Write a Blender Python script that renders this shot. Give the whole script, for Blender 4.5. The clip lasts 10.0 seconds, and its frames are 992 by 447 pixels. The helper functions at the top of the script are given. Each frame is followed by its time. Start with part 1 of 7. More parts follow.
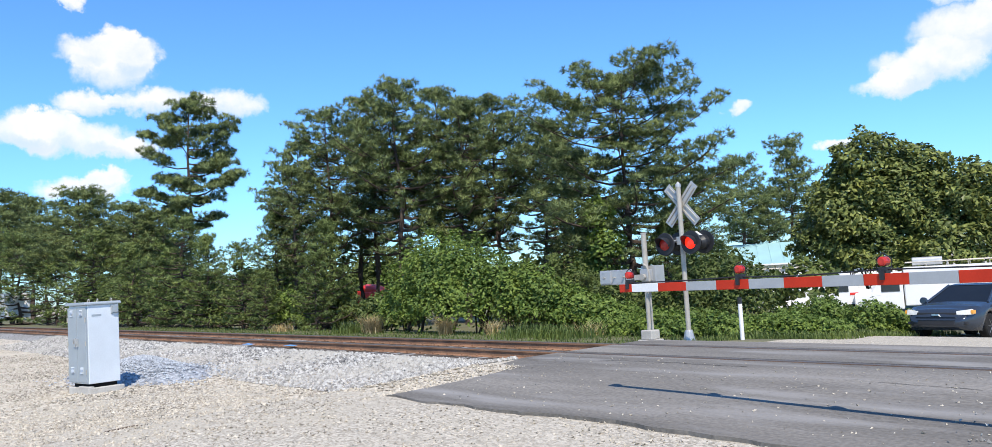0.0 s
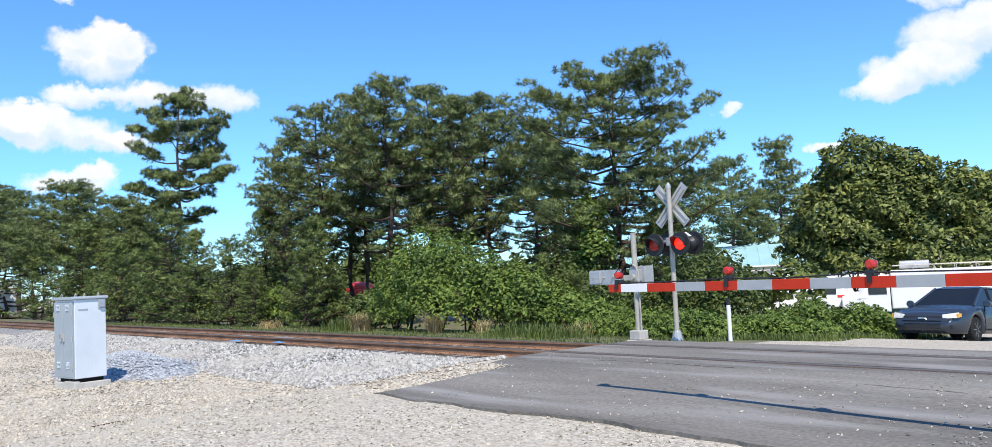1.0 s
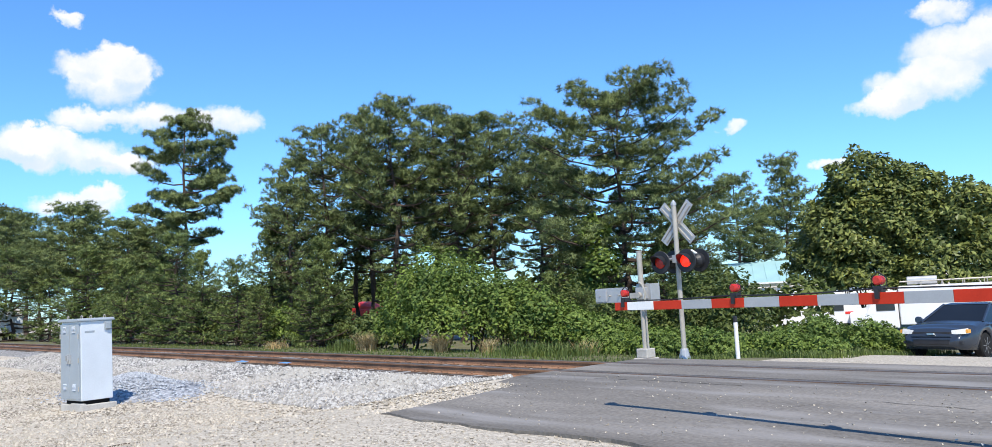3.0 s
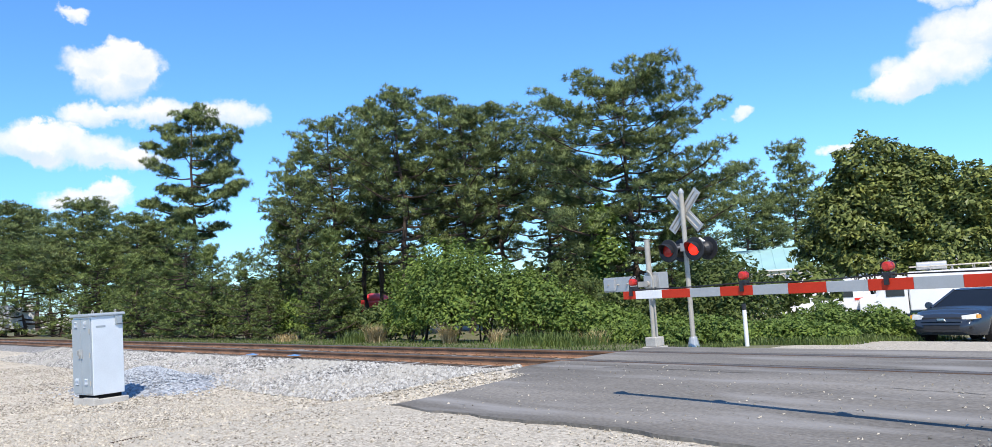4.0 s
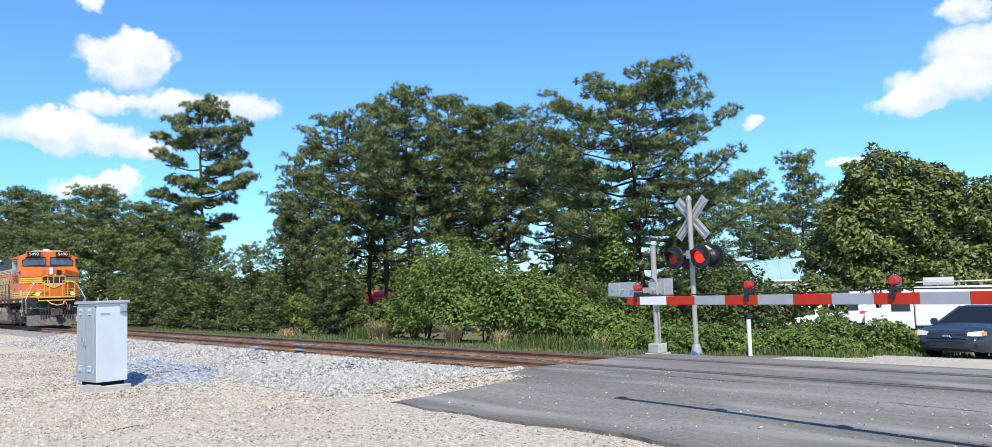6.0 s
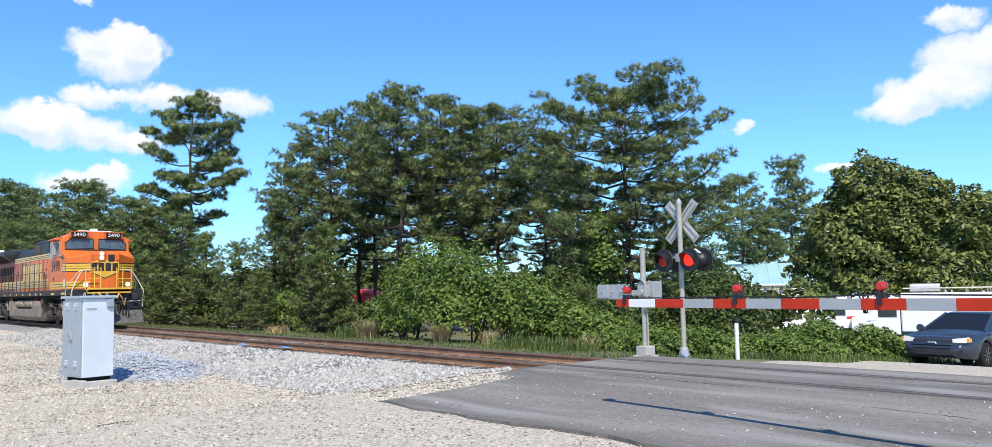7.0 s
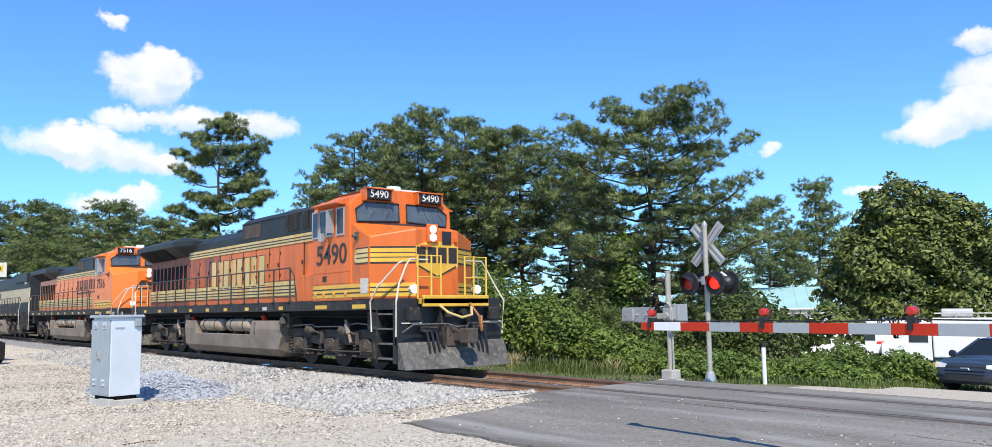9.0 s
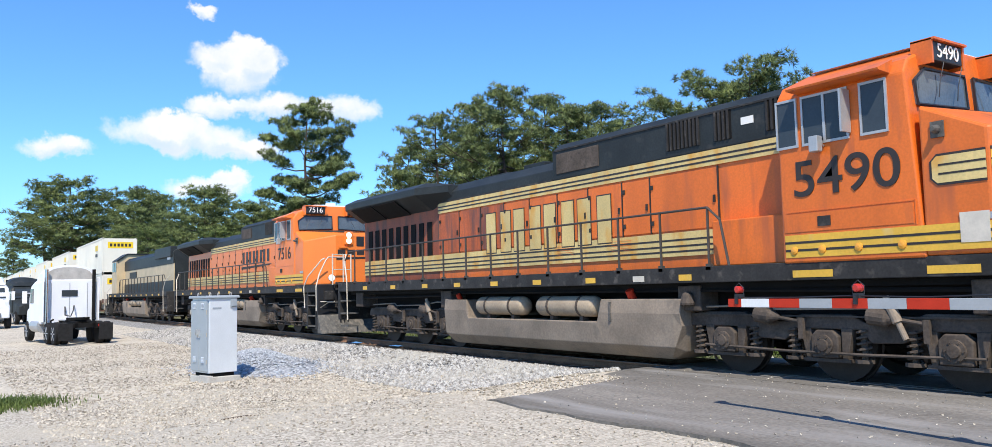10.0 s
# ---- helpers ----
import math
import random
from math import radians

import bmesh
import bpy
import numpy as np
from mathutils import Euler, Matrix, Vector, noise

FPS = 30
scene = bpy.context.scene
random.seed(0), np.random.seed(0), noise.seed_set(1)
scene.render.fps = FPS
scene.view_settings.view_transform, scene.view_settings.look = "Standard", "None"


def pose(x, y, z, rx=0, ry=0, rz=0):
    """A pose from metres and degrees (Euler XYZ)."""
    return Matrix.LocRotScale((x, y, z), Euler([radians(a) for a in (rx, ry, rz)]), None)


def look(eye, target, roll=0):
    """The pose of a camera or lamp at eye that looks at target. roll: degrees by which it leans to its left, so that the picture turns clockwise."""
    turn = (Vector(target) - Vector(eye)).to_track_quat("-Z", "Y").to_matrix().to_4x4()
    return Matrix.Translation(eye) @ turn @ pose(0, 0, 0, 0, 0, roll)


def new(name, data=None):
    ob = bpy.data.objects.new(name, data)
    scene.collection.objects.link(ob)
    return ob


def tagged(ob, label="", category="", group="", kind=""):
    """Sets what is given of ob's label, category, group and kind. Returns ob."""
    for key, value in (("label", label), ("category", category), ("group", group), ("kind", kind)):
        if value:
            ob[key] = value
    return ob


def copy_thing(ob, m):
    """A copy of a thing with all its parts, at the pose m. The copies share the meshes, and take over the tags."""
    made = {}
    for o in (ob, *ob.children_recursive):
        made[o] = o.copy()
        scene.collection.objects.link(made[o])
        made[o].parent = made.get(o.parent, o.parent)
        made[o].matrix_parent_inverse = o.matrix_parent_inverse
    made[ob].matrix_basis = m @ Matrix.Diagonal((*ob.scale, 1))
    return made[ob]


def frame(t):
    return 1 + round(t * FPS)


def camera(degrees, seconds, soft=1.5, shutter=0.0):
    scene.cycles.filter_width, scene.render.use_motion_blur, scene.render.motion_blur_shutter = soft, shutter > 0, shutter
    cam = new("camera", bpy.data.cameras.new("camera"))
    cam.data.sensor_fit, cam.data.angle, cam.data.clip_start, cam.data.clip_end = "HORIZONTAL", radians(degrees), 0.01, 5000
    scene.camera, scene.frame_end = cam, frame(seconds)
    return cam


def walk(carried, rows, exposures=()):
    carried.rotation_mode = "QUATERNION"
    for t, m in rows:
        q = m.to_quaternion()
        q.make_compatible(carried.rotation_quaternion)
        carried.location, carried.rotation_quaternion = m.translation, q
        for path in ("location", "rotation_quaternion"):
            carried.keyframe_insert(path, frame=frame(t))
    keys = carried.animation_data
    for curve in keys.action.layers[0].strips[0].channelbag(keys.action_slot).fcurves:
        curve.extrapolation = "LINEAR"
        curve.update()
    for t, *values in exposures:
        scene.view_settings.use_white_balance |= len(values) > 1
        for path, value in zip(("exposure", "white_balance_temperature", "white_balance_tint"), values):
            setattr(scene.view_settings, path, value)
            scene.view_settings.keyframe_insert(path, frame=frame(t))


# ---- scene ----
# z = 0 is the top of the rails, x runs along the track, y across it, away from the camera.
cam = camera(62.0, 10.0, soft=0.5)
EYE = (0.0, 0.0, 1.42)
TURNS = [
    (0.0, 49.08, 3.78, 3.41), (0.5, 48.75, 3.55, 3.02), (1.0, 48.40, 3.66, 2.80), (1.5, 47.97, 3.56, 2.94),
    (2.0, 47.49, 4.42, 2.03), (2.2, 48.06, 4.70, 2.69), (3.3, 48.77, 4.91, 3.24), (3.5, 48.72, 4.59, 3.27),
    (4.0, 49.26, 4.35, 3.87), (4.5, 49.40, 4.30, 2.91), (5.0, 49.77, 4.44, 2.14), (5.5, 48.85, 4.73, 2.05),
    (5.7, 49.48, 4.51, 2.19), (6.8, 49.63, 4.50, 1.46), (7.0, 49.03, 4.45, 1.15), (7.5, 48.76, 4.06, 1.47),
    (8.0, 47.71, 4.04, 1.73), (8.5, 48.51, 4.58, 1.65), (9.0, 50.70, 5.99, 0.76), (9.2, 53.45, 6.20, 0.10),
    (9.5, 54.04, 5.49, -0.46), (10.0, 56.40, 4.58, 1.24),
]


def camera_pose(yaw, pitch, roll):
    return Matrix.Translation(EYE) @ pose(0, 0, 0, 0, 0, yaw) @ pose(0, 0, 0, 90 + pitch) @ pose(0, 0, 0, 0, 0, -roll)


walk(cam, [(t, camera_pose(a, b, c)) for t, a, b, c in TURNS])
scene.view_settings.exposure = 0.25

# ---- light ----
SUN_WAY = Vector((0.80, -0.57, 1.28)).normalized()
SUN_EL = math.asin(SUN_WAY.z)
SUN_AZ = math.atan2(SUN_WAY.x, SUN_WAY.y)
sun = new("sun", bpy.data.lights.new("sun", "SUN"))
sun.data.energy, sun.data.angle, sun.data.color = 5.0, radians(0.5), (1.0, 0.92, 0.80)
sun.matrix_world = look(SUN_WAY * 100, (0, 0, 0))

# each cloud is a heap of puffs: bearing, height, half width, half height, in degrees
PUFFS = [
    (73.6, 14.6, 3.2, 1.5), (75.2, 15.6, 2.2, 1.1), (72.2, 15.3, 1.9, 1.5), (73.4, 16.3, 1.6, 0.9),
    (71.6, 12.5, 3.4, 0.9), (75.2, 12.4, 2.4, 0.9), (66.8, 12.6, 2.6, 1.1),
    (76.5, 10.2, 4.2, 1.3), (79.2, 10.7, 3.0, 1.4), (73.4, 9.5, 2.8, 0.9), (77.2, 11.3, 1.9, 0.8),
    (75.6, 7.1, 3.2, 0.9), (74.6, 7.7, 1.8, 0.7), (84.5, 9.4, 2.6, 0.8), (76.2, 18.3, 1.3, 0.5),
    (20.6, 11.4, 3.6, 1.5), (18.6, 13.2, 3.4, 1.9), (22.8, 10.6, 2.3, 0.9), (15.2, 13.5, 3.6, 2.6), (19.2, 15.6, 2.0, 0.8),
    (31.9, 10.2, 0.95, 0.45), (26.3, 7.2, 1.3, 0.5),
    (120.0, 14.0, 6.0, 2.0), (160.0, 25.0, 8.0, 3.0), (215.0, 18.0, 7.0, 2.5), (280.0, 22.0, 8.0, 3.0), (330.0, 16.0, 6.0, 2.0),
]


def build_world():
    world = bpy.data.worlds.new("sky")
    scene.world = world
    world.use_nodes = True
    nt = world.node_tree
    nt.nodes.clear()

    def add(kind):
        return nt.nodes.new(kind)

    def smooth():
        n = add("ShaderNodeMapRange")
        n.interpolation_type = "SMOOTHSTEP"
        return n

    def colour_mix(mode="MIX"):
        n = add("ShaderNodeMix")
        n.data_type, n.blend_type = "RGBA", mode
        return n

    def op(kind, a, b=None, c=None):
        n = nt.nodes.new("ShaderNodeMath")
        n.operation = kind
        for i, v in enumerate((a, b, c)):
            if v is None:
                continue
            if isinstance(v, (int, float)):
                n.inputs[i].default_value = v
            else:
                nt.links.new(v, n.inputs[i])
        return n.outputs[0]

    out, bg = add("ShaderNodeOutputWorld"), add("ShaderNodeBackground")
    sky = add("ShaderNodeTexSky")
    sky.sky_type, sky.sun_disc = "NISHITA", False
    sky.sun_elevation, sky.sun_rotation = SUN_EL, SUN_AZ
    sky.air_density, sky.dust_density, sky.ozone_density, sky.altitude = 1.0, 0.05, 3.0, 300.0
    co = add("ShaderNodeTexCoord")
    noise_a = add("ShaderNodeTexNoise")
    noise_a.inputs["Scale"].default_value, noise_a.inputs["Detail"].default_value, noise_a.inputs["Roughness"].default_value = 26.0, 7.0, 0.62
    nt.links.new(co.outputs["Generated"], noise_a.inputs["Vector"])
    sep_n, sep = add("ShaderNodeSeparateColor"), add("ShaderNodeSeparateXYZ")
    nt.links.new(noise_a.outputs["Color"], sep_n.inputs[0])
    nt.links.new(co.outputs["Generated"], sep.inputs[0])
    az = op("MULTIPLY", op("ARCTAN2", op("MULTIPLY", sep.outputs[0], -1.0), sep.outputs[1]), 57.2958)
    az = op("WRAP", az, 360.0, 0.0)
    el = op("MULTIPLY", op("ARCSINE", sep.outputs[2]), 57.2958)
    az = op("ADD", az, op("MULTIPLY", op("SUBTRACT", sep_n.outputs[0], 0.5), 3.6))
    el_w = op("ADD", el, op("MULTIPLY", op("SUBTRACT", sep_n.outputs[1], 0.5), 2.6))
    total, low = None, None
    for a, e, rx, ry in PUFFS:
        u = op("MULTIPLY", op("SUBTRACT", az, a), 1.0 / rx)
        v = op("MULTIPLY", op("SUBTRACT", el_w, e), 1.0 / ry)
        d = op("MAXIMUM", op("SUBTRACT", 1.0, op("ADD", op("MULTIPLY", u, u), op("MULTIPLY", v, v))), 0.0)
        total = d if total is None else op("ADD", total, d)
        w = op("MULTIPLY", d, v)
        low = w if low is None else op("ADD", low, w)
    ramp = smooth()
    nt.links.new(total, ramp.inputs[0])
    ramp.inputs[1].default_value, ramp.inputs[2].default_value = 0.0, 0.85
    thin = add("ShaderNodeMapRange")
    nt.links.new(sep_n.outputs[2], thin.inputs[0])
    thin.inputs[1].default_value, thin.inputs[2].default_value, thin.inputs[3].default_value = 0.25, 0.6, 0.72
    cover = op("MULTIPLY", ramp.outputs[0], thin.outputs[0])
    under = smooth()
    nt.links.new(low, under.inputs[0])
    under.inputs[1].default_value, under.inputs[2].default_value = -0.55, 0.05
    tone = colour_mix()
    nt.links.new(under.outputs[0], tone.inputs[0])
    tone.inputs[6].default_value, tone.inputs[7].default_value = (4.6, 5.3, 6.2, 1), (6.3, 6.3, 6.3, 1)
    tint = colour_mix("MULTIPLY")
    tint.inputs[0].default_value = 1.0
    nt.links.new(sky.outputs[0], tint.inputs[6])
    rise, shade = smooth(), colour_mix()
    nt.links.new(sep.outputs[2], rise.inputs[0])
    rise.inputs[1].default_value, rise.inputs[2].default_value = -0.02, 0.16
    nt.links.new(rise.outputs[0], shade.inputs[0])
    shade.inputs[6].default_value, shade.inputs[7].default_value = (0.52, 0.80, 1.10, 1), (0.61, 1.00, 1.38, 1)
    nt.links.new(shade.outputs[2], tint.inputs[7])
    mix = colour_mix()
    nt.links.new(cover, mix.inputs[0])
    nt.links.new(tint.outputs[2], mix.inputs[6])
    nt.links.new(tone.outputs[2], mix.inputs[7])
    nt.links.new(mix.outputs[2], bg.inputs[0])
    bg.inputs[1].default_value = 0.14
    nt.links.new(bg.outputs[0], out.inputs[0])


build_world()


# ---- materials ----
def mat(name, col, rough=0.6, metal=0.0, var=0.18, scale=3.0, fine=45.0, bump=0.15, dirt=None, dirt_col=(0.12, 0.10, 0.08), stretch=(1, 1, 1), spec=0.5, rand=0.0, glow=0.0):
    """A worn surface: a colour that varies at two scales, dirt in patches, fine relief."""
    m = bpy.data.materials.new(name)
    m.use_nodes = True
    nt = m.node_tree
    b = nt.nodes["Principled BSDF"]
    co, mp = nt.nodes.new("ShaderNodeTexCoord"), nt.nodes.new("ShaderNodeMapping")
    nt.links.new(co.outputs["Object"], mp.inputs[0])
    mp.inputs["Scale"].default_value = stretch

    def tex(sc, detail=4.0, vec=mp.outputs[0]):
        n = nt.nodes.new("ShaderNodeTexNoise")
        n.inputs["Scale"].default_value, n.inputs["Detail"].default_value = sc, detail
        nt.links.new(vec, n.inputs["Vector"])
        return n.outputs[0]

    def mixed(fac, a, c2, mode="MIX"):
        n = nt.nodes.new("ShaderNodeMix")
        n.data_type, n.blend_type = "RGBA", mode
        for s, v in ((n.inputs[0], fac), (n.inputs[6], a), (n.inputs[7], c2)):
            if isinstance(v, (int, float)):
                s.default_value = v
            elif isinstance(v, tuple):
                s.default_value = (*v, 1)
            else:
                nt.links.new(v, s)
        return n.outputs[2]

    def ramped(fac, lo, hi):
        n = nt.nodes.new("ShaderNodeMapRange")
        nt.links.new(fac, n.inputs[0])
        n.inputs[1].default_value, n.inputs[2].default_value = lo, hi
        return n.outputs[0]

    big, small = tex(scale), tex(fine, 6.0, co.outputs["Object"])
    c = mixed(ramped(big, 0.3, 0.7), tuple(max(v * (1 - var), 0) for v in col), tuple(min(v * (1 + var), 1) for v in col))
    c = mixed(ramped(small, 0.35, 0.65), c, mixed(1.0, c, tuple([1 - var * 0.9] * 3), "MULTIPLY"))
    if rand:
        info = nt.nodes.new("ShaderNodeObjectInfo")
        c = mixed(info.outputs["Random"], c, mixed(1.0, c, tuple([1 - rand] * 3), "MULTIPLY"))
    if dirt:
        patch = tex(scale * 2.3, 8.0)
        c = mixed(ramped(patch, dirt, dirt + 0.2), c, dirt_col)
    nt.links.new(c, b.inputs["Base Color"])
    b.inputs["Roughness"].default_value, b.inputs["Metallic"].default_value = rough, metal
    b.inputs["Specular IOR Level"].default_value = spec
    if bump:
        n = nt.nodes.new("ShaderNodeBump")
        n.inputs["Strength"].default_value, n.inputs["Distance"].default_value = bump, 0.01
        nt.links.new(small, n.inputs["Height"])
        nt.links.new(n.outputs[0], b.inputs["Normal"])
    if glow:
        b.inputs["Emission Color"].default_value = (*col, 1)
        b.inputs["Emission Strength"].default_value = glow
    return m


def leaf_mat(name, lo, hi, through_light=0.25, rough=0.55, spec=0.3):
    """Foliage: every leaf takes its own green."""
    m = bpy.data.materials.new(name)
    m.use_nodes = True
    nt = m.node_tree
    b = nt.nodes["Principled BSDF"]
    geo, ramp = nt.nodes.new("ShaderNodeNewGeometry"), nt.nodes.new("ShaderNodeMix")
    ramp.data_type = "RGBA"
    nt.links.new(geo.outputs["Random Per Island"], ramp.inputs[0])
    ramp.inputs[6].default_value, ramp.inputs[7].default_value = (*lo, 1), (*hi, 1)
    co, no, ra, mul = (nt.nodes.new("ShaderNode" + k) for k in ("TexCoord", "TexNoise", "MapRange", "Mix"))
    no.inputs["Scale"].default_value = 0.55
    nt.links.new(co.outputs["Object"], no.inputs["Vector"])
    nt.links.new(no.outputs[0], ra.inputs[0])
    ra.inputs[1].default_value, ra.inputs[2].default_value = 0.3, 0.7
    mul.data_type, mul.blend_type = "RGBA", "MULTIPLY"
    mul.inputs[0].default_value = 1.0
    tone = nt.nodes.new("ShaderNodeMix")
    tone.data_type = "RGBA"
    nt.links.new(ra.outputs[0], tone.inputs[0])
    tone.inputs[6].default_value, tone.inputs[7].default_value = (0.75, 0.8, 0.8, 1), (1.15, 1.1, 0.9, 1)
    nt.links.new(ramp.outputs[2], mul.inputs[6])
    nt.links.new(tone.outputs[2], mul.inputs[7])
    nt.links.new(mul.outputs[2], b.inputs["Base Color"])
    b.inputs["Roughness"].default_value = rough
    b.inputs["Specular IOR Level"].default_value = spec
    tr, mx = nt.nodes.new("ShaderNodeBsdfTranslucent"), nt.nodes.new("ShaderNodeMixShader")
    nt.links.new(mul.outputs[2], tr.inputs[0])
    mx.inputs[0].default_value = through_light
    nt.links.new(b.outputs[0], mx.inputs[1])
    nt.links.new(tr.outputs[0], mx.inputs[2])
    nt.links.new(mx.outputs[0], nt.nodes["Material Output"].inputs[0])
    return m


def stone_mat(name, lo, hi, mid, cell=22.0, bump=0.9, island=False):
    """Loose stones: cells of their own tone, with relief."""
    m = bpy.data.materials.new(name)
    m.use_nodes = True
    nt = m.node_tree
    b = nt.nodes["Principled BSDF"]
    b.inputs["Roughness"].default_value, b.inputs["Specular IOR Level"].default_value = 0.9, 0.2
    co = nt.nodes.new("ShaderNodeTexCoord")
    big, mixa, mixb = nt.nodes.new("ShaderNodeTexNoise"), nt.nodes.new("ShaderNodeMix"), nt.nodes.new("ShaderNodeMix")
    mixa.data_type = mixb.data_type = "RGBA"
    big.inputs["Scale"].default_value, big.inputs["Detail"].default_value = 0.45, 6.0
    nt.links.new(co.outputs["Object"], big.inputs["Vector"])
    if island:
        fac = nt.nodes.new("ShaderNodeNewGeometry").outputs["Random Per Island"]
    else:
        vo = nt.nodes.new("ShaderNodeTexVoronoi")
        vo.inputs["Scale"].default_value = cell
        nt.links.new(co.outputs["Object"], vo.inputs["Vector"])
        se = nt.nodes.new("ShaderNodeSeparateColor")
        nt.links.new(vo.outputs["Color"], se.inputs[0])
        fac = se.outputs[0]
        bu = nt.nodes.new("ShaderNodeBump")
        bu.inputs["Strength"].default_value, bu.inputs["Distance"].default_value, bu.invert = bump, 0.6 / cell, True
        nt.links.new(vo.outputs["Distance"], bu.inputs["Height"])
        nt.links.new(bu.outputs[0], b.inputs["Normal"])
    nt.links.new(fac, mixa.inputs[0])
    mixa.inputs[6].default_value, mixa.inputs[7].default_value = (*lo, 1), (*hi, 1)
    ra = nt.nodes.new("ShaderNodeMapRange")
    ra.inputs[1].default_value, ra.inputs[2].default_value, ra.inputs[4].default_value = 0.42, 0.68, 0.75
    nt.links.new(big.outputs[0], ra.inputs[0])
    nt.links.new(ra.outputs[0], mixb.inputs[0])
    nt.links.new(mixa.outputs[2], mixb.inputs[6])
    mixb.inputs[7].default_value = (*mid, 1)
    nt.links.new(mixb.outputs[2], b.inputs["Base Color"])
    return m


def glass_mat(name, tint=(0.02, 0.025, 0.03)):
    m = mat(name, tint, 0.08, 0.0, 0.1, 2, 30, 0.0, spec=0.35)
    return m


M_LOT = stone_mat("pale_gravel_dirt", (0.25, 0.215, 0.168), (0.67, 0.605, 0.49), (0.58, 0.52, 0.42), 16)
M_BALLAST = stone_mat("grey_ballast", (0.10, 0.098, 0.094), (0.44, 0.43, 0.41), (0.26, 0.25, 0.23), 18)
M_HEAP = stone_mat("blue_grey_gravel", (0.16, 0.17, 0.185), (0.52, 0.545, 0.575), (0.38, 0.395, 0.415), 16)
M_STONE = stone_mat("crushed_stone", (0.135, 0.130, 0.122), (0.52, 0.505, 0.47), (0.39, 0.37, 0.325), island=True)
M_STONE_BLUE = stone_mat("blue_grey_stone", (0.15, 0.165, 0.185), (0.50, 0.535, 0.57), (0.36, 0.38, 0.41), island=True)
M_STONE_WARM = stone_mat("tan_stone", (0.17, 0.148, 0.115), (0.59, 0.53, 0.43), (0.48, 0.43, 0.345), island=True)
M_ASPHALT = mat("asphalt", (0.210, 0.195, 0.172), 0.9, 0, 0.34, 0.6, 22, 0.9, dirt=0.52, dirt_col=(0.275, 0.265, 0.25), stretch=(0.22, 1.2, 1), spec=0.25)
M_OLD = stone_mat("worn_pavement", (0.27, 0.24, 0.19), (0.60, 0.545, 0.45), (0.45, 0.405, 0.325), 34, 0.8)
M_TAR = mat("cracked_tar", (0.06, 0.057, 0.053), 0.9, 0, 0.3, 5, 60, 0.3, spec=0.12)
M_SOIL = mat("grassy_soil", (0.16, 0.15, 0.075), 0.95, 0, 0.35, 1.2, 30, 0.6, dirt=0.5, dirt_col=(0.10, 0.12, 0.04))
M_RAIL = mat("rusty_rail", (0.25, 0.135, 0.075), 0.85, 0.0, 0.3, 2, 40, 0.3)
M_RAIL_TOP = mat("polished_rail_head", (0.20, 0.165, 0.14), 0.5, 0.5, 0.1, 4, 60, 0.05)
M_TIE = mat("weathered_tie", (0.11, 0.085, 0.065), 0.9, 0, 0.3, 3, 35, 0.5, rand=0.35)
M_CONCRETE = mat("concrete", (0.46, 0.44, 0.40), 0.9, 0, 0.15, 3, 40, 0.3, dirt=0.62, dirt_col=(0.30, 0.27, 0.23))
M_ALU = mat("aluminium_paint", (0.47, 0.475, 0.47), 0.45, 0.5, 0.08, 4, 50, 0.05)
M_GALV = mat("galvanised_steel", (0.44, 0.41, 0.35), 0.5, 0.25, 0.12, 6, 50, 0.08)
# cabinet greys: the darker one holds the shade of the door side
M_CABINET = mat("grey_enamel", (0.32, 0.36, 0.385), 0.45, 0.1, 0.06, 2, 40, 0.04, dirt=0.72, dirt_col=(0.42, 0.40, 0.36))
M_CABINET_L = mat("weathered_aluminium", (0.66, 0.70, 0.73), 0.4, 0.2, 0.06, 2, 40, 0.04)
M_BLACK = mat("black_paint", (0.018, 0.019, 0.022), 0.5, 0, 0.2, 4, 40, 0.08)
M_WHITE = mat("white_paint", (0.78, 0.78, 0.76), 0.45, 0, 0.06, 2, 40, 0.03)
M_RED = mat("red_reflective_sheet", (0.50, 0.036, 0.014), 0.5, 0, 0.08, 5, 60, 0.03, spec=0.2)
M_SILVER = mat("silver_reflective_sheet", (0.37, 0.385, 0.39), 0.4, 0.1, 0.06, 5, 60, 0.03)
M_LENS_ON = mat("lit_red_lens", (1.0, 0.025, 0.01), 0.25, 0, 0.05, 20, 60, 0, glow=1.3)
M_LENS = mat("red_lens", (0.5, 0.03, 0.02), 0.2, 0, 0.1, 20, 60, 0)
M_GLASS = glass_mat("dark_glass", (0.045, 0.055, 0.062))
M_SCREEN = mat("windscreen_glass", (0.095, 0.120, 0.135), 0.06, 0, 0.25, 1.2, 30, 0.0, spec=0.6)
M_CAR_GLASS = mat("tinted_car_glass", (0.012, 0.014, 0.016), 0.06, 0, 0.1, 2, 30, 0.0, spec=0.18)
M_TYRE = mat("tyre_rubber", (0.022, 0.022, 0.022), 0.85, 0, 0.2, 8, 60, 0.2, spec=0.12)
M_CHROME = mat("bright_metal", (0.62, 0.62, 0.62), 0.2, 0.95, 0.05, 5, 50, 0)
M_BARK = mat("pine_bark", (0.085, 0.06, 0.045), 0.95, 0, 0.4, 3, 25, 1.0, stretch=(1, 1, 0.25))
M_PINE = leaf_mat("pine_needles", (0.075, 0.118, 0.052), (0.290, 0.355, 0.150), 0.30)
M_PINE_Y = leaf_mat("young_pine_needles", (0.085, 0.140, 0.050), (0.295, 0.370, 0.135), 0.30)
M_LEAF = leaf_mat("vine_leaves", (0.075, 0.125, 0.025), (0.235, 0.320, 0.075), 0.3)
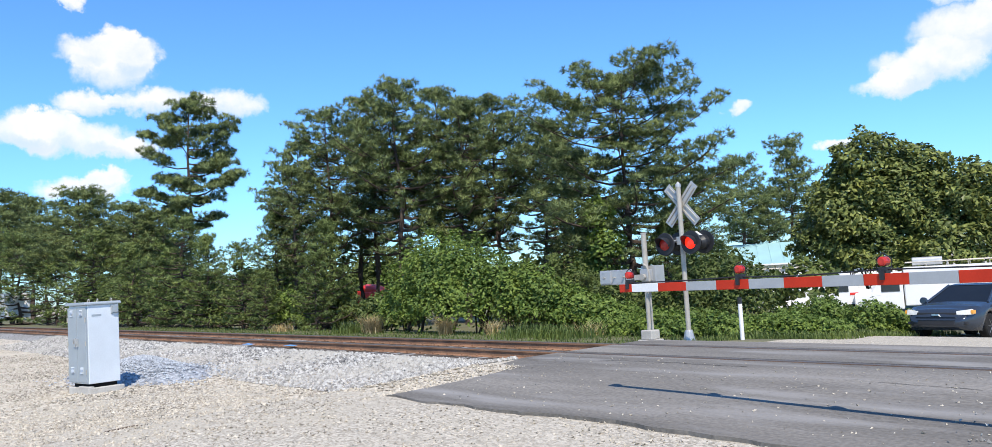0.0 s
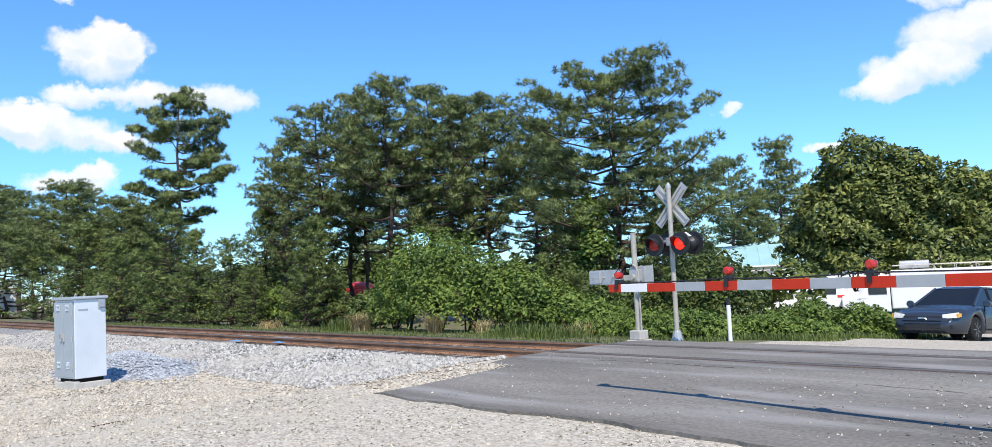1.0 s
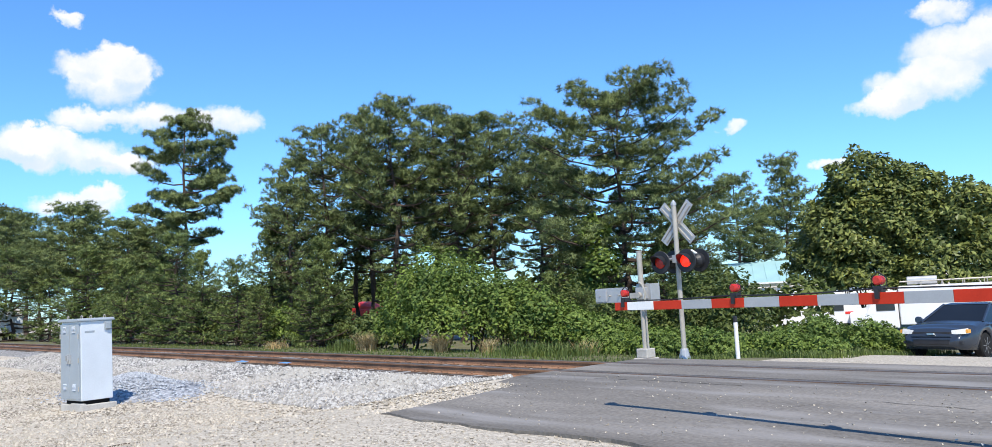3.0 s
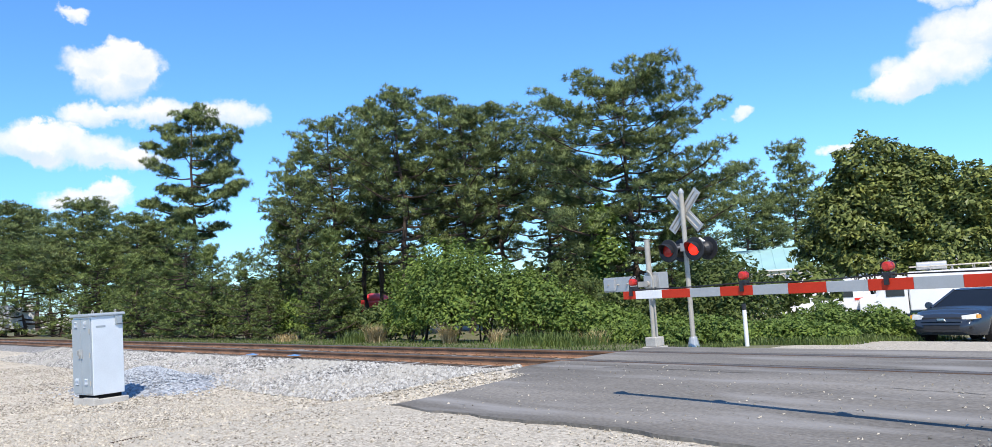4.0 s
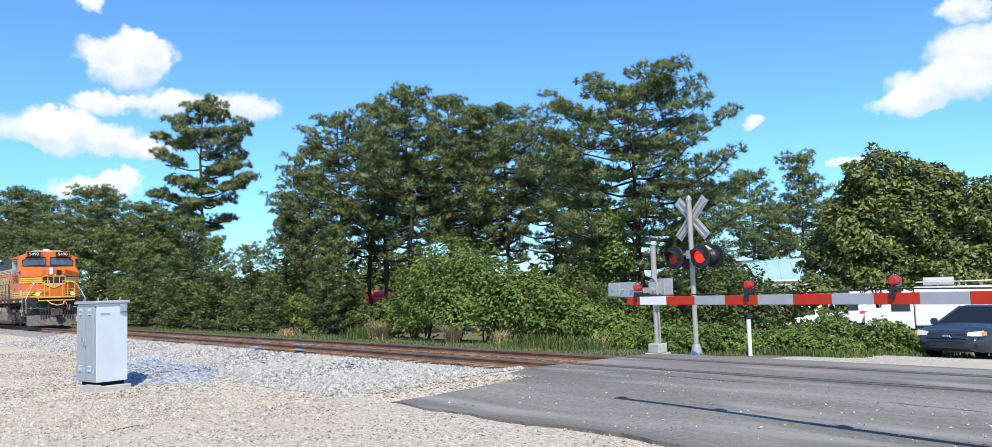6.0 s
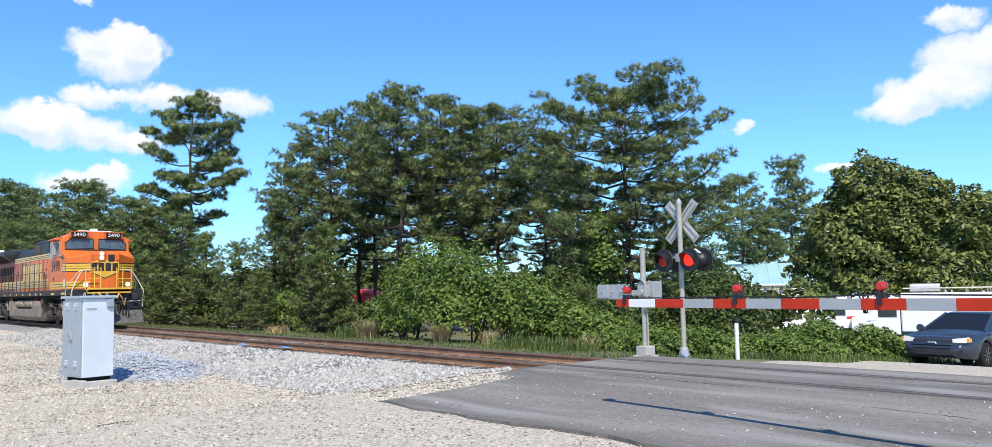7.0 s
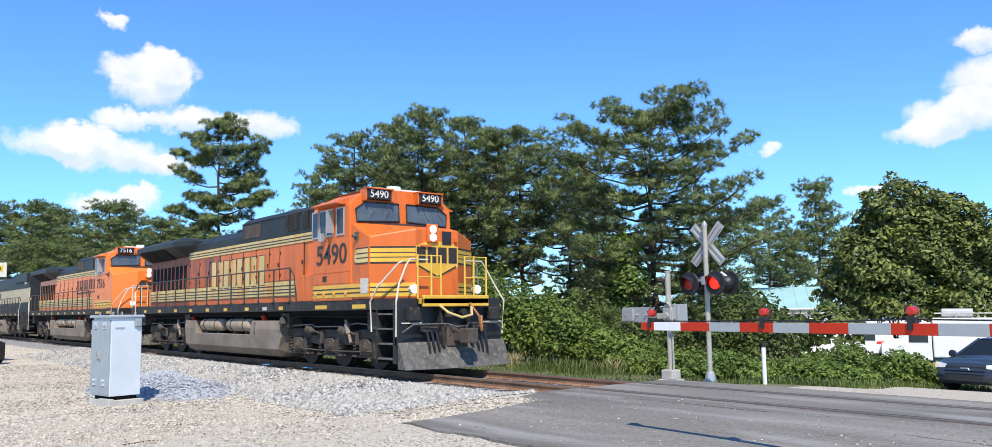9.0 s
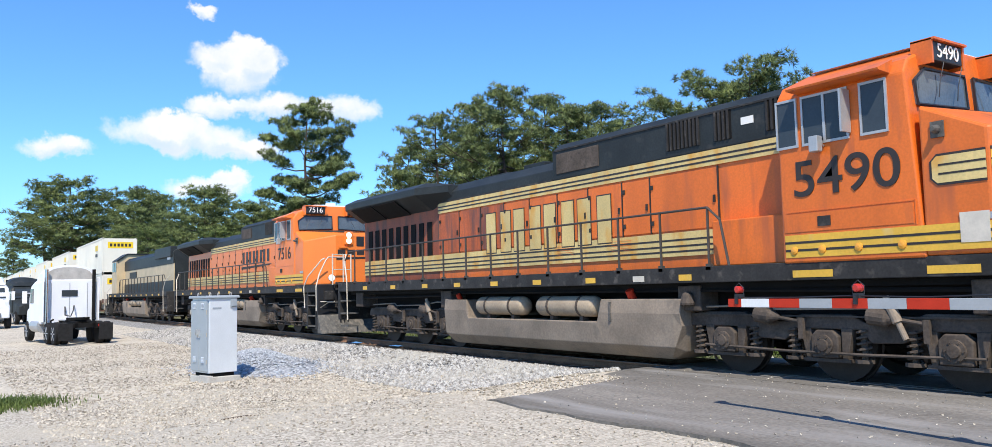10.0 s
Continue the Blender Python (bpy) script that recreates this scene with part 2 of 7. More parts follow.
M_MAGNOLIA = leaf_mat("magnolia_leaves", (0.036, 0.058, 0.016), (0.290, 0.325, 0.100), 0.2, 0.45, 0.25)
# darker greens than the vines: shade below the pines is in the colour
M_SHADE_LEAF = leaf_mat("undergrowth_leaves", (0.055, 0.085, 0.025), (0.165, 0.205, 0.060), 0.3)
M_GRASS = leaf_mat("green_grass", (0.06, 0.095, 0.022), (0.17, 0.22, 0.065), 0.3)
M_STRAW = leaf_mat("dry_straw", (0.33, 0.25, 0.13), (0.60, 0.48, 0.29), 0.3)
M_ORANGE = mat("orange_loco_paint", (0.70, 0.150, 0.016), 0.45, 0, 0.14, 0.9, 30, 0.06, dirt=0.53, dirt_col=(0.40, 0.098, 0.028), stretch=(1.6, 1.6, 0.3))
M_YELLOW = mat("yellow_loco_paint", (0.72, 0.42, 0.045), 0.45, 0, 0.12, 1.5, 30, 0.05, dirt=0.60, dirt_col=(0.62, 0.47, 0.20), stretch=(1, 1, 0.4))
M_CREAM_Y = mat("faded_yellow_paint", (0.66, 0.50, 0.20), 0.5, 0, 0.15, 1.5, 30, 0.05, dirt=0.50, dirt_col=(0.60, 0.30, 0.045), stretch=(1, 1, 0.4))
M_DKGREEN = mat("dark_green_black_paint", (0.028, 0.033, 0.034), 0.5, 0, 0.25, 1.5, 25, 0.08, dirt=0.62, dirt_col=(0.06, 0.058, 0.055), spec=0.2)
M_SILL = mat("dusty_dark_paint", (0.038, 0.036, 0.034), 0.6, 0, 0.3, 2.5, 30, 0.1, dirt=0.58, dirt_col=(0.12, 0.105, 0.09), spec=0.2)
M_UNDER = mat("brake_dust_steel", (0.105, 0.084, 0.068), 0.8, 0.1, 0.3, 3, 30, 0.3, dirt=0.55, dirt_col=(0.05, 0.045, 0.04), spec=0.2)
M_TANK = mat("dusty_grey_tank", (0.27, 0.215, 0.16), 0.75, 0, 0.22, 1.3, 25, 0.15, dirt=0.6, dirt_col=(0.15, 0.125, 0.10))
M_RESERVOIR = mat("dusty_tan_paint", (0.37, 0.29, 0.20), 0.65, 0, 0.2, 2.0, 25, 0.1, dirt=0.58, dirt_col=(0.22, 0.17, 0.12))
# near-black steel: the shade of undersides and recesses is put into the colour
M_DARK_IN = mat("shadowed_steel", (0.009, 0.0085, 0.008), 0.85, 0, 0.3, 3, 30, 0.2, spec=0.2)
M_WHEEL = mat("wheel_steel", (0.048, 0.040, 0.035), 0.6, 0.5, 0.2, 5, 40, 0.1)
M_RAILING = mat("railing_paint", (0.055, 0.048, 0.04), 0.55, 0, 0.2, 5, 40, 0.1)
M_RAIL_WHITE = mat("white_railing", (0.62, 0.56, 0.46), 0.5, 0, 0.1, 5, 40, 0.05)
M_RAIL_YEL = mat("yellow_railing", (0.72, 0.46, 0.06), 0.5, 0, 0.1, 5, 40, 0.05)
M_LAMP = mat("headlight_glass", (1.0, 0.95, 0.85), 0.1, 0, 0.02, 5, 40, 0, glow=0.8)
M_TEXT_DARK = mat("dark_lettering", (0.03, 0.022, 0.018), 0.5, 0, 0.15, 5, 40, 0.03)
M_TEXT_WHITE = mat("white_lettering", (0.80, 0.78, 0.72), 0.5, 0, 0.05, 5, 40, 0.0)
M_RUBBER = mat("rubber_flap", (0.10, 0.095, 0.085), 0.85, 0, 0.3, 4, 30, 0.2, dirt=0.50, dirt_col=(0.175, 0.155, 0.13))
M_CREAM = mat("cream_loco_paint", (0.52, 0.41, 0.25), 0.5, 0, 0.12, 1.5, 30, 0.05, dirt=0.6, dirt_col=(0.38, 0.30, 0.18))
M_BOX = mat("off_white_container_paint", (0.74, 0.71, 0.60), 0.5, 0, 0.06, 0.8, 30, 0.05, dirt=0.66, dirt_col=(0.60, 0.56, 0.46), stretch=(1, 1, 0.4), rand=0.1)
M_LOGO_Y = mat("yellow_panel", (0.80, 0.55, 0.02), 0.45, 0, 0.06, 2, 40, 0.02)
M_WELL = mat("brown_well_car_paint", (0.19, 0.10, 0.065), 0.7, 0, 0.25, 2, 30, 0.15)
M_CAR = mat("slate_blue_car_paint", (0.045, 0.058, 0.078), 0.2, 0.4, 0.05, 2, 90, 0.0, spec=0.7)
M_CAR_TRIM = mat("dark_plastic", (0.02, 0.02, 0.022), 0.6, 0, 0.1, 5, 50, 0.05)
M_HEADLAMP = mat("clear_headlamp", (0.72, 0.70, 0.62), 0.12, 0.1, 0.1, 12, 40, 0.0, spec=0.8)
M_AMBER = mat("amber_lens", (0.8, 0.35, 0.04), 0.2, 0, 0.05, 9, 40, 0)
M_TRUCK_W = mat("white_truck_paint", (0.80, 0.81, 0.82), 0.35, 0, 0.05, 1, 30, 0.02)
M_TRUCK_R = mat("red_truck_paint", (0.72, 0.045, 0.03), 0.35, 0, 0.08, 1, 30, 0.02)
M_ROOF = mat("pale_green_metal_roof", (0.36, 0.58, 0.58), 0.5, 0.1, 0.06, 0.5, 20, 0.05)
M_WALL = mat("pale_wall_panel", (0.72, 0.73, 0.72), 0.6, 0, 0.06, 0.5, 20, 0.05)
M_BLUE_MARK = mat("blue_paint_mark", (0.12, 0.32, 0.62), 0.7, 0, 0.2, 8, 50, 0.1)


# ---- builders ----
class Build:
    """Gathers faces for one mesh."""

    def __init__(self):
        self.v, self.f = [], []

    def add(self, verts, faces, m=None):
        n = len(self.v)
        self.v += [tuple(m @ Vector(p)) for p in verts] if m else [tuple(p) for p in verts]
        self.f += [tuple(i + n for i in face) for face in faces]
        return self

    def box(self, x0, x1, y0, y1, z0, z1, m=None):
        v = [(x, y, z) for x in (x0, x1) for y in (y0, y1) for z in (z0, z1)]
        return self.add(v, [(0, 1, 3, 2), (4, 6, 7, 5), (0, 4, 5, 1), (2, 3, 7, 6), (0, 2, 6, 4), (1, 5, 7, 3)], m)

    def prism(self, poly, axis, a, b, m=None):
        """A polygon pushed along an axis from a to b. The polygon is in the two other axes, in order."""
        def at(p, s):
            return {"x": (s, p[0], p[1]), "y": (p[0], s, p[1]), "z": (p[0], p[1], s)}[axis]
        n = len(poly)
        v = [at(p, a) for p in poly] + [at(p, b) for p in poly]
        f = [tuple(range(n))[::-1], tuple(range(n, 2 * n))] + [(i, (i + 1) % n, (i + 1) % n + n, i + n) for i in range(n)]
        return self.add(v, f, m)

    def cyl(self, p0, p1, r, n=12, r1=None, m=None):
        p0, p1 = Vector(p0), Vector(p1)
        q = (p1 - p0).to_track_quat("Z", "Y")
        r1 = r if r1 is None else r1
        ring = [(math.cos(2 * math.pi * i / n), math.sin(2 * math.pi * i / n)) for i in range(n)]
        v = [p0 + q @ Vector((c * r, s * r, 0)) for c, s in ring] + [p1 + q @ Vector((c * r1, s * r1, 0)) for c, s in ring]
        f = [tuple(range(n))[::-1], tuple(range(n, 2 * n))] + [(i, (i + 1) % n, (i + 1) % n + n, i + n) for i in range(n)]
        return self.add(v, f, m)

    def tube(self, pts, r, n=6, taper=1.0):
        pts = [Vector(p) for p in pts]
        v, f = [], []
        for k, p in enumerate(pts):
            d = (pts[min(k + 1, len(pts) - 1)] - pts[max(k - 1, 0)]).normalized()
            q = d.to_track_quat("Z", "Y")
            rr = r * (1 + (taper - 1) * k / max(len(pts) - 1, 1))
            v += [p + q @ Vector((math.cos(2 * math.pi * i / n) * rr, math.sin(2 * math.pi * i / n) * rr, 0)) for i in range(n)]
        for k in range(len(pts) - 1):
            f += [(k * n + i, k * n + (i + 1) % n, (k + 1) * n + (i + 1) % n, (k + 1) * n + i) for i in range(n)]
        f += [tuple(range(n))[::-1], tuple(range((len(pts) - 1) * n, len(pts) * n))]
        return self.add(v, f)

    def lathe(self, prof, centre, axis, n=20):
        """A profile of (along, radius) turned round an axis through centre."""
        c, q = Vector(centre), Vector(axis).to_track_quat("Z", "Y")
        v = [c + q @ Vector((r * math.cos(2 * math.pi * i / n), r * math.sin(2 * math.pi * i / n), a)) for a, r in prof for i in range(n)]
        f = [(k * n + i, k * n + (i + 1) % n, (k + 1) * n + (i + 1) % n, (k + 1) * n + i) for k in range(len(prof) - 1) for i in range(n)]
        f += [tuple(range(n))[::-1], tuple(range((len(prof) - 1) * n, len(prof) * n))]
        return self.add(v, f)

    def mesh(self, name, material, smooth=False):
        me = bpy.data.meshes.new(name)
        me.from_pydata(self.v, [], self.f)
        bm = bmesh.new()
        bm.from_mesh(me)
        bmesh.ops.recalc_face_normals(bm, faces=bm.faces)
        bm.to_mesh(me)
        bm.free()
        me.materials.append(material)
        if smooth:
            me.polygons.foreach_set("use_smooth", [True] * len(me.polygons))
        return me


def part(name, b, material, parent=None, label="", bevel=0.0, smooth=False):
    """One mesh object, under a thing or a part."""
    ob = new(name, b.mesh(name, material, smooth))
    ob.parent = parent
    if bevel:
        mod = ob.modifiers.new("bevel", "BEVEL")
        mod.width, mod.segments, mod.limit_method, mod.angle_limit = bevel, 2, "ANGLE", radians(35)
    if label:
        ob["label"] = label
    return ob


def thing(name, label, category, group="", m=None, kind=""):
    ob = tagged(new(name), label, category, group, kind)
    if m is not None:
        ob.matrix_basis = m
    return ob


def setting(name, b, material, label, bevel=0.0, smooth=False):
    ob = part(name, b, material, None, label, bevel, smooth)
    if sum(p.normal.z * p.area for p in ob.data.polygons) < 0 and name.startswith(("ground", "verge", "ballast")):
        ob.data.flip_normals()
    return tagged(ob, kind="structure")


def raw(name, verts, faces, material, parent=None, smooth=False):
    """A large mesh straight from arrays."""
    me = bpy.data.meshes.new(name)
    me.from_pydata(np.asarray(verts).tolist(), [], np.asarray(faces).tolist())
    me.materials.append(material)
    if smooth:
        me.polygons.foreach_set("use_smooth", [True] * len(me.polygons))
    ob = new(name, me)
    ob.parent = parent
    return ob


def lettering(name, text, size, material, m, parent, thick=0.006, wide=1.0, bold=0.0):
    """Words in the built-in font, as a mesh that stands in the local xz plane of m and reads from -y."""
    cu = bpy.data.curves.new(name, "FONT")
    cu.body, cu.size, cu.align_x, cu.align_y, cu.extrude, cu.offset = text, size, "CENTER", "CENTER", thick, bold
    tmp = new("draft", cu)
    me = bpy.data.meshes.new_from_object(tmp.evaluated_get(bpy.context.evaluated_depsgraph_get()))
    bpy.data.objects.remove(tmp)
    me.transform(m @ pose(0, 0, 0, 90) @ Matrix.Diagonal((wide, 1, 1, 1)))
    me.materials.clear()
    me.materials.append(material)
    ob = new(name, me)
    ob.parent = parent
    return ob


def ease(a, b, x):
    t = min(max((x - a) / (b - a), 0.0), 1.0)
    return t * t * (3 - 2 * t)


# ---- ground, road and track ----
CENTRE = 11.6
ROAD_L, ROAD_R = -10.85, -1.9


def line(y, *stops):
    for (y0, z0), (y1, z1) in zip(stops, stops[1:]):
        if y <= y1:
            return z0 + (z1 - z0) * ease(y0, y1, y) if y > y0 else z0
    return stops[-1][1]


def road_z(y):
    return line(y, (-30, -0.5), (0, -0.26), (6.4, -0.10), (9.6, -0.005), (12.9, -0.005), (16.2, -0.30), (20, -0.54), (24, -0.94), (30, -1.22), (45, -1.7))


def lot_z(x, y):
    side = line(y, (2, -0.50), (7.0, -0.44), (9.2, -0.32), (9.9, -0.30), (13.3, -0.30), (15.0, -0.42), (17, -0.5), (26, -1.0), (50, -1.7))
    return side + 0.05 * noise.noise(Vector((x * 0.35, y * 0.35, 3.0))) * ease(9.5, 7.0, y)


def ground_z(x, y):
    w = ease(-13.2, -10.9, x) * (1 - ease(-1.6, 1.5, x))
    return lot_z(x, y) * (1 - w) + (road_z(y) - 0.05) * w


def grid(xs, ys, height, lift=0.0):
    b = Build()
    v = [(x, y, height(x, y) + lift) for y in ys for x in xs]
    n = len(xs)
    b.add(v, [(j * n + i, j * n + i + 1, (j + 1) * n + i + 1, (j + 1) * n + i) for j in range(len(ys) - 1) for i in range(n - 1)])
    return b


def steps(*stops):
    """Numbers from stop to stop: (from, to, step) runs."""
    out = []
    for a, c, s in stops:
        k = max(1, round((c - a) / s))
        out += [a + (c - a) * i / k for i in range(k)]
    return out + [stops[-1][1]]


setting("ground", grid(steps((-1500, -200, 130), (-200, -45, 5), (-45, 4, 0.45), (4, 40, 4), (40, 1500, 130)),
                       steps((-1500, -60, 130), (-60, -4, 4), (-4, 20, 0.4), (20, 60, 2), (60, 1500, 120)), ground_z),
        M_LOT, "pale dusty gravel and dirt lot beside the railway", smooth=True)

verge = grid(steps((-260, -60, 8), (-60, -11.6, 0.7)), steps((14.3, 18, 0.5), (18, 60, 3)), ground_z, 0.02)
setting("verge", verge, M_SOIL, "grassy soil verge behind the railway track", smooth=True)
setting("verge_by_road", grid(steps((-11.6, -10.05, 0.3)), steps((15.6, 30, 0.8)), ground_z, 0.03), M_SOIL, "grassy soil verge beside the far road", smooth=True)


def ragged(x0, x1, y_near, y_far, height, lift, step=0.16, wob=0.22, thick=0.05, x_wob=0.05):
    """A layer of paving with crumbled ends and edges."""
    b = Build()
    xs = steps((x0, x1, step))
    ys = steps((y_near, y_far, 0.45))
    v, n = [], len(xs)
    for j, y in enumerate(ys):
        for i, x in enumerate(xs):
            yy, xx = y, x
            if j == 0:
                yy += wob * (noise.noise(Vector((x * 0.8, 1.7, 0))) + 0.5 * noise.noise(Vector((x * 3.1, 7.7, 0))))
            if i in (0, n - 1):
                xx += x_wob * noise.noise(Vector((y * 1.7, 2.2, x0)))
            v.append((xx, yy, height(xx, yy) + lift))
    f = [(j * n + i, j * n + i + 1, (j + 1) * n + i + 1, (j + 1) * n + i) for j in range(len(ys) - 1) for i in range(n - 1)]
    b.add(v, f)
    rim = [i for i in range(n)] + [j * n + n - 1 for j in range(1, len(ys))] + [(len(ys) - 1) * n + i for i in range(n - 2, -1, -1)] + [j * n for j in range(len(ys) - 2, 0, -1)]
    k = len(v)
    v2 = [(v[i][0], v[i][1], v[i][2] - thick) for i in rim]
    b.v += v2
    b.f += [(rim[i], k + i, k + (i + 1) % len(rim), rim[(i + 1) % len(rim)]) for i in range(len(rim))]
    return b


def road_h(x, y):
    skirt = ease(ROAD_L + 1.2, ROAD_L - 0.05, x) * 0.16
    crown = 0.03 * noise.noise(Vector((x * 0.25, y * 0.25, 9)))
    return road_z(y) - skirt * ease(9.9, 8.4, y) + crown * ease(9.6, 8.0, y)


RAILS_Y = (CENTRE - 0.7525, CENTRE + 0.7525)
road = [setting("road", ragged(ROAD_L, ROAD_R, 6.35, RAILS_Y[0] - 0.14, road_h, 0.0), M_ASPHALT, "grey asphalt road patch rising to the level crossing"),
        setting("road_middle", ragged(ROAD_L, ROAD_R, RAILS_Y[0] + 0.14, RAILS_Y[1] - 0.14, road_h, 0.0, wob=0.0), M_ASPHALT, "asphalt strip between the rails of the crossing"),
        setting("road_far", ragged(ROAD_L, ROAD_R, RAILS_Y[1] + 0.14, 15.4, road_h, 0.0, wob=0.0), M_ASPHALT, "asphalt strip behind the rails of the crossing")]
setting("old_road", ragged(-17.0, ROAD_R, -8.0, 6.6, lambda x, y: max(ground_z(x, y) + 0.012, road_z(y) - 0.035 - 0.5 * ease(-10.6, -14.0, x)), 0.0, 0.3, 0.5, 0.3, 0.5),
        M_OLD, "bleached worn old road surface strewn with grit")
setting("far_road", ragged(-10.0, -1.2, 15.3, 46.0, lambda x, y: road_z(y) - 0.012, 0.0, 0.5, 0.1), M_OLD, "pale worn road going on behind the crossing")
setting("side_road", ragged(-60.0, -10.0, 31.0, 38.0, lambda x, y: ground_z(x, y) + 0.04, 0.0, 1.0, 0.1), M_OLD, "pale paved yard behind the bushes")

# ballast
bed = Build()
xs = steps((-420, -60, 12), (-60, ROAD_L - 0.15, 0.5))
sect = [(8.3, -0.50), (9.3, -0.30), (9.95, -0.19), (10.4, -0.17), (12.8, -0.17), (13.3, -0.19), (14.4, -0.45), (15.2, -0.6)]
bv = []
for x in xs:
    for y, z in sect:
        w = 0.05 * noise.noise(Vector((x * 0.9, y * 0.9, 5)))
        bv.append((x, y + w, z + w * 0.7))
n = len(sect)
bed.add(bv, [(i * n + j, i * n + j + 1, (i + 1) * n + j + 1, (i + 1) * n + j) for i in range(len(xs) - 1) for j in range(n - 1)])
setting("ballast", bed, M_BALLAST, "grey crushed stone ballast under the track", smooth=True)
bed = Build()
xs = steps((ROAD_R + 0.1, 60, 3))
bv = [(x, y, z) for x in xs for y, z in sect]
bed.add(bv, [(i * n + j, i * n + j + 1, (i + 1) * n + j + 1, (i + 1) * n + j) for i in range(len(xs) - 1) for j in range(n - 1)])
setting("ballast_beyond_road", bed, M_BALLAST, "grey crushed stone ballast under the track", smooth=True)

# rails: foot, web and head
FOOT = [(-0.070, -0.172), (0.070, -0.172), (0.070, -0.160), (0.012, -0.135), (0.010, -0.052), (0.036, -0.040), (0.037, -0.012), (-0.037, -0.012), (-0.036, -0.040), (-0.010, -0.052), (-0.012, -0.135), (-0.070, -0.160)]
HEAD = [(-0.036, -0.0125), (0.036, -0.0125), (0.034, -0.003), (0.027, 0.0), (-0.027, 0.0), (-0.034, -0.003)]
for y in RAILS_Y:
    rail = setting("rail", Build().prism([(y + a, c) for a, c in FOOT], "x", -420, 60), M_RAIL, "rust-brown steel rail on wooden sleepers")
    part("rail_head", Build().prism([(y + a, c) for a, c in HEAD], "x", -420, 60), M_RAIL_TOP, rail, "polished running surface")
for y, s in ((RAILS_Y[0], 1), (RAILS_Y[1], -1)):
    for d in (-0.09, 0.09):
        setting("flangeway_filler", Build().box(ROAD_L + 0.1, ROAD_R - 0.1, y + d - 0.045, y + d + 0.045, -0.2, -0.045), M_TYRE, "black rubber strip beside the rail in the crossing")

# sleepers, plates and spikes
tie_mesh = Build().box(-0.115, 0.115, -1.3, 1.3, -0.33, -0.165).mesh("sleeper", M_TIE)
sleepers = thing("sleepers", "weathered brown wooden railway sleepers in ballast", "sleepers", kind="structure")
k, x = 0, ROAD_L - 0.35
rng = random.Random(3)
while x > -110:
    o = new("sleeper", tie_mesh)
    o.parent = sleepers
    o.matrix_basis = pose(x, CENTRE + rng.uniform(-0.05, 0.05), 0.008 + rng.uniform(-0.006, 0.006), 0, 0, rng.uniform(-1.2, 1.2))
    x -= 0.5
far_ties = Build()
while x > -400:
    far_ties.box(x - 0.115, x + 0.115, CENTRE - 1.3, CENTRE + 1.3, -0.33, -0.16)
    x -= 0.5
tagged(part("far_sleepers", far_ties, M_TIE, None, "weathered brown wooden railway sleepers far along the track"), category="sleepers", kind="stuff")
plates = Build()
x = ROAD_L - 0.35
while x > -60:
    for y in RAILS_Y:
        plates.box(x - 0.1, x + 0.1, y - 0.17, y + 0.17, -0.166, -0.148)
        for d in (-0.09, 0.09):
            plates.box(x - 0.07, x - 0.04, y + d - 0.015, y + d + 0.015, -0.15, -0.115)
    x -= 0.5
tagged(part("tie_plates", plates, M_RAIL, None, "rusty steel tie plates and spikes on the sleepers"), category="rail fastenings", kind="stuff")
marks = Build()
for x, y in ((-23.6, 10.45), (-21.2, 10.6), (-18.3, 11.2), (-16.6, 11.35), (-20.8, 11.1)):
    marks.add([(x - 0.25, y - 0.1, -0.1), (x + 0.3, y - 0.06, -0.1), (x + 0.22, y + 0.12, -0.1), (x - 0.2, y + 0.1, -0.1), (x, y, -0.07)], [(0, 1, 4), (1, 2, 4), (2, 3, 4), (3, 0, 4), (3, 2, 1, 0)])
tagged(part("paint_marks", marks, M_BLUE_MARK, None, "blue sprayed utility marks on the ballast"), category="paint marks", kind="stuff")


def crack(pts, w):
    """A narrow dark seam along a wandering line on the road."""
    b = Build()
    v = []
    for (x0, y0), (x1, y1) in zip(pts, pts[1:]):
        n = max(2, int(math.hypot(x1 - x0, y1 - y0) / 0.12))
        for k in range(n):
            x, y = x0 + (x1 - x0) * k / n, y0 + (y1 - y0) * k / n
            d = 0.10 * noise.noise(Vector((x * 2.1, y * 2.1, 4)))
            ww = w * (0.5 + abs(noise.noise(Vector((x * 5, y * 5, 8)))))
            v += [(x + d, y - ww + d, road_h(x + d, y + d) + 0.004), (x + d, y + ww + d, road_h(x + d, y + d) + 0.004)]
    b.add(v, [(i, i + 2, i + 3, i + 1) for i in range(0, len(v) - 2, 2)])
    return b


for pts, w in (([(-9.2, 10.0), (-7.6, 10.15), (-6.4, 10.05)], 0.012), ([(-4.4, 9.3), (-3.1, 9.2)], 0.010), ([(-8.8, 6.7), (-8.1, 8.3)], 0.010), ([(-5.5, 6.6), (-5.2, 8.0), (-4.6, 9.6)], 0.009)):
    tagged(part("road_crack", crack(pts, w), M_TAR, None, "dark ragged crack in the asphalt"), category="road crack", kind="structure")


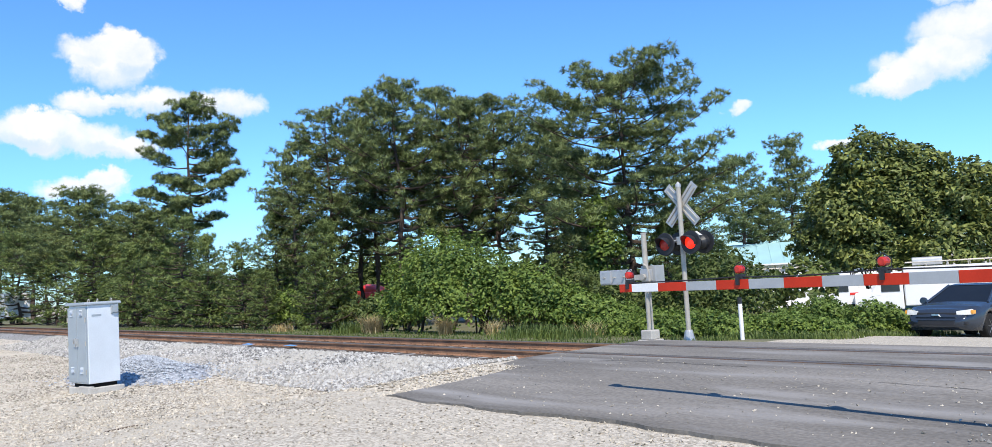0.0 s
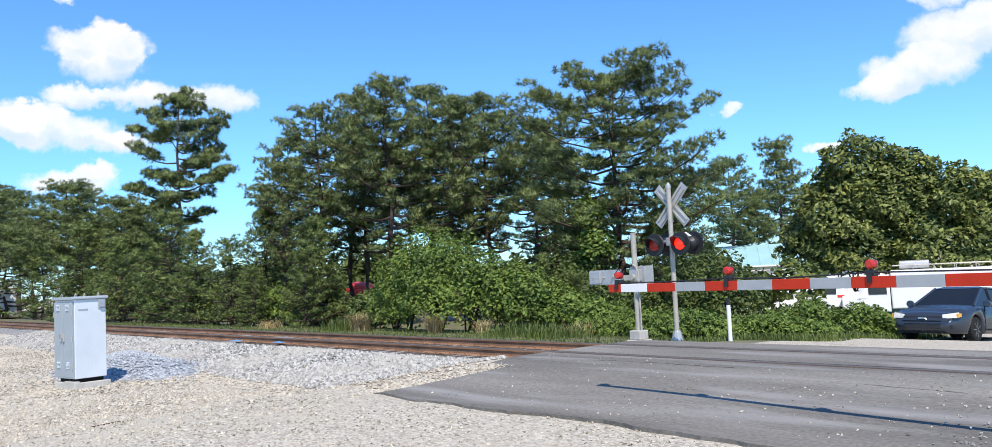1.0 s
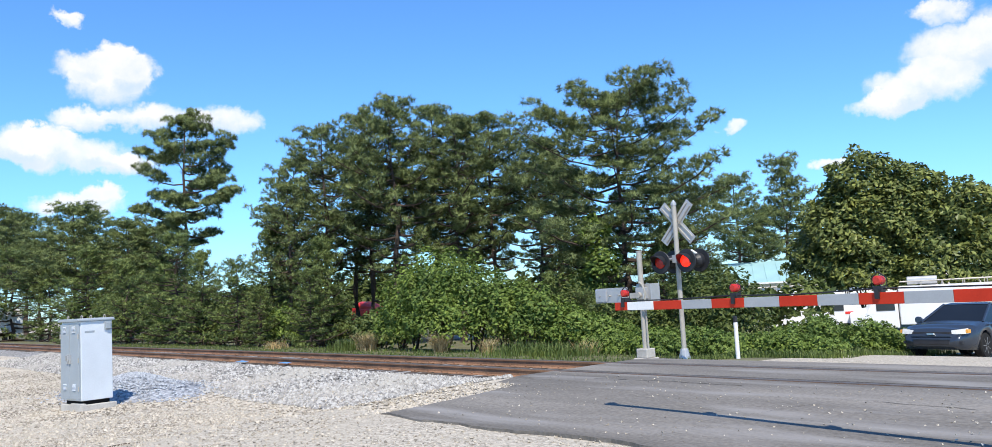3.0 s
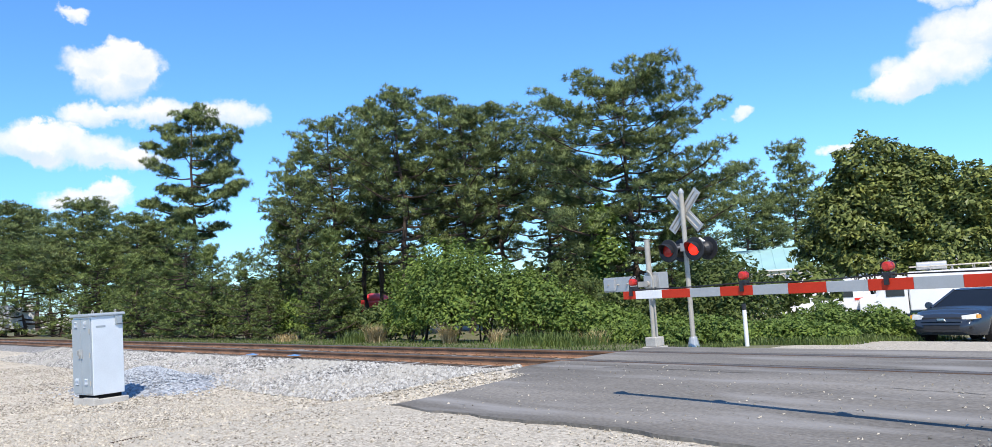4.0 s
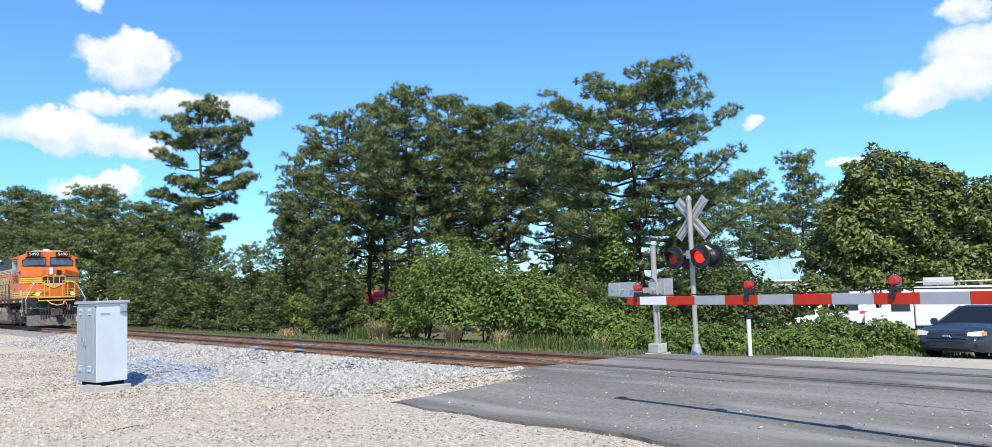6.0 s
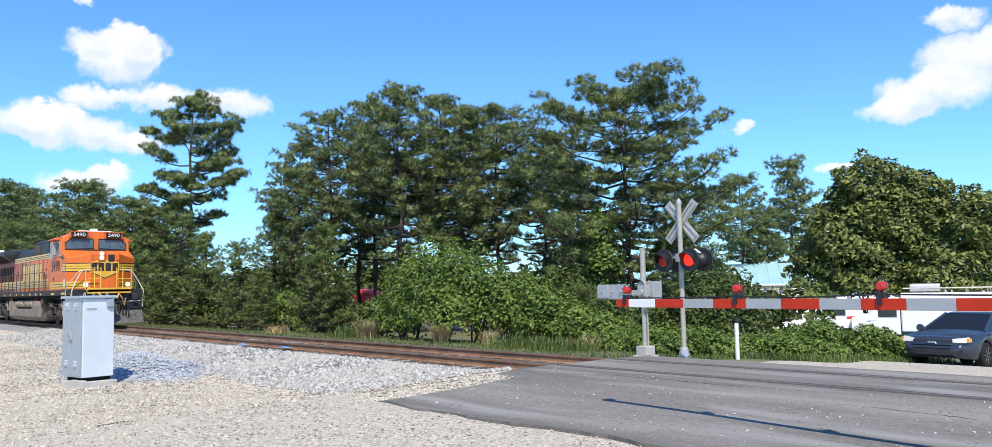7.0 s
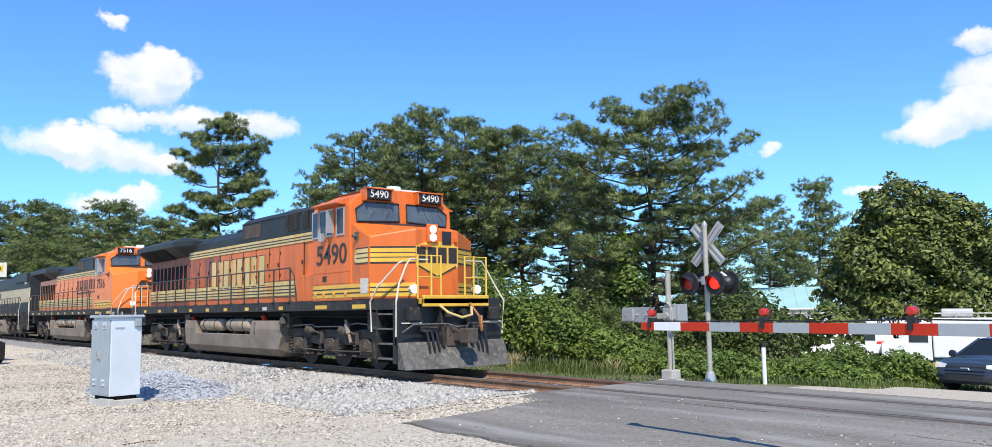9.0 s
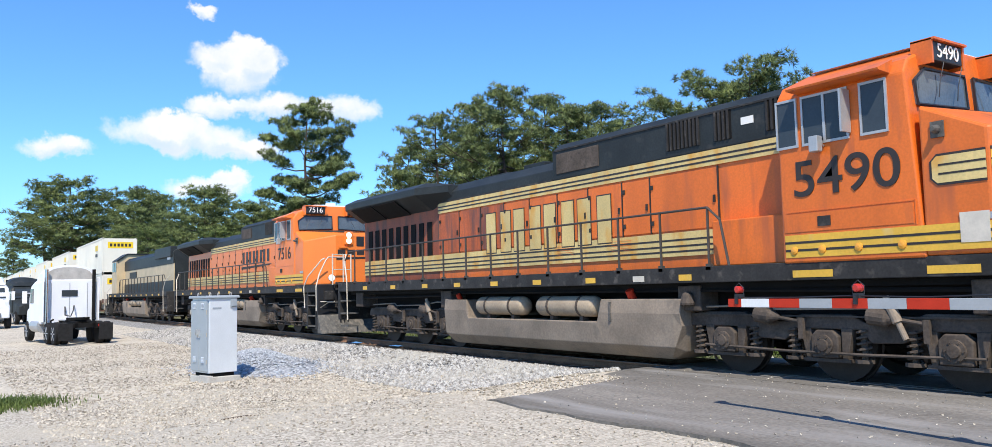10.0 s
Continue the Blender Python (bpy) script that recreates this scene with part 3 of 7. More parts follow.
# loose stones
def stones(name, count, place, material, label, size=(0.018, 0.042), seed=1):
    r = np.random.default_rng(seed)
    base = np.array([(1, 0, 0), (-1, 0, 0), (0, 1, 0), (0, -1, 0), (0, 0, 1), (0, 0, -0.6)], float)
    tri = np.array([(0, 2, 4), (2, 1, 4), (1, 3, 4), (3, 0, 4), (2, 0, 5), (1, 2, 5), (3, 1, 5), (0, 3, 5)])
    pts = np.array([place(r) for _ in range(count)])
    s = r.uniform(size[0], size[1], (count, 1, 1)) * r.uniform(0.6, 1.35, (count, 6, 1)) * np.array([1, 1, 0.75])
    a = r.uniform(0, 6.283, count)
    rot = np.zeros((count, 3, 3))
    rot[:, 0, 0] = rot[:, 1, 1] = np.cos(a)
    rot[:, 0, 1], rot[:, 1, 0], rot[:, 2, 2] = -np.sin(a), np.sin(a), 1
    v = np.einsum("nij,nkj->nki", rot, base[None] * s + r.normal(0, 0.006, (count, 6, 3))) + pts[:, None, :]
    f = (tri[None] + 6 * np.arange(count)[:, None, None]).reshape(-1, 3)
    return tagged(raw(name, v.reshape(-1, 3), f, material), label, "stones", "", "stuff")


def bed_z(y):
    for (y0, z0), (y1, z1) in zip(sect, sect[1:]):
        if y0 <= y <= y1:
            return z0 + (z1 - z0) * (y - y0) / (y1 - y0)
    return -0.6


def on_bed(r):
    x = ROAD_L - 0.6 - 34 * r.random() ** 1.5
    y = 10.25 - 2.9 * r.random() ** 1.25
    return x, y, max(bed_z(y), ground_z(x, y)) + 0.012


def on_lot(r):
    x = -9.8 - 26 * r.random() ** 1.4
    y = 1.2 + 8.0 * r.random()
    if x > -13 and y < 6.4 and r.random() < 0.75:
        x -= 4
    return x, y, ground_z(x, y) + 0.012


def on_road_edge(r):
    x = ROAD_R - 0.15 + abs(r.normal(0, 0.35)) * (-1 if r.random() < 0.6 else 0.6)
    y = 4.5 + 4.5 * r.random()
    return x, y, road_z(y) + 0.01


def on_mound(r):
    a, q = r.uniform(0, 6.283), abs(r.normal(0, 0.75))
    x, y = -21.4 + 1.9 * q * math.cos(a), 6.7 + 0.95 * q * math.sin(a)
    return x, y, ground_z(x, y) + 0.44 * math.exp(-q * q * 1.1) + 0.01


stones("ballast_stones", 23000, on_bed, M_STONE, "loose pale grey crushed ballast stones", (0.028, 0.062), 2)
stones("lot_gravel", 19000, on_lot, M_STONE_WARM, "loose pale tan gravel on the dirt lot", (0.012, 0.036), 3)
def on_old_road(r):
    x, y = -16.0 + 12.5 * r.random(), 1.5 + 5.0 * r.random()
    y -= 1.6 * r.random() * (noise.noise(Vector((x * 0.7, y * 0.7, 1.0))) > 0.1)
    return x, y, max(ground_z(x, y) + 0.012, road_z(y) - 0.035 - 0.5 * ease(-10.6, -14.0, x)) + 0.006


stones("old_road_grit", 5200, on_old_road, M_STONE_WARM, "pale grit lying on the worn old road", (0.006, 0.02), 12)
stones("road_grit", 700, on_road_edge, M_STONE, "pale loose grit scattered at the asphalt edge", (0.006, 0.018), 4)
stones("road_chips", 420, lambda r: (lambda x, y: (x, y, road_h(x, y) + 0.004))(ROAD_L + 0.3 + 8.4 * r.random(), 6.6 + 3.9 * r.random()), M_STONE_WARM, "small pale chips scattered over the asphalt", (0.005, 0.013), 6)
mound = Build()
for j in range(9):
    for i in range(24):
        q, a = j / 8 * 2.2, i / 24 * 2 * math.pi
        px, py = -21.4 + 1.9 * q * math.cos(a), 6.7 + 0.95 * q * math.sin(a)
        mound.v.append((px, py, ground_z(px, py) + 0.44 * math.exp(-q * q * 1.1) - 0.02 * j / 8 - 0.004))
mound.f = [(j * 24 + i, j * 24 + (i + 1) % 24, (j + 1) * 24 + (i + 1) % 24, (j + 1) * 24 + i) for j in range(8) for i in range(24)]
tagged(part("gravel_mound", mound, M_HEAP, None, "low heap of blue-grey gravel behind the cabinet", smooth=True), category="gravel heap")
stones("mound_stones", 4200, on_mound, M_STONE_BLUE, "blue-grey stones on the gravel heap", (0.02, 0.04), 5)
stick = Build().tube([(-12.9, 3.5, ground_z(-12.9, 3.5) + 0.03), (-12.7, 3.8, ground_z(-12.7, 3.8) + 0.05), (-12.5, 4.05, ground_z(-12.5, 4.05) + 0.02)], 0.015, 5, 0.5)
tagged(part("fallen_stick", stick, M_BARK, None, "dark dry stick lying on the gravel"), category="stick")


# ---- crossing equipment ----
def signal_cabinet():
    c = thing("signal_cabinet", "grey double-door railway signal cabinet on a concrete pad", "signal cabinet", m=pose(-18.45, 4.72, ground_z(-18.6, 5.0) + 0.03, 0, 0, 10))
    w, d, h0, h1 = 0.86, 0.67, 0.17, 1.79
    part("pad", Build().box(-w - 0.04, 0.06, 0.0, d + 0.06, -0.1, 0.09).box(-0.42, 0.05, -0.02, 0.1, -0.1, 0.12), M_CONCRETE, c, "chipped concrete pad", 0.015)
    part("plinth", Build().box(-w + 0.06, -0.05, 0.08, d - 0.05, 0.08, h0 + 0.02), M_DARK_IN, c, "dark open plinth")
    part("body", Build().box(-w, 0, 0.02, d, h0, h1), M_CABINET_L, c, "pale weathered metal body", 0.012)
    roof = part("roof", Build().prism([(-w - 0.04, h1), (0.04, h1), (0.04, h1 + 0.03), (0.0, h1 + 0.06), (-w, h1 + 0.06), (-w - 0.04, h1 + 0.03)], "y", -0.05, d + 0.04), M_CABINET, c, "overhanging lid", 0.006)
    for x in (-w + 0.12, -0.12):
        for y in (0.1, d - 0.1):
            part("lifting_eye", Build().tube([(x - 0.035, y, h1 + 0.05), (x - 0.035, y, h1 + 0.1), (x, y, h1 + 0.12), (x + 0.035, y, h1 + 0.1), (x + 0.035, y, h1 + 0.05)], 0.011, 6), M_GALV, roof)
    for s, x0, x1 in ((0, -w + 0.02, -w / 2 - 0.008), (1, -w / 2 + 0.008, -0.02)):
        # doors darker than the body, as their side's shade is in the grey
        door = part("door", Build().box(x0, x1, -0.018, 0.02, h0 + 0.03, h1 - 0.05), M_CABINET, c, "", 0.006)
        xm = (x0 + x1) / 2
        for z in (h0 + 0.22, h1 - 0.22):
            lou = Build()
            for k in range(5):
                lou.prism([(-0.018, z + k * 0.026), (-0.04, z + k * 0.026), (-0.018, z + k * 0.026 + 0.02)], "x", xm - 0.06, xm + 0.06)
            part("louvre", lou, M_CABINET_L, door)
        for z in (h0 + 0.25, 1.0, h1 - 0.3):
            hx = x0 + 0.005 if s == 0 else x1 - 0.005
            part("hinge", Build().cyl((hx, -0.025, z - 0.05), (hx, -0.025, z + 0.05), 0.013, 8), M_GALV, door)
        lx = -w / 2 + (-0.055 if s == 0 else 0.055)
        part("handle", Build().box(lx - 0.018, lx + 0.018, -0.05, -0.018, 0.93, 1.12).box(lx - 0.012, lx + 0.012, -0.085, -0.05, 1.0, 1.1), M_ALU, door, "pale padlocked handle", 0.004)
    part("junction_box", Build().box(0.0, 0.03, d - 0.17, d - 0.02, h1 - 0.2, h1 - 0.02).box(0.03, 0.06, d - 0.15, d - 0.04, h1 - 0.18, h1 - 0.05), M_CABINET, c, "", 0.006)
    part("warning_label", Build().box(0.0, 0.004, 0.1, 0.3, h1 - 0.24, h1 - 0.2), M_CABINET, c, "faded plain bar of print")


ARM_A = (-6.27, 7.48, 1.21)


def arm_lamp(parent, x, y, z, lit):
    lamp = part("arm_lamp", Build().box(x - 0.036, x + 0.036, y - 0.04, y + 0.04, z, z + 0.05).box(x - 0.02, x + 0.02, y - 0.06, y + 0.06, z - 0.06, z + 0.02), M_BLACK, parent, "small red warning lamp on the arm")
    part("lens", Build().lathe([(-0.045, 0.028), (-0.035, 0.042), (0.035, 0.042), (0.045, 0.028)], (x, y, z + 0.10), (0, 1, 0), 14), M_LENS, lamp)
    part("bracket", Build().tube([(x - 0.065, y, z + 0.04), (x - 0.07, y, z + 0.12), (x, y, z + 0.175), (x + 0.07, y, z + 0.12), (x + 0.065, y, z + 0.04)], 0.006, 5), M_BLACK, lamp)


def gate_mechanism(g, x, y, zb, side):
    """Post, mechanism housing and counterweight; the arm leaves it towards side * x."""
    part("foundation", Build().box(x - 0.22, x + 0.22, y - 0.22, y + 0.22, zb - 0.2, zb + 0.12).box(x - 0.16, x + 0.16, y - 0.16, y + 0.16, zb + 0.12, zb + 0.34), M_CONCRETE, g, "", 0.02)
    part("post", Build().cyl((x, y, zb + 0.2), (x, y, zb + 2.62), 0.065, 16).cyl((x, y, zb + 2.62), (x, y, zb + 2.65), 0.075, 16), M_GALV, g)
    part("conduit", Build().tube([(x + side * 0.13, y - 0.05, zb + 0.3), (x + side * 0.13, y - 0.05, zb + 1.7), (x + side * 0.08, y - 0.08, zb + 1.85), (x, y - 0.08, zb + 1.9)], 0.025, 8), M_GALV, g)
    part("mechanism_box", Build().box(x - 0.22, x + 0.22, y + 0.08, y + 0.42, zb + 1.42, zb + 1.86).box(x - 0.12, x + 0.12, y - 0.09, y + 0.1, zb + 1.5, zb + 1.78), M_ALU, g, "", 0.015)
    part("pivot", Build().cyl((x, y - 0.16, zb + 1.6), (x, y + 0.5, zb + 1.6), 0.07, 14), M_GALV, g)
    part("counterweight", Build().box(min(x - side * 0.35, x - side * 1.32), max(x - side * 0.35, x - side * 1.32), y - 0.16, y - 0.08, zb + 1.44, zb + 1.80).box(min(x - side * 0.95, x - side * 1.3), max(x - side * 0.95, x - side * 1.3), y - 0.2, y - 0.04, zb + 1.47, zb + 1.77), M_ALU, g, "pale metal counterweight plates", 0.01)
    part("counterweight_arm", Build().box(min(x, x - side * 0.5), max(x, x - side * 0.5), y - 0.15, y - 0.10, zb + 1.53, zb + 1.66), M_GALV, g)
    for k in range(3):
        bx = x - side * (0.55 + 0.3 * k)
        part("bolt", Build().cyl((bx, y - 0.22, zb + 1.62), (bx, y - 0.15, zb + 1.62), 0.022, 6), M_GALV, g)


def stripes(g, count, height0, height1, first_white):
    """Striped boards from tip to root in the gate's own space: x from the tip, front face at y = -0.02."""
    for k in range(-1, count):
        s0, s1 = (-0.2, 0.0) if k < 0 else (k * 0.406, (k + 1) * 0.406)
        h = (height0 + (height1 - height0) * (k + 1) / count) / 2
        red = k % 2 != 0
        part("board", Build().box(s0, s1 - 0.002, -0.02, 0.012, -h, h), M_RED if red else (M_WHITE if k == 0 and first_white else M_SILVER), g, "red reflective board" if red else "silver reflective board", 0.003)


def near_gate():
    ang = -4.43
    g = thing("crossing_gate", "lowered red and silver striped level crossing gate", "crossing gate", "crossing gates", pose(*ARM_A, 0, 0, ang))
    stripes(g, 16, 0.092, 0.112, True)
    part("spine", Build().box(-0.19, 6.6, 0.013, 0.04, -0.03, 0.04), M_GALV, g, "aluminium arm behind the boards")
    part("cable", Build().tube([(-0.1, 0.02, 0.06), (0.7, 0.02, 0.06), (1.4, 0.02, 0.075), (2.2, 0.02, 0.06), (3.0, 0.02, 0.085), (4.4, 0.02, 0.068), (6.6, 0.02, 0.07)], 0.008, 6), M_BLACK, g)
    for s, z, lit in ((-0.06, 0.05, True), (1.50, 0.052, False), (3.02, 0.056, True)):
        arm_lamp(g, s, 0.02, z, lit)
    x, y = 7.15, 0.13
    zb = -1.42
    gate_mechanism(g, x, y, zb - 0.13, -1)


def far_gate():
    x, y, zb = -12.6, 15.55, -0.36
    g = thing("crossing_gate", "grey crossing gate mast with counterweight behind the track", "crossing gate", "crossing gates", pose(x, y, zb))
    gate_mechanism(g, 0, 0, 0, 1)
    arm = Build()
    arm.box(0.1, 6.4, -0.13, -0.10, 1.25, 1.35)
    part("arm", arm, M_GALV, g, "lowered far gate arm")


def round_light(parent, x, y, z, face, lit):
    """A black target disc with hood and red lens; face is -1 towards the camera's side, 1 away."""
    d = part("flasher", Build().lathe([(0, 0.27), (0.015 * face, 0.275), (0.03 * face, 0.265)], (x, y, z), (0, 1, 0), 28), M_BLACK, parent, "black round target of a flashing crossing light")
    part("housing", Build().lathe([(0.0, 0.17), (-0.12 * face, 0.16), (-0.2 * face, 0.09)], (x, y, z), (0, 1, 0), 18), M_BLACK, d)
    part("lens", Build().lathe([(0.03 * face, 0.15), (0.05 * face, 0.14), (0.065 * face, 0.08), (0.07 * face, 0.01)], (x, y, z), (0, 1, 0), 20), M_LENS_ON if lit else M_LENS, d, "lit red lens" if lit else "dark red lens", smooth=True)
    hood, n = Build(), 16
    for k in range(n + 1):
        a = math.pi * (-0.12 + 1.24 * k / n)
        reach = 0.27 * (0.35 + 0.65 * math.sin(max(a, 0.0)) if 0 < a < math.pi else 0.3)
        for q, rr in ((0.0, 0.165), (reach, 0.165), (reach, 0.158), (0.0, 0.158)):
            hood.v.append((x + rr * math.cos(a), y + (0.03 + q) * face, z + rr * math.sin(a)))
    hood.f = [(4 * k + j, 4 * k + (j + 1) % 4, 4 * k + 4 + (j + 1) % 4, 4 * k + 4 + j) for k in range(n) for j in range(4)]
    part("hood", hood, M_BLACK, d)


def crossing_signal():
    x, y, zb = -11.9, 16.1, -0.38
    g = thing("crossing_signal", "silver crossing signal mast with crossbuck and red flashing lights", "crossing signal", m=pose(x, y, zb))
    part("base", Build().lathe([(0.0, 0.22), (0.03, 0.22), (0.05, 0.15), (0.28, 0.10), (0.32, 0.085)], (0, 0, 0), (0, 0, 1), 8).box(-0.26, 0.26, -0.26, 0.26, -0.3, 0.02), M_ALU, g, "cast aluminium mast base", 0.008)
    part("mast", Build().cyl((0, 0, 0.2), (0, 0, 3.72), 0.058, 16), M_GALV, g)
    part("cap", Build().lathe([(3.70, 0.07), (3.76, 0.065), (3.80, 0.03), (3.83, 0.012)], (0, 0, 0), (0, 0, 1), 12), M_ALU, g)
    for s in (1, -1):
        blade = part("crossbuck_blade", Build().box(-0.61, 0.61, -0.006, 0.006, -0.115, 0.115), M_ALU, g, "bare aluminium back of a crossbuck blade", 0.003)
        blade.matrix_basis = pose(0, 0.085 + 0.008 * s, 3.28, 0, 48 * s, 0)
        for z in (-0.06, 0.06):
            part("stiffener", Build().box(-0.55, 0.55, -0.03, -0.006, z - 0.016, z + 0.016), M_GALV, blade)
    part("crossarm", Build().cyl((-0.42, 0.0, 2.42), (0.42, 0.0, 2.42), 0.035, 10).box(-0.09, 0.09, -0.09, 0.09, 2.33, 2.52), M_ALU, g)
    for sx, lit in ((-0.37, False), (0.37, True)):
        round_light(g, sx, -0.16, 2.36, -1, lit)
        round_light(g, sx + 0.08, 0.22, 2.36, 1, False)
    part("light_bracket", Build().tube([(0.1, 0.1, 2.5), (0.3, 0.18, 2.6), (0.42, 0.2, 2.5)], 0.03, 8), M_WHITE, g)


def marker_post():
    x, y = -10.90, 16.76
    zb = ground_z(x, y)
    g = thing("marker_post", "slim white marker post with a black cap", "marker post", m=pose(x, y, zb))
    part("post", Build().cyl((0, 0, -0.2), (0, 0, 0.86), 0.048, 12), M_WHITE, g)
    part("cap", Build().cyl((0, 0, 0.86), (0, 0, 1.00), 0.05, 12), M_BLACK, g)


signal_cabinet()
near_gate()
far_gate()
crossing_signal()
marker_post()


# ---- vehicles ----
def wheel(parent, x, y, z, r, w, rim=M_ALU, spokes=5, out=-1):
    t = part("wheel", Build().lathe([(-w / 2, r * 0.68), (-w / 2, r * 0.93), (-w / 2 + 0.03, r), (w / 2 - 0.03, r), (w / 2, r * 0.93), (w / 2, r * 0.68)], (x, y, z), (0, 1, 0), 24), M_TYRE, parent, "", smooth=False)
    b = Build().lathe([(-0.02, r * 0.69), (0.02, r * 0.69)], (x, y + out * (w / 2 - 0.05), z), (0, 1, 0), 20)
    b.cyl((x, y + out * (w / 2 - 0.06), z), (x, y + out * (w / 2 - 0.01), z), r * 0.18, 10)
    for k in range(spokes):
        a = 2 * math.pi * k / spokes
        b.cyl((x + math.cos(a) * r * 0.12, y + out * (w / 2 - 0.02), z + math.sin(a) * r * 0.12), (x + math.cos(a) * r * 0.66, y + out * (w / 2 - 0.02), z + math.sin(a) * r * 0.66), r * 0.07, 6)
    part("rim", b, rim, t)
    return t


def loft(sections, closed=True):
    """A skin through sections of equal point count, with caps."""
    b, n = Build(), len(sections[0])
    for s in sections:
        b.v += [tuple(p) for p in s]
    for k in range(len(sections) - 1):
        b.f += [(k * n + i, k * n + (i + 1) % n, (k + 1) * n + (i + 1) % n, (k + 1) * n + i) for i in range(n)]
    b.f += [tuple(range(n))[::-1], tuple(range((len(sections) - 1) * n, len(sections) * n))]
    return b


def sedan():
    """Front towards +x in its own space."""
    fx, fy = -8.78, 22.5
    tilt = 4.2
    car = thing("sedan_car", "dark slate-blue four-door sedan car waiting at the crossing", "car", m=pose(fx, fy + 2.5, road_z(fy + 2.5) - 0.03, 0, 0, -93) @ pose(0, 0, 0, 0, -tilt, 0))

    def top_z(x):
        return line(x, (-2.5, 0.80), (-2.36, 0.98), (-1.9, 1.02), (-0.5, 0.97), (1.15, 0.955), (1.9, 0.86), (2.32, 0.74), (2.5, 0.60))

    def half_width(x):
        return 0.925 - 0.30 * max((abs(x) - 1.55) / 0.97, 0.0) ** 2.6

    def arch_z(x):
        return max([0.21 + 0.09 * ease(2.2, 2.5, abs(x))] + [0.325 + math.sqrt(0.385 ** 2 - (x - c) ** 2) for c in (-1.45, 1.45) if abs(x - c) < 0.385])

    def ring(x):
        w, z0, z1 = half_width(x), arch_z(x), top_z(x)
        zm = max(z0 + 0.02, 0.5 * (z0 + z1))
        half = [(0.5 * w, z0), (0.955 * w, z0), (w, max(z0 + 0.015, 0.44)), (w * 0.995, max(zm, 0.60)), (w * 0.965, z1 - 0.085), (w * 0.90, z1 - 0.025), (w * 0.72, z1), (w * 0.25, z1 + 0.022)]
        return [(x, -y, z) for y, z in half] + [(x, y, z) for y, z in half[::-1]]
    part("body", loft([ring(x) for x in steps((-2.5, -1.86, 0.08), (-1.86, -1.04, 0.05), (-1.04, 1.04, 0.2), (1.04, 1.86, 0.05), (1.86, 2.5, 0.06))]), M_CAR, car, "glossy slate-blue paint", 0.0, True)
    part("wheel_well", Build().box(-2.0, 2.0, -0.68, 0.68, 0.26, 0.72), M_DARK_IN, car)
    part("door_seam", Build().box(0.93, 0.945, 0.90, 0.93, 0.30, 0.93).box(-0.08, -0.065, 0.90, 0.932, 0.30, 0.93).box(-1.1, 0.94, 0.90, 0.931, 0.295, 0.31), M_CAR_TRIM, car)
    part("side_moulding", Build().box(-1.0, 0.95, 0.92, 0.938, 0.50, 0.55), M_CAR, car)
    for x in (-0.85, 0.15):
        part("door_handle", Build().box(x, x + 0.16, 0.915, 0.945, 0.80, 0.83), M_CAR, car, "", 0.008)

    g = Build()
    low = [(-1.95, 0.74), (1.25, 0.78)]
    top = [(-1.05, 0.57), (0.28, 0.58)]
    v = [(low[0][0], -low[0][1], 0.98), (low[1][0], -low[1][1], 0.93), (low[1][0], low[1][1], 0.93), (low[0][0], low[0][1], 0.98),
         (top[0][0], -top[0][1], 1.42), (top[1][0], -top[1][1], 1.43), (top[1][0], top[1][1], 1.43), (top[0][0], top[0][1], 1.42)]
    g.add(v, [(0, 1, 5, 4), (1, 2, 6, 5), (2, 3, 7, 6), (3, 0, 4, 7), (4, 5, 6, 7)])
    part("glasshouse", g, M_CAR_GLASS, car, "tinted windows", 0.02)
    r = Build()
    r.add([(-1.12, -0.6, 1.42), (0.32, -0.61, 1.425), (0.32, 0.61, 1.425), (-1.12, 0.6, 1.42), (-0.9, -0.45, 1.475), (0.1, -0.46, 1.485), (0.1, 0.46, 1.485), (-0.9, 0.45, 1.475)],
          [(0, 1, 5, 4), (1, 2, 6, 5), (2, 3, 7, 6), (3, 0, 4, 7), (4, 5, 6, 7), (3, 2, 1, 0)])
    part("roof", r, M_CAR, car, "", 0.02)
    for s in (-1, 1):
        for (x0, y0, z0), (x1, y1, z1) in (((1.27, 0.79, 0.93), (0.28, 0.595, 1.43)), ((0.05, 0.79, 0.95), (-0.1, 0.59, 1.43)), ((-1.95, 0.75, 0.98), (-1.05, 0.585, 1.43))):
            part("pillar", Build().tube([(x0, s * y0, z0), (x1, s * y1, z1)], 0.035, 6), M_CAR, car)
        part("mirror", Build().lathe([(-0.08, 0.05), (-0.05, 0.09), (0.04, 0.1), (0.07, 0.08)], (0.95, s * 1.0, 1.0), (1, 0, 0), 10), M_CAR, car)
        part("headlight", loft([[(2.24, s * 0.84, 0.62), (2.24, s * 0.52, 0.60), (2.24, s * 0.50, 0.72), (2.24, s * 0.82, 0.76)], [(2.42, s * 0.78, 0.61), (2.47, s * 0.50, 0.6), (2.44, s * 0.48, 0.70), (2.36, s * 0.79, 0.745)]]), M_HEADLAMP, car, "clear headlight with an amber corner", 0.01)
        part("turn_light", Build().box(2.18, 2.36, s * 0.83 - 0.02, s * 0.83 + 0.02, 0.64, 0.73), M_AMBER, car)
        part("fog_light", Build().box(2.36, 2.46, s * 0.62 - 0.12, s * 0.62 + 0.12, 0.36, 0.43), M_CAR_TRIM, car, "", 0.01)
    part("grille", Build().box(2.40, 2.495, -0.48, 0.48, 0.60, 0.665), M_CAR_TRIM, car, "", 0.01)
    part("lower_grille", Build().box(2.40, 2.51, -0.46, 0.46, 0.34, 0.47), M_CAR_TRIM, car, "dark lower grille", 0.015)
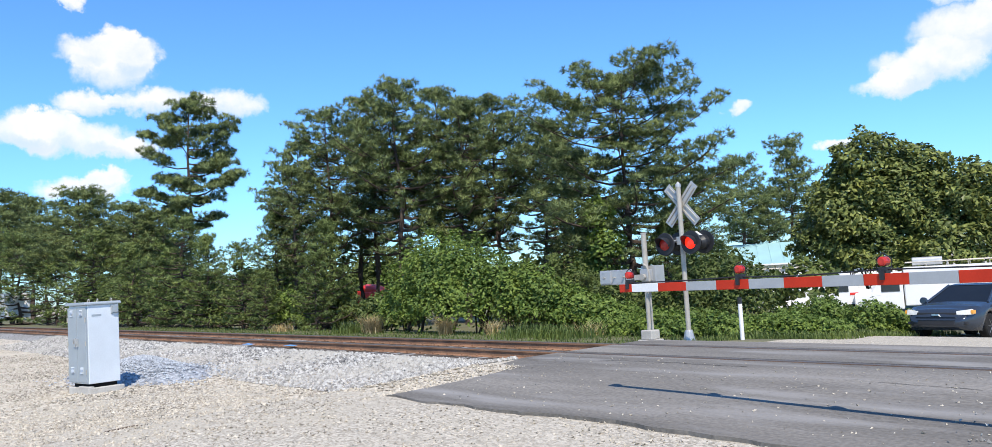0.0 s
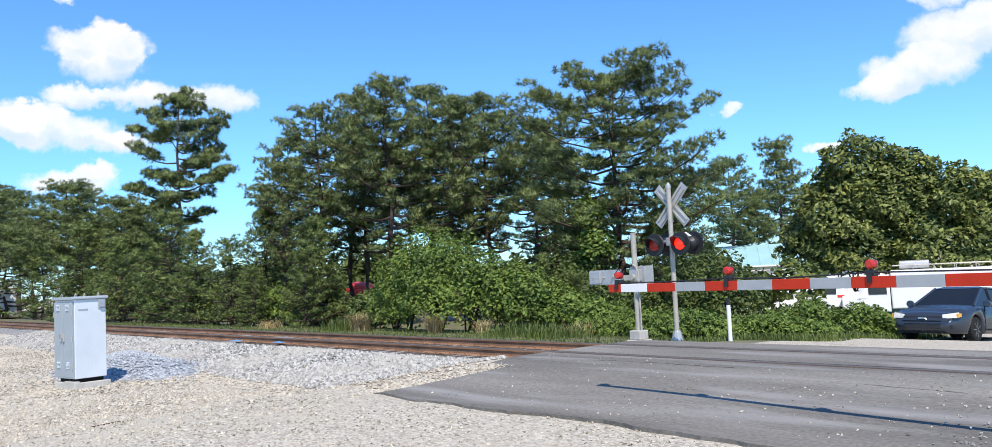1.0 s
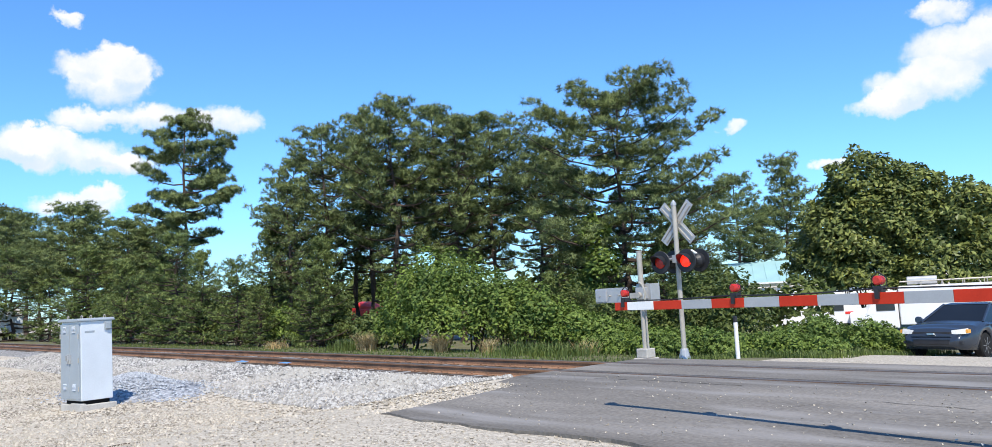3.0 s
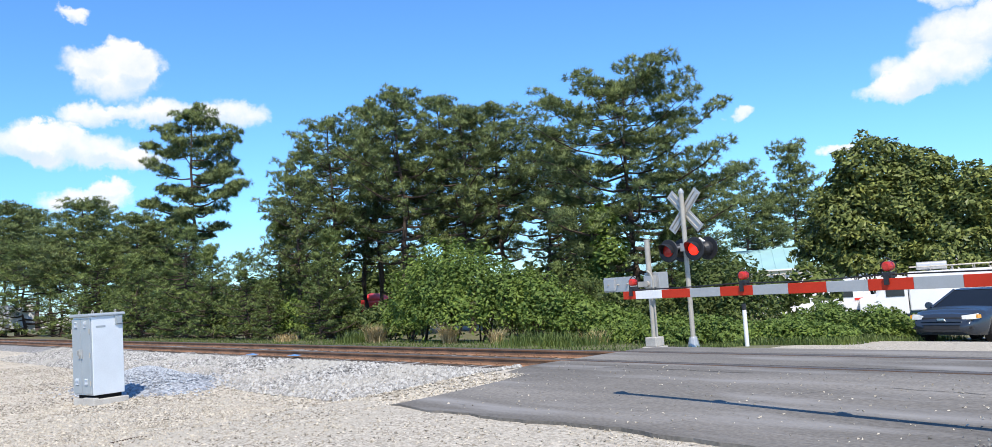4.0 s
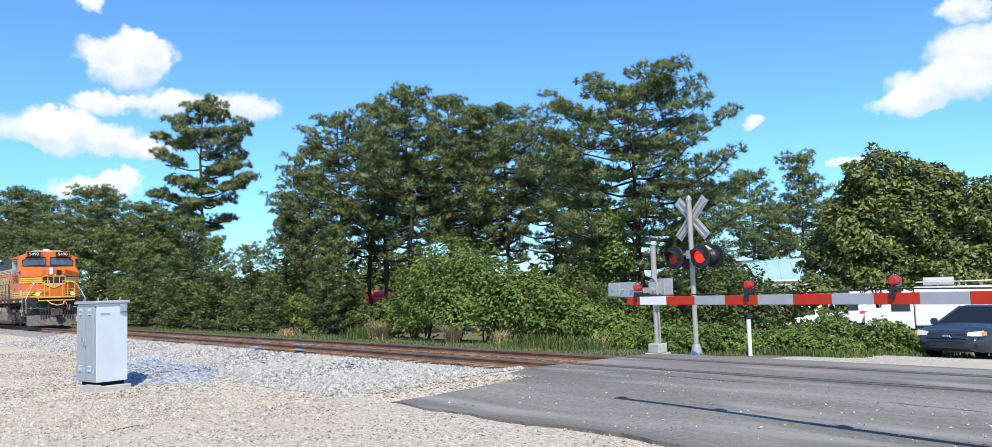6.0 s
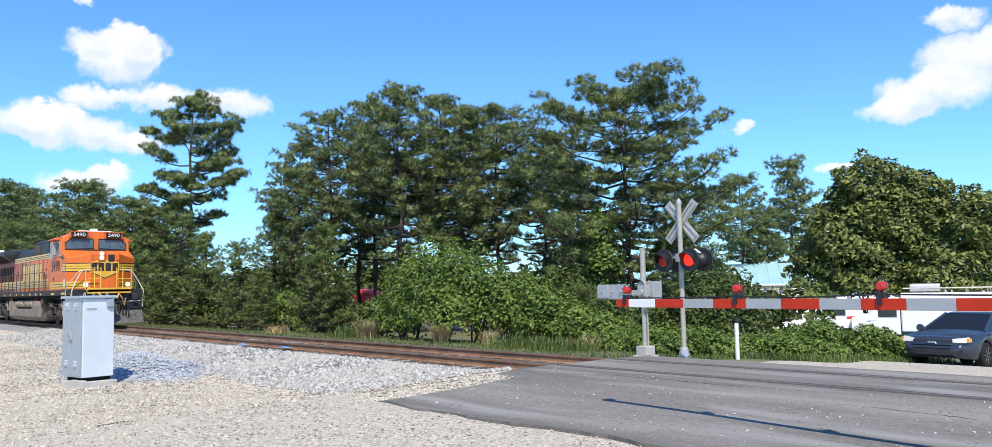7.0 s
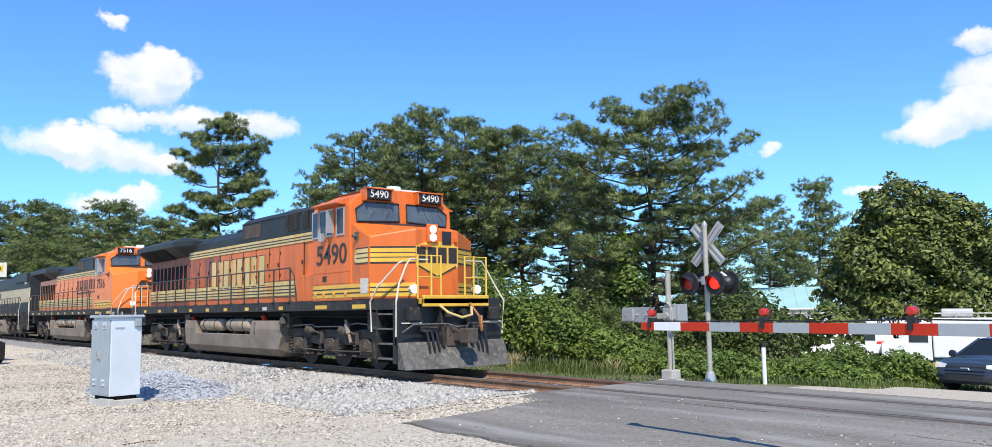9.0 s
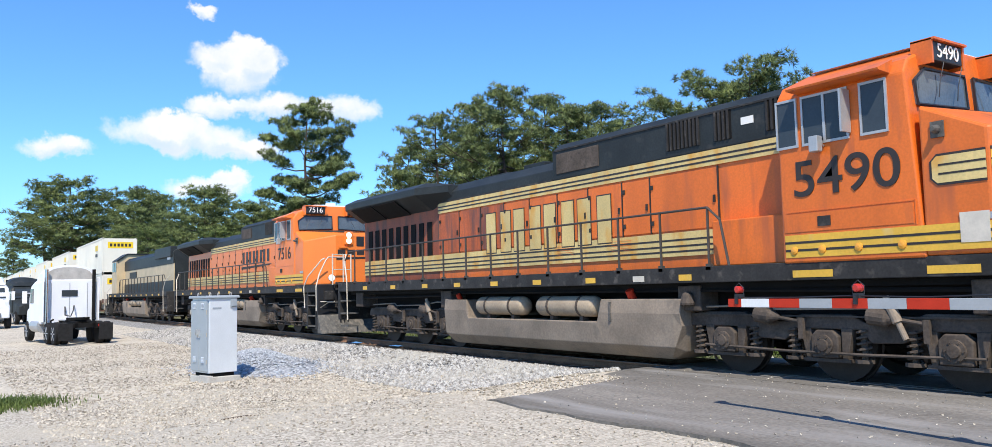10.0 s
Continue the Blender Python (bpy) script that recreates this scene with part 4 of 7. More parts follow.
    part("grille_trim", Build().box(2.46, 2.515, -0.5, 0.5, 0.545, 0.56).box(2.44, 2.52, -0.47, 0.47, 0.465, 0.48), M_CAR, car)
    part("badge", Build().box(2.50, 2.53, -0.09, 0.09, 0.585, 0.63), M_CHROME, car, "plain bright bar")
    for x in (1.45, -1.45):
        for s in (-1, 1):
            wheel(car, x, s * 0.81, 0.325, 0.325, 0.22, M_ALU, 7, s)
    for s in (-0.36, 0.36):
        part("seat", Build().box(-0.35, -0.15, s - 0.24, s + 0.24, 0.8, 1.08).box(-0.3, -0.2, s - 0.13, s + 0.13, 1.1, 1.26), M_CAR_TRIM, car, "", 0.04)


def tractor(name, label, m, paint, group=""):
    """A highway tractor unit, front towards +x."""
    t = thing(name, label, "truck", group, m)
    part("chassis", Build().box(-4.2, 3.0, -0.45, -0.3, 0.75, 1.05).box(-4.2, 3.0, 0.3, 0.45, 0.75, 1.05).box(-4.2, -4.1, -1.1, 1.1, 0.75, 0.95).box(-2.0, -1.8, -0.45, 0.45, 0.8, 1.0), M_DARK_IN, t)
    part("fifth_wheel", Build().cyl((-2.9, 0, 1.1), (-2.9, 0, 1.2), 0.5, 16).box(-3.3, -2.5, -0.45, 0.45, 1.0, 1.1), M_DARK_IN, t)
    cab = loft([[(x, -1.22, 0.9), (x, -1.22, z), (x, -1.05, z + 0.12), (x, 1.05, z + 0.12), (x, 1.22, z), (x, 1.22, 0.9)] for x, z in ((-1.3, 2.9), (0.3, 2.9), (0.9, 2.75), (1.3, 2.1))])
    cab = part("cab", cab, paint, t, "painted sleeper cab", 0.05)
    def arch(x, z, w):
        return [(x, w * math.cos(math.pi * k / 12) * (1.0 if k in (0, 12) else 1.04), 2.95 + (z - 2.95) * math.sin(math.pi * k / 12) ** 0.55) for k in range(13)]
    fair = part("roof_fairing", loft([arch(-1.25, 3.72, 1.15), arch(-0.3, 3.66, 1.12), arch(0.4, 3.3, 1.05), arch(0.8, 3.0, 1.0)]), paint, t, "", 0.03)
    part("fairing_back", loft([arch(-1.27, 3.62, 1.0), arch(-1.255, 3.62, 1.0)]), M_CONCRETE, fair, "pale grey inner back of the fairing")
    for y in (-0.8, 0.0, 0.8):
        part("cab_seam", Build().box(-1.312, -1.30, y - 0.012, y + 0.012, 1.2, 2.85), M_ALU, cab)
    part("side_extender", Build().box(-1.75, -1.28, -1.24, -1.20, 1.0, 3.1).box(-1.75, -1.28, 1.20, 1.24, 1.0, 3.1), paint, t, "", 0.02)
    part("air_lines", Build().tube([(-1.32, 0.2, 1.7), (-1.6, 0.25, 1.3), (-2.2, 0.15, 1.25), (-1.6, -0.1, 1.5), (-1.32, -0.2, 1.75)], 0.03, 6), M_BLACK, t)
    part("catwalk", Build().box(-2.0, -1.35, -0.5, 0.5, 1.05, 1.09), M_ALU, t)
    for s in (-1, 1):
        part("quarter_fender", Build().tube([(-1.75, s * 0.92, 0.85), (-1.9, s * 0.92, 1.06), (-2.3, s * 0.92, 1.12)], 0.04, 6), M_TYRE, t)
    hood = loft([[(x, -w, 0.7), (x, -w, z - 0.2), (x, -w * 0.7, z), (x, w * 0.7, z), (x, w, z - 0.2), (x, w, 0.7)] for x, z, w in ((1.25, 2.0, 1.15), (2.3, 1.75, 1.1), (2.9, 1.55, 1.0))])
    part("hood", hood, paint, t, "", 0.06)
    part("windscreen", loft([[(1.0, -1.0, 2.0), (1.35, -1.0, 2.05), (1.02, -0.95, 2.75), (0.9, -0.95, 2.75)], [(1.0, 1.0, 2.0), (1.35, 1.0, 2.05), (1.02, 0.95, 2.75), (0.9, 0.95, 2.75)]]), M_GLASS, t)
    part("back_window", Build().box(-1.33, -1.29, -0.35, 0.35, 2.2, 2.5), M_GLASS, t)
    for s in (-1, 1):
        part("side_window", Build().box(0.35, 1.0, s * 1.215, s * 1.235, 1.9, 2.6), M_GLASS, t)
        part("exhaust_stack", Build().cyl((-1.45, s * 1.05, 0.9), (-1.45, s * 1.05, 3.5), 0.08, 10), M_CHROME if s > 0 else M_DARK_IN, t)
        part("fuel_tank", Build().cyl((-0.9, s * 1.0, 0.8), (0.8, s * 1.0, 0.8), 0.32, 14), M_ALU, t)
        part("mirror", Build().box(1.15, 1.25, s * 1.45 - 0.1, s * 1.45 + 0.1, 1.9, 2.5).tube([(1.15, s * 1.2, 2.4), (1.2, s * 1.45, 2.4)], 0.02, 5), M_WHITE, t)
        part("mud_flap", Build().box(-4.35, -4.33, s * 0.85 - 0.3, s * 0.85 + 0.3, 0.2, 0.95), M_TYRE, t)
        part("tail_light", Build().box(-4.24, -4.2, s * 0.6 - 0.06, s * 0.6 + 0.06, 0.8, 0.9), M_LENS, t)
        wheel(t, 2.1, s * 1.02, 0.5, 0.5, 0.3, M_ALU, 6, s)
        for x in (-2.3, -3.6):
            wheel(t, x, s * 1.08, 0.5, 0.5, 0.27, M_ALU, 6, s)
            wheel(t, x, s * 0.76, 0.5, 0.5, 0.27, M_DARK_IN, 6, s)
    return t


def trailer(name, label, m, length, paint=M_TRUCK_W):
    t = thing(name, label, "trailer", "parked trailers", m)
    part("box", Build().box(-length / 2, length / 2, -1.28, 1.28, 1.15, 3.75), paint, t, "", 0.04)
    part("roof_rail", Build().box(-length / 2, length / 2, -1.3, -1.26, 3.66, 3.8).box(-length / 2, length / 2, 1.26, 1.3, 3.66, 3.8), M_ALU, t)
    part("frame", Build().box(-length / 2, length / 2, -0.5, 0.5, 0.9, 1.15), M_DARK_IN, t)
    for s in (-1, 1):
        for x in (-length / 2 + 1.0, -length / 2 + 2.3):
            wheel(t, x, s * 1.0, 0.5, 0.5, 0.5, M_ALU, 6, s)
        part("landing_leg", Build().box(length / 2 - 2.6, length / 2 - 2.4, s * 0.8 - 0.08, s * 0.8 + 0.08, 0.0, 1.0), M_DARK_IN, t)
    return t


def service_truck(name, label, m, length, roof_gear):
    """A low white body truck with gear on its roof; cab towards +x."""
    t = thing(name, label, "truck", "parked white trucks", m)
    h = 2.55
    part("body", Build().box(-length / 2, length / 2 - 1.9, -1.15, 1.15, 0.75, h), M_TRUCK_W, t, "", 0.05)
    cab = loft([[(x, -1.05, 0.6), (x, -1.05, z - 0.25), (x, -0.9, z), (x, 0.9, z), (x, 1.05, z - 0.25), (x, 1.05, 0.6)] for x, z in ((length / 2 - 1.85, 2.35), (length / 2 - 0.9, 2.35), (length / 2 - 0.45, 1.6), (length / 2 + 0.3, 1.4))])
    part("cab", cab, M_TRUCK_W, t, "", 0.04)
    for s in (-1, 1):
        part("side_window", Build().box(length / 2 - 1.7, length / 2 - 0.9, s * 1.04, s * 1.075, 1.45, 2.05), M_GLASS, t, "dark side window")
        part("door_trim", Build().box(length / 2 - 0.85, length / 2 - 0.45, s * 1.05, s * 1.062, 1.28, 1.40), M_TRUCK_R if roof_gear else M_TRUCK_W, t)
        for x in (-length / 2 + 1.2, length / 2 - 0.8):
            wheel(t, x, s * 0.98, 0.42, 0.42, 0.3, M_ALU, 6, s)
    part("windscreen", Build().add([(length / 2 - 0.86, -0.85, 2.2), (length / 2 - 0.4, -0.9, 1.66), (length / 2 - 0.4, 0.9, 1.66), (length / 2 - 0.86, 0.85, 2.2), (length / 2 - 0.9, -0.85, 2.15), (length / 2 - 0.9, 0.85, 2.15)], [(0, 1, 2, 3), (0, 3, 5, 4), (1, 0, 4), (2, 5, 3), (4, 5, 2, 1)]), M_GLASS, t)
    rack = Build()
    for s in (-0.9, 0.9):
        rack.tube([(-length / 2 + 0.2, s, h + 0.22), (length / 2 - 2.0, s, h + 0.22)], 0.03, 6)
    x = -length / 2 + 0.3
    while x < length / 2 - 2.0:
        rack.tube([(x, -0.9, h), (x, -0.9, h + 0.22), (x, 0.9, h + 0.22), (x, 0.9, h)], 0.022, 5)
        x += 0.45 if roof_gear else 0.9
    part("roof_rack", rack, M_GALV, t, "metal ladder rack on the roof")
    part("roof_box", Build().box(-length / 2 + 0.3, -length / 2 + 1.6, -0.8, 0.8, h, h + 0.38) if roof_gear else Build().lathe([(0, 0.2), (1.3, 0.2)], (length / 2 - 3.6, 0, h + 0.25), (1, 0, 0), 14), M_ALU, t, "", 0.03)
    return t


sedan()
service_truck("service_truck", "white utility body truck with a roof rack parked behind the bushes", pose(-22.2, 39.4, -1.72, 0, 0, 28), 6.6, True)
service_truck("service_truck", "long white body truck with roof tubes parked behind the bushes", pose(-15.3, 42.0, -1.78, 0, 0, 202), 8.6, False)
tractor("tractor_unit", "white bobtail highway tractor parked on the gravel lot", pose(-41.6, 4.3, ground_z(-41.6, 4.3) + 0.02, 0, 0, 187), M_TRUCK_W, "parked trucks").scale = (0.9, 0.9, 0.9)
tractor("tractor_unit", "white highway tractor facing the gravel lot", pose(-67.0, 2.2, ground_z(-67, 2.2) + 0.02, 0, 0, 6), M_TRUCK_W, "parked trucks")
tractor("tractor_unit", "dark tractor parked among others at the lot's far end", pose(-76.0, 5.2, ground_z(-76, 5.2) + 0.02, 0, 0, 8), M_DKGREEN, "parked trucks")
tractor("tractor_unit", "red highway tractor seen through a gap in the trees", pose(-51.0, 32.6, ground_z(-51, 32.6) - 0.02, 0, 0, 25), M_TRUCK_R, "parked trucks").scale = (0.72, 0.72, 0.72)
trailer("trailer", "white box trailer parked behind the tree line", pose(-107.0, 18.2, -0.9, 0, 0, 8), 12.0)


def shed():
    b = thing("metal_building", "low building with a pale green metal roof behind the trees", "building", m=pose(-42.5, 65.0, -1.75, 0, 0, 33))
    wall = Build()
    for y0, y1, x0, x1 in ((-6, -5.8, -13, 13), (5.8, 6, -13, 13), (-5.8, 5.8, -13, -12.8), (-5.8, 5.8, 12.8, 13)):
        wall.box(x0, x1, y0, y1, 0, 3.0)
    part("wall", wall, M_WALL, b)
    for s in (-1, 1):
        part("roof", loft([[(-13.4, s * 6.5, 2.95), (-13.4, 0, 4.75), (-13.4, 0, 4.85), (-13.4, s * 6.5, 3.05)], [(13.4, s * 6.5, 2.95), (13.4, 0, 4.75), (13.4, 0, 4.85), (13.4, s * 6.5, 3.05)]]), M_ROOF, b, "pale green standing-seam metal roof")
    x = -13.0
    while x < 13.4:
        part("seam", loft([[(x - 0.03, -6.5, 3.05), (x + 0.03, -6.5, 3.05), (x + 0.03, -6.5, 3.1), (x - 0.03, -6.5, 3.1)], [(x - 0.03, 0, 4.85), (x + 0.03, 0, 4.85), (x + 0.03, 0, 4.9), (x - 0.03, 0, 4.9)]]), M_ROOF, b)
        x += 1.0
    part("gutter", Build().box(-13.4, 13.4, -6.62, -6.5, 2.9, 3.02), M_WHITE, b)


shed()


# ---- plants ----
def tuft_cloud(points, outward, r, blades, length, width):
    """Rosettes of needles: thin triangles that fan out round each shoot."""
    n = len(points)
    d = outward[:, None, :] * 0.55 + r.normal(0, 0.62, (n, blades, 3))
    d /= np.linalg.norm(d, axis=2, keepdims=True) + 1e-9
    ln = length * r.uniform(0.7, 1.2, (n, blades, 1)) * r.uniform(0.75, 1.25, (n, 1, 1))
    side = np.cross(d, r.normal(0, 1, (n, blades, 3)))
    side /= np.linalg.norm(side, axis=2, keepdims=True) + 1e-9
    base = points[:, None, :] + d * ln * 0.08
    v = np.stack([base + side * width, base - side * width, points[:, None, :] + d * ln], axis=2)
    g = np.cross(v[:, :, 1] - v[:, :, 0], v[:, :, 2] - v[:, :, 0])
    soft = d * 0.75 + outward[:, None, :] * 0.6
    soft /= np.linalg.norm(soft, axis=2, keepdims=True) + 1e-9
    flip = (g * soft).sum(axis=2) < 0
    v[flip] = v[flip][:, [1, 0, 2]]
    nor = np.repeat(soft[:, :, None, :], 3, axis=2)
    return v.reshape(-1, 3), np.arange(n * blades * 3).reshape(-1, 3), nor.reshape(-1, 3)


def leaf_cloud(points, normals, r, size):
    """Leaves: folded diamonds that face roughly outwards."""
    n = len(points)
    nn = normals + r.normal(0, 0.55, (n, 3))
    nn /= np.linalg.norm(nn, axis=1, keepdims=True) + 1e-9
    a = np.cross(nn, r.normal(0, 1, (n, 3)))
    a /= np.linalg.norm(a, axis=1, keepdims=True) + 1e-9
    b = np.cross(nn, a)
    s = size * r.uniform(0.6, 1.3, (n, 1))
    v = np.stack([points - a * s, points + b * s * 0.55 - nn * s * 0.18, points + a * s, points - b * s * 0.55 - nn * s * 0.18], axis=1)
    f = np.array([(0, 1, 2), (0, 2, 3)])[None] + 4 * np.arange(n)[:, None, None]
    return v.reshape(-1, 3), f.reshape(-1, 3)


def pine(name, label, seed, height, base, radius, limbs, shape="broad", needles=M_PINE, tuft=0.30, dens=1.0, lean=0.0, blades=15, dead=4, group="pines", inner=0.36):
    """A pine at the origin. base: where the crown starts, as a share of the height; radius: reach of the longest limb."""
    r = np.random.default_rng(seed)
    tree = thing("pine_tree", label, "pine tree", group)
    wood = Build()
    bend = [Vector((lean * height * (k / 8) ** 2 + 0.12 * math.sin(k * 1.3 + seed), 0.12 * math.cos(k * 1.7 + seed), height * 0.97 * k / 8)) for k in range(9)]
    bend[0].z = -0.4
    r0 = 0.013 * height + 0.03
    wood.tube(bend, r0, 8, 0.12)

    def on_trunk(t):
        k = min(int(t * 8), 7)
        return bend[k].lerp(bend[k + 1], t * 8 - k)
    tips = []
    for i in range(limbs + dead):
        t = base + (1 - base) * ((i + r.uniform(0, 0.8)) / limbs) if i < limbs else r.uniform(base * 0.55, base)
        t = min(t, 0.985)
        u = (t - base) / (1 - base)
        if shape == "broad":
            reach = radius * (0.5 + 0.5 * math.sin(math.pi * min(max(u, 0) * 0.70 + 0.16, 1.0))) * min(0.55 + max(u, 0) * 2.2, 1.0) * (1.0 if u < 0.6 else 1.0 - 0.52 * ((u - 0.6) / 0.4) ** 2.0)
        elif shape == "cone":
            reach = radius * (1.0 - 0.86 * max(u, 0) ** 1.1)
        else:
            reach = radius * (0.55 + 0.45 * math.sin(math.pi * min(max(u, 0) * 0.95 + 0.2, 1.0)))
        reach *= r.uniform(0.60, 1.10)
        az = i * 2.399 + r.uniform(-0.8, 0.8)
        rise = (0.10 + 0.42 * max(u, 0) ** 1.5) * reach + r.uniform(-0.12, 0.12) * reach
        p0 = on_trunk(t)
        pts = []
        for k in range(5):
            q = k / 4
            pts.append(p0 + Vector((math.cos(az + 0.25 * q * math.sin(i)) * reach * q, math.sin(az + 0.25 * q * math.sin(i)) * reach * q, rise * q ** 1.4 - 0.10 * reach * math.sin(q * math.pi))))
        thick = max(0.02, r0 * (1 - t) * 0.75 + 0.012)
        if i >= limbs:
            wood.tube(pts[:4], thick * 0.6, 4, 0.3)
            continue
        wood.tube(pts, thick, 5, 0.25)
        pads = max(3, int(reach * 2.2))
        for k in range(pads):
            q = inner + (1 - inner) * (k + r.uniform(0, 1)) / pads
            j = min(int(q * 4), 3)
            c = pts[j].lerp(pts[j + 1], q * 4 - j)
            off = r.uniform(-1, 1) * 0.38 * reach * (1 - 0.55 * abs(q - 0.6))
            tip = c + Vector((-math.sin(az) * off, math.cos(az) * off, r.uniform(0.0, 0.25) + 0.12 * abs(off)))
            wood.tube([c, c.lerp(tip, 0.55) + Vector((0, 0, 0.05)), tip], 0.018, 3, 0.4)
            tips.append((tip, (0.17 + 0.075 * reach ** 0.5) * tuft / 0.27))
    top = bend[-1]
    tips += [(top + Vector((r.uniform(-0.3, 0.3), r.uniform(-0.3, 0.3), r.uniform(-0.5, 0.15))), 0.35) for _ in range(6)]
    pts, outs = [], []
    for c, spread in tips:
        # a pad is a low dome of shoots round the end of a twig
        m = max(5, int(13 * dens * spread / 0.3))
        d = r.normal(0, 1, (m, 3))
        d[:, 2] = np.abs(d[:, 2]) * 0.9 - 0.25
        d /= np.linalg.norm(d, axis=1, keepdims=True) + 1e-9
        pts.append(np.array(c)[None] + d * np.array([spread, spread, spread * 0.62]) * r.uniform(0.75, 1.3, (m, 1)) * 1.25)
        o = d + np.array([0, 0, 0.45])
        outs.append(o / (np.linalg.norm(o, axis=1, keepdims=True) + 1e-9))
    pts, outs = np.concatenate(pts), np.concatenate(outs)
    part("trunk", wood, M_BARK, tree, "grey-brown trunk and limbs")
    v, f, nor = tuft_cloud(pts, outs, r, blades, tuft, tuft * 0.07)
    raw("crown", v, f, needles, tree).data.normals_split_custom_set_from_vertices(nor.tolist())
    return tree


def bush(name, label, category, seed, blobs, leaves, size, material, stems=5, group=""):
    """A shrub, hedge or broad crown: leaves over an uneven heap of lobes (x, y, z, rx, ry, rz)."""
    r = np.random.default_rng(seed)
    ob = thing(name, label, category, group)
    weight = np.array([(a[3] * a[4] + a[3] * a[5] + a[4] * a[5]) for a in blobs])
    pts, nor = [], []
    for b, w in zip(blobs, weight / weight.sum()):
        n = int(leaves * w) + 4
        d = r.normal(0, 1, (n, 3))
        d[:, 2] = np.abs(d[:, 2]) * 1.0 - 0.35 * r.random(n)
        d /= np.linalg.norm(d, axis=1, keepdims=True)
        lump = 1 + 0.16 * np.sin(d[:, 0] * 7 + seed) * np.cos(d[:, 1] * 6 + b[0]) + 0.12 * np.sin(d[:, 2] * 9 + b[1] + d[:, 0] * 5)
        depth = 1 - 0.42 * r.random(n) ** 2.2
        k = (lump * depth)[:, None] * np.array(b[3:6])[None]
        pts.append(np.array(b[0:3])[None] + d * k)
        nor.append(d * 0.7 + np.array([0, 0, 0.55]))
    wood = Build()
    for k in range(stems):
        b = blobs[k % len(blobs)]
        foot = Vector((b[0] + r.uniform(-0.3, 0.3), b[1] + r.uniform(-0.3, 0.3), -0.3))
        for q in range(3):
            tip = Vector((b[0] + r.uniform(-0.6, 0.6) * b[3], b[1] + r.uniform(-0.6, 0.6) * b[4], b[2] + r.uniform(0.0, 0.7) * b[5]))
            wood.tube([foot, foot.lerp(tip, 0.5) + Vector((r.uniform(-0.15, 0.15), r.uniform(-0.15, 0.15), 0.1)), tip], 0.02 + 0.012 * b[5], 5, 0.3)
    part("stem", wood, M_BARK, ob, "bare branching stems")
    v, f = leaf_cloud(np.concatenate(pts), np.concatenate(nor), r, size)
    raw("foliage", v, f, material, ob)
    return ob


def heap(seed, x0, x1, y, z0, height, depth, n, wide=1.0, jitter=0.5):
    """Lobes in a row along x for a bank of shrubs."""
    r = random.Random(seed)
    out = []
    for k in range(n):
        h = height * r.uniform(0.55, 1.0)
        w = wide * r.uniform(0.7, 1.2)
        out.append((x0 + (x1 - x0) * (k + r.uniform(0.1, 0.9)) / n, y + r.uniform(-jitter, jitter) * depth, z0 + h * r.uniform(0.2, 0.42), w, depth * r.uniform(0.6, 1.0), h * 0.62))
    return out


def plant(proto, x, y, turn, size=1.0, tall=None):
    ob = copy_thing(proto, pose(x, y, ground_z(x, y) - 0.02, 0, 0, turn))
    ob.scale = (size, size, tall or size)
    return ob


def tree_at(proto, used, x, y, turn, height, wide=1.0):
    """Plants the grown tree itself the first time and copies after that."""
    k = height / proto["grown"]
    if proto.name in used:
        ob = copy_thing(proto, pose(x, y, ground_z(x, y) - 0.02, 0, 0, turn))
    else:
        ob = proto
        used.add(proto.name)
        ob.matrix_basis = pose(x, y, ground_z(x, y) - 0.02, 0, 0, turn)
    ob.scale = (k * wide, k * wide, k)
    return ob


def grown(tree, h):
    tree["grown"] = float(h)
    return tree


def woods():
    used = set()
    big = grown(pine("pine_tree", "large broad-crowned dark green pine above the crossing", 11, 13.5, 0.24, 5.3, 66, "broad", M_PINE, 0.25, 1.8, 0.0, 14, 3), 13.5)
    mid_a = grown(pine("pine_tree", "tall dark green pine with bare lower trunk", 21, 14.0, 0.30, 3.6, 46, "broad", M_PINE, 0.25, 1.35, 0.0, 14), 14.0)
    mid_b = grown(pine("pine_tree", "tall dark green pine with bare lower trunk", 31, 14.5, 0.34, 3.4, 44, "broad", M_PINE, 0.25, 1.35, 0.0, 14), 14.5)
    lone = grown(pine("pine_tree", "lone tall pine with an open layered crown", 43, 20.0, 0.42, 4.6, 30, "broad", M_PINE, 0.36, 1.5, 0.01, 16, 8, inner=0.45), 20.0)
    young_a = grown(pine("pine_tree", "young bushy pine with foliage to the ground", 51, 7.5, 0.06, 2.9, 54, "cone", M_PINE_Y, 0.23, 0.95), 7.5)
    young_b = grown(pine("pine_tree", "young bushy pine with foliage to the ground", 61, 8.0, 0.05, 2.7, 56, "round", M_PINE_Y, 0.23, 0.95), 8.0)
    far = grown(pine("pine_tree", "distant pine with a thin airy crown", 71, 17.0, 0.40, 3.8, 36, "round", M_PINE, 0.38, 0.75), 17.0)
    for proto, rows in ((big, BIG), (mid_a, MID_A), (mid_b, MID_B), (lone, LONE), (young_a, YOUNG_A), (young_b, YOUNG_B), (far, FAR)):
        for x, y, turn, height, wide in rows:
            tree_at(proto, used, x, y, turn, height, wide)


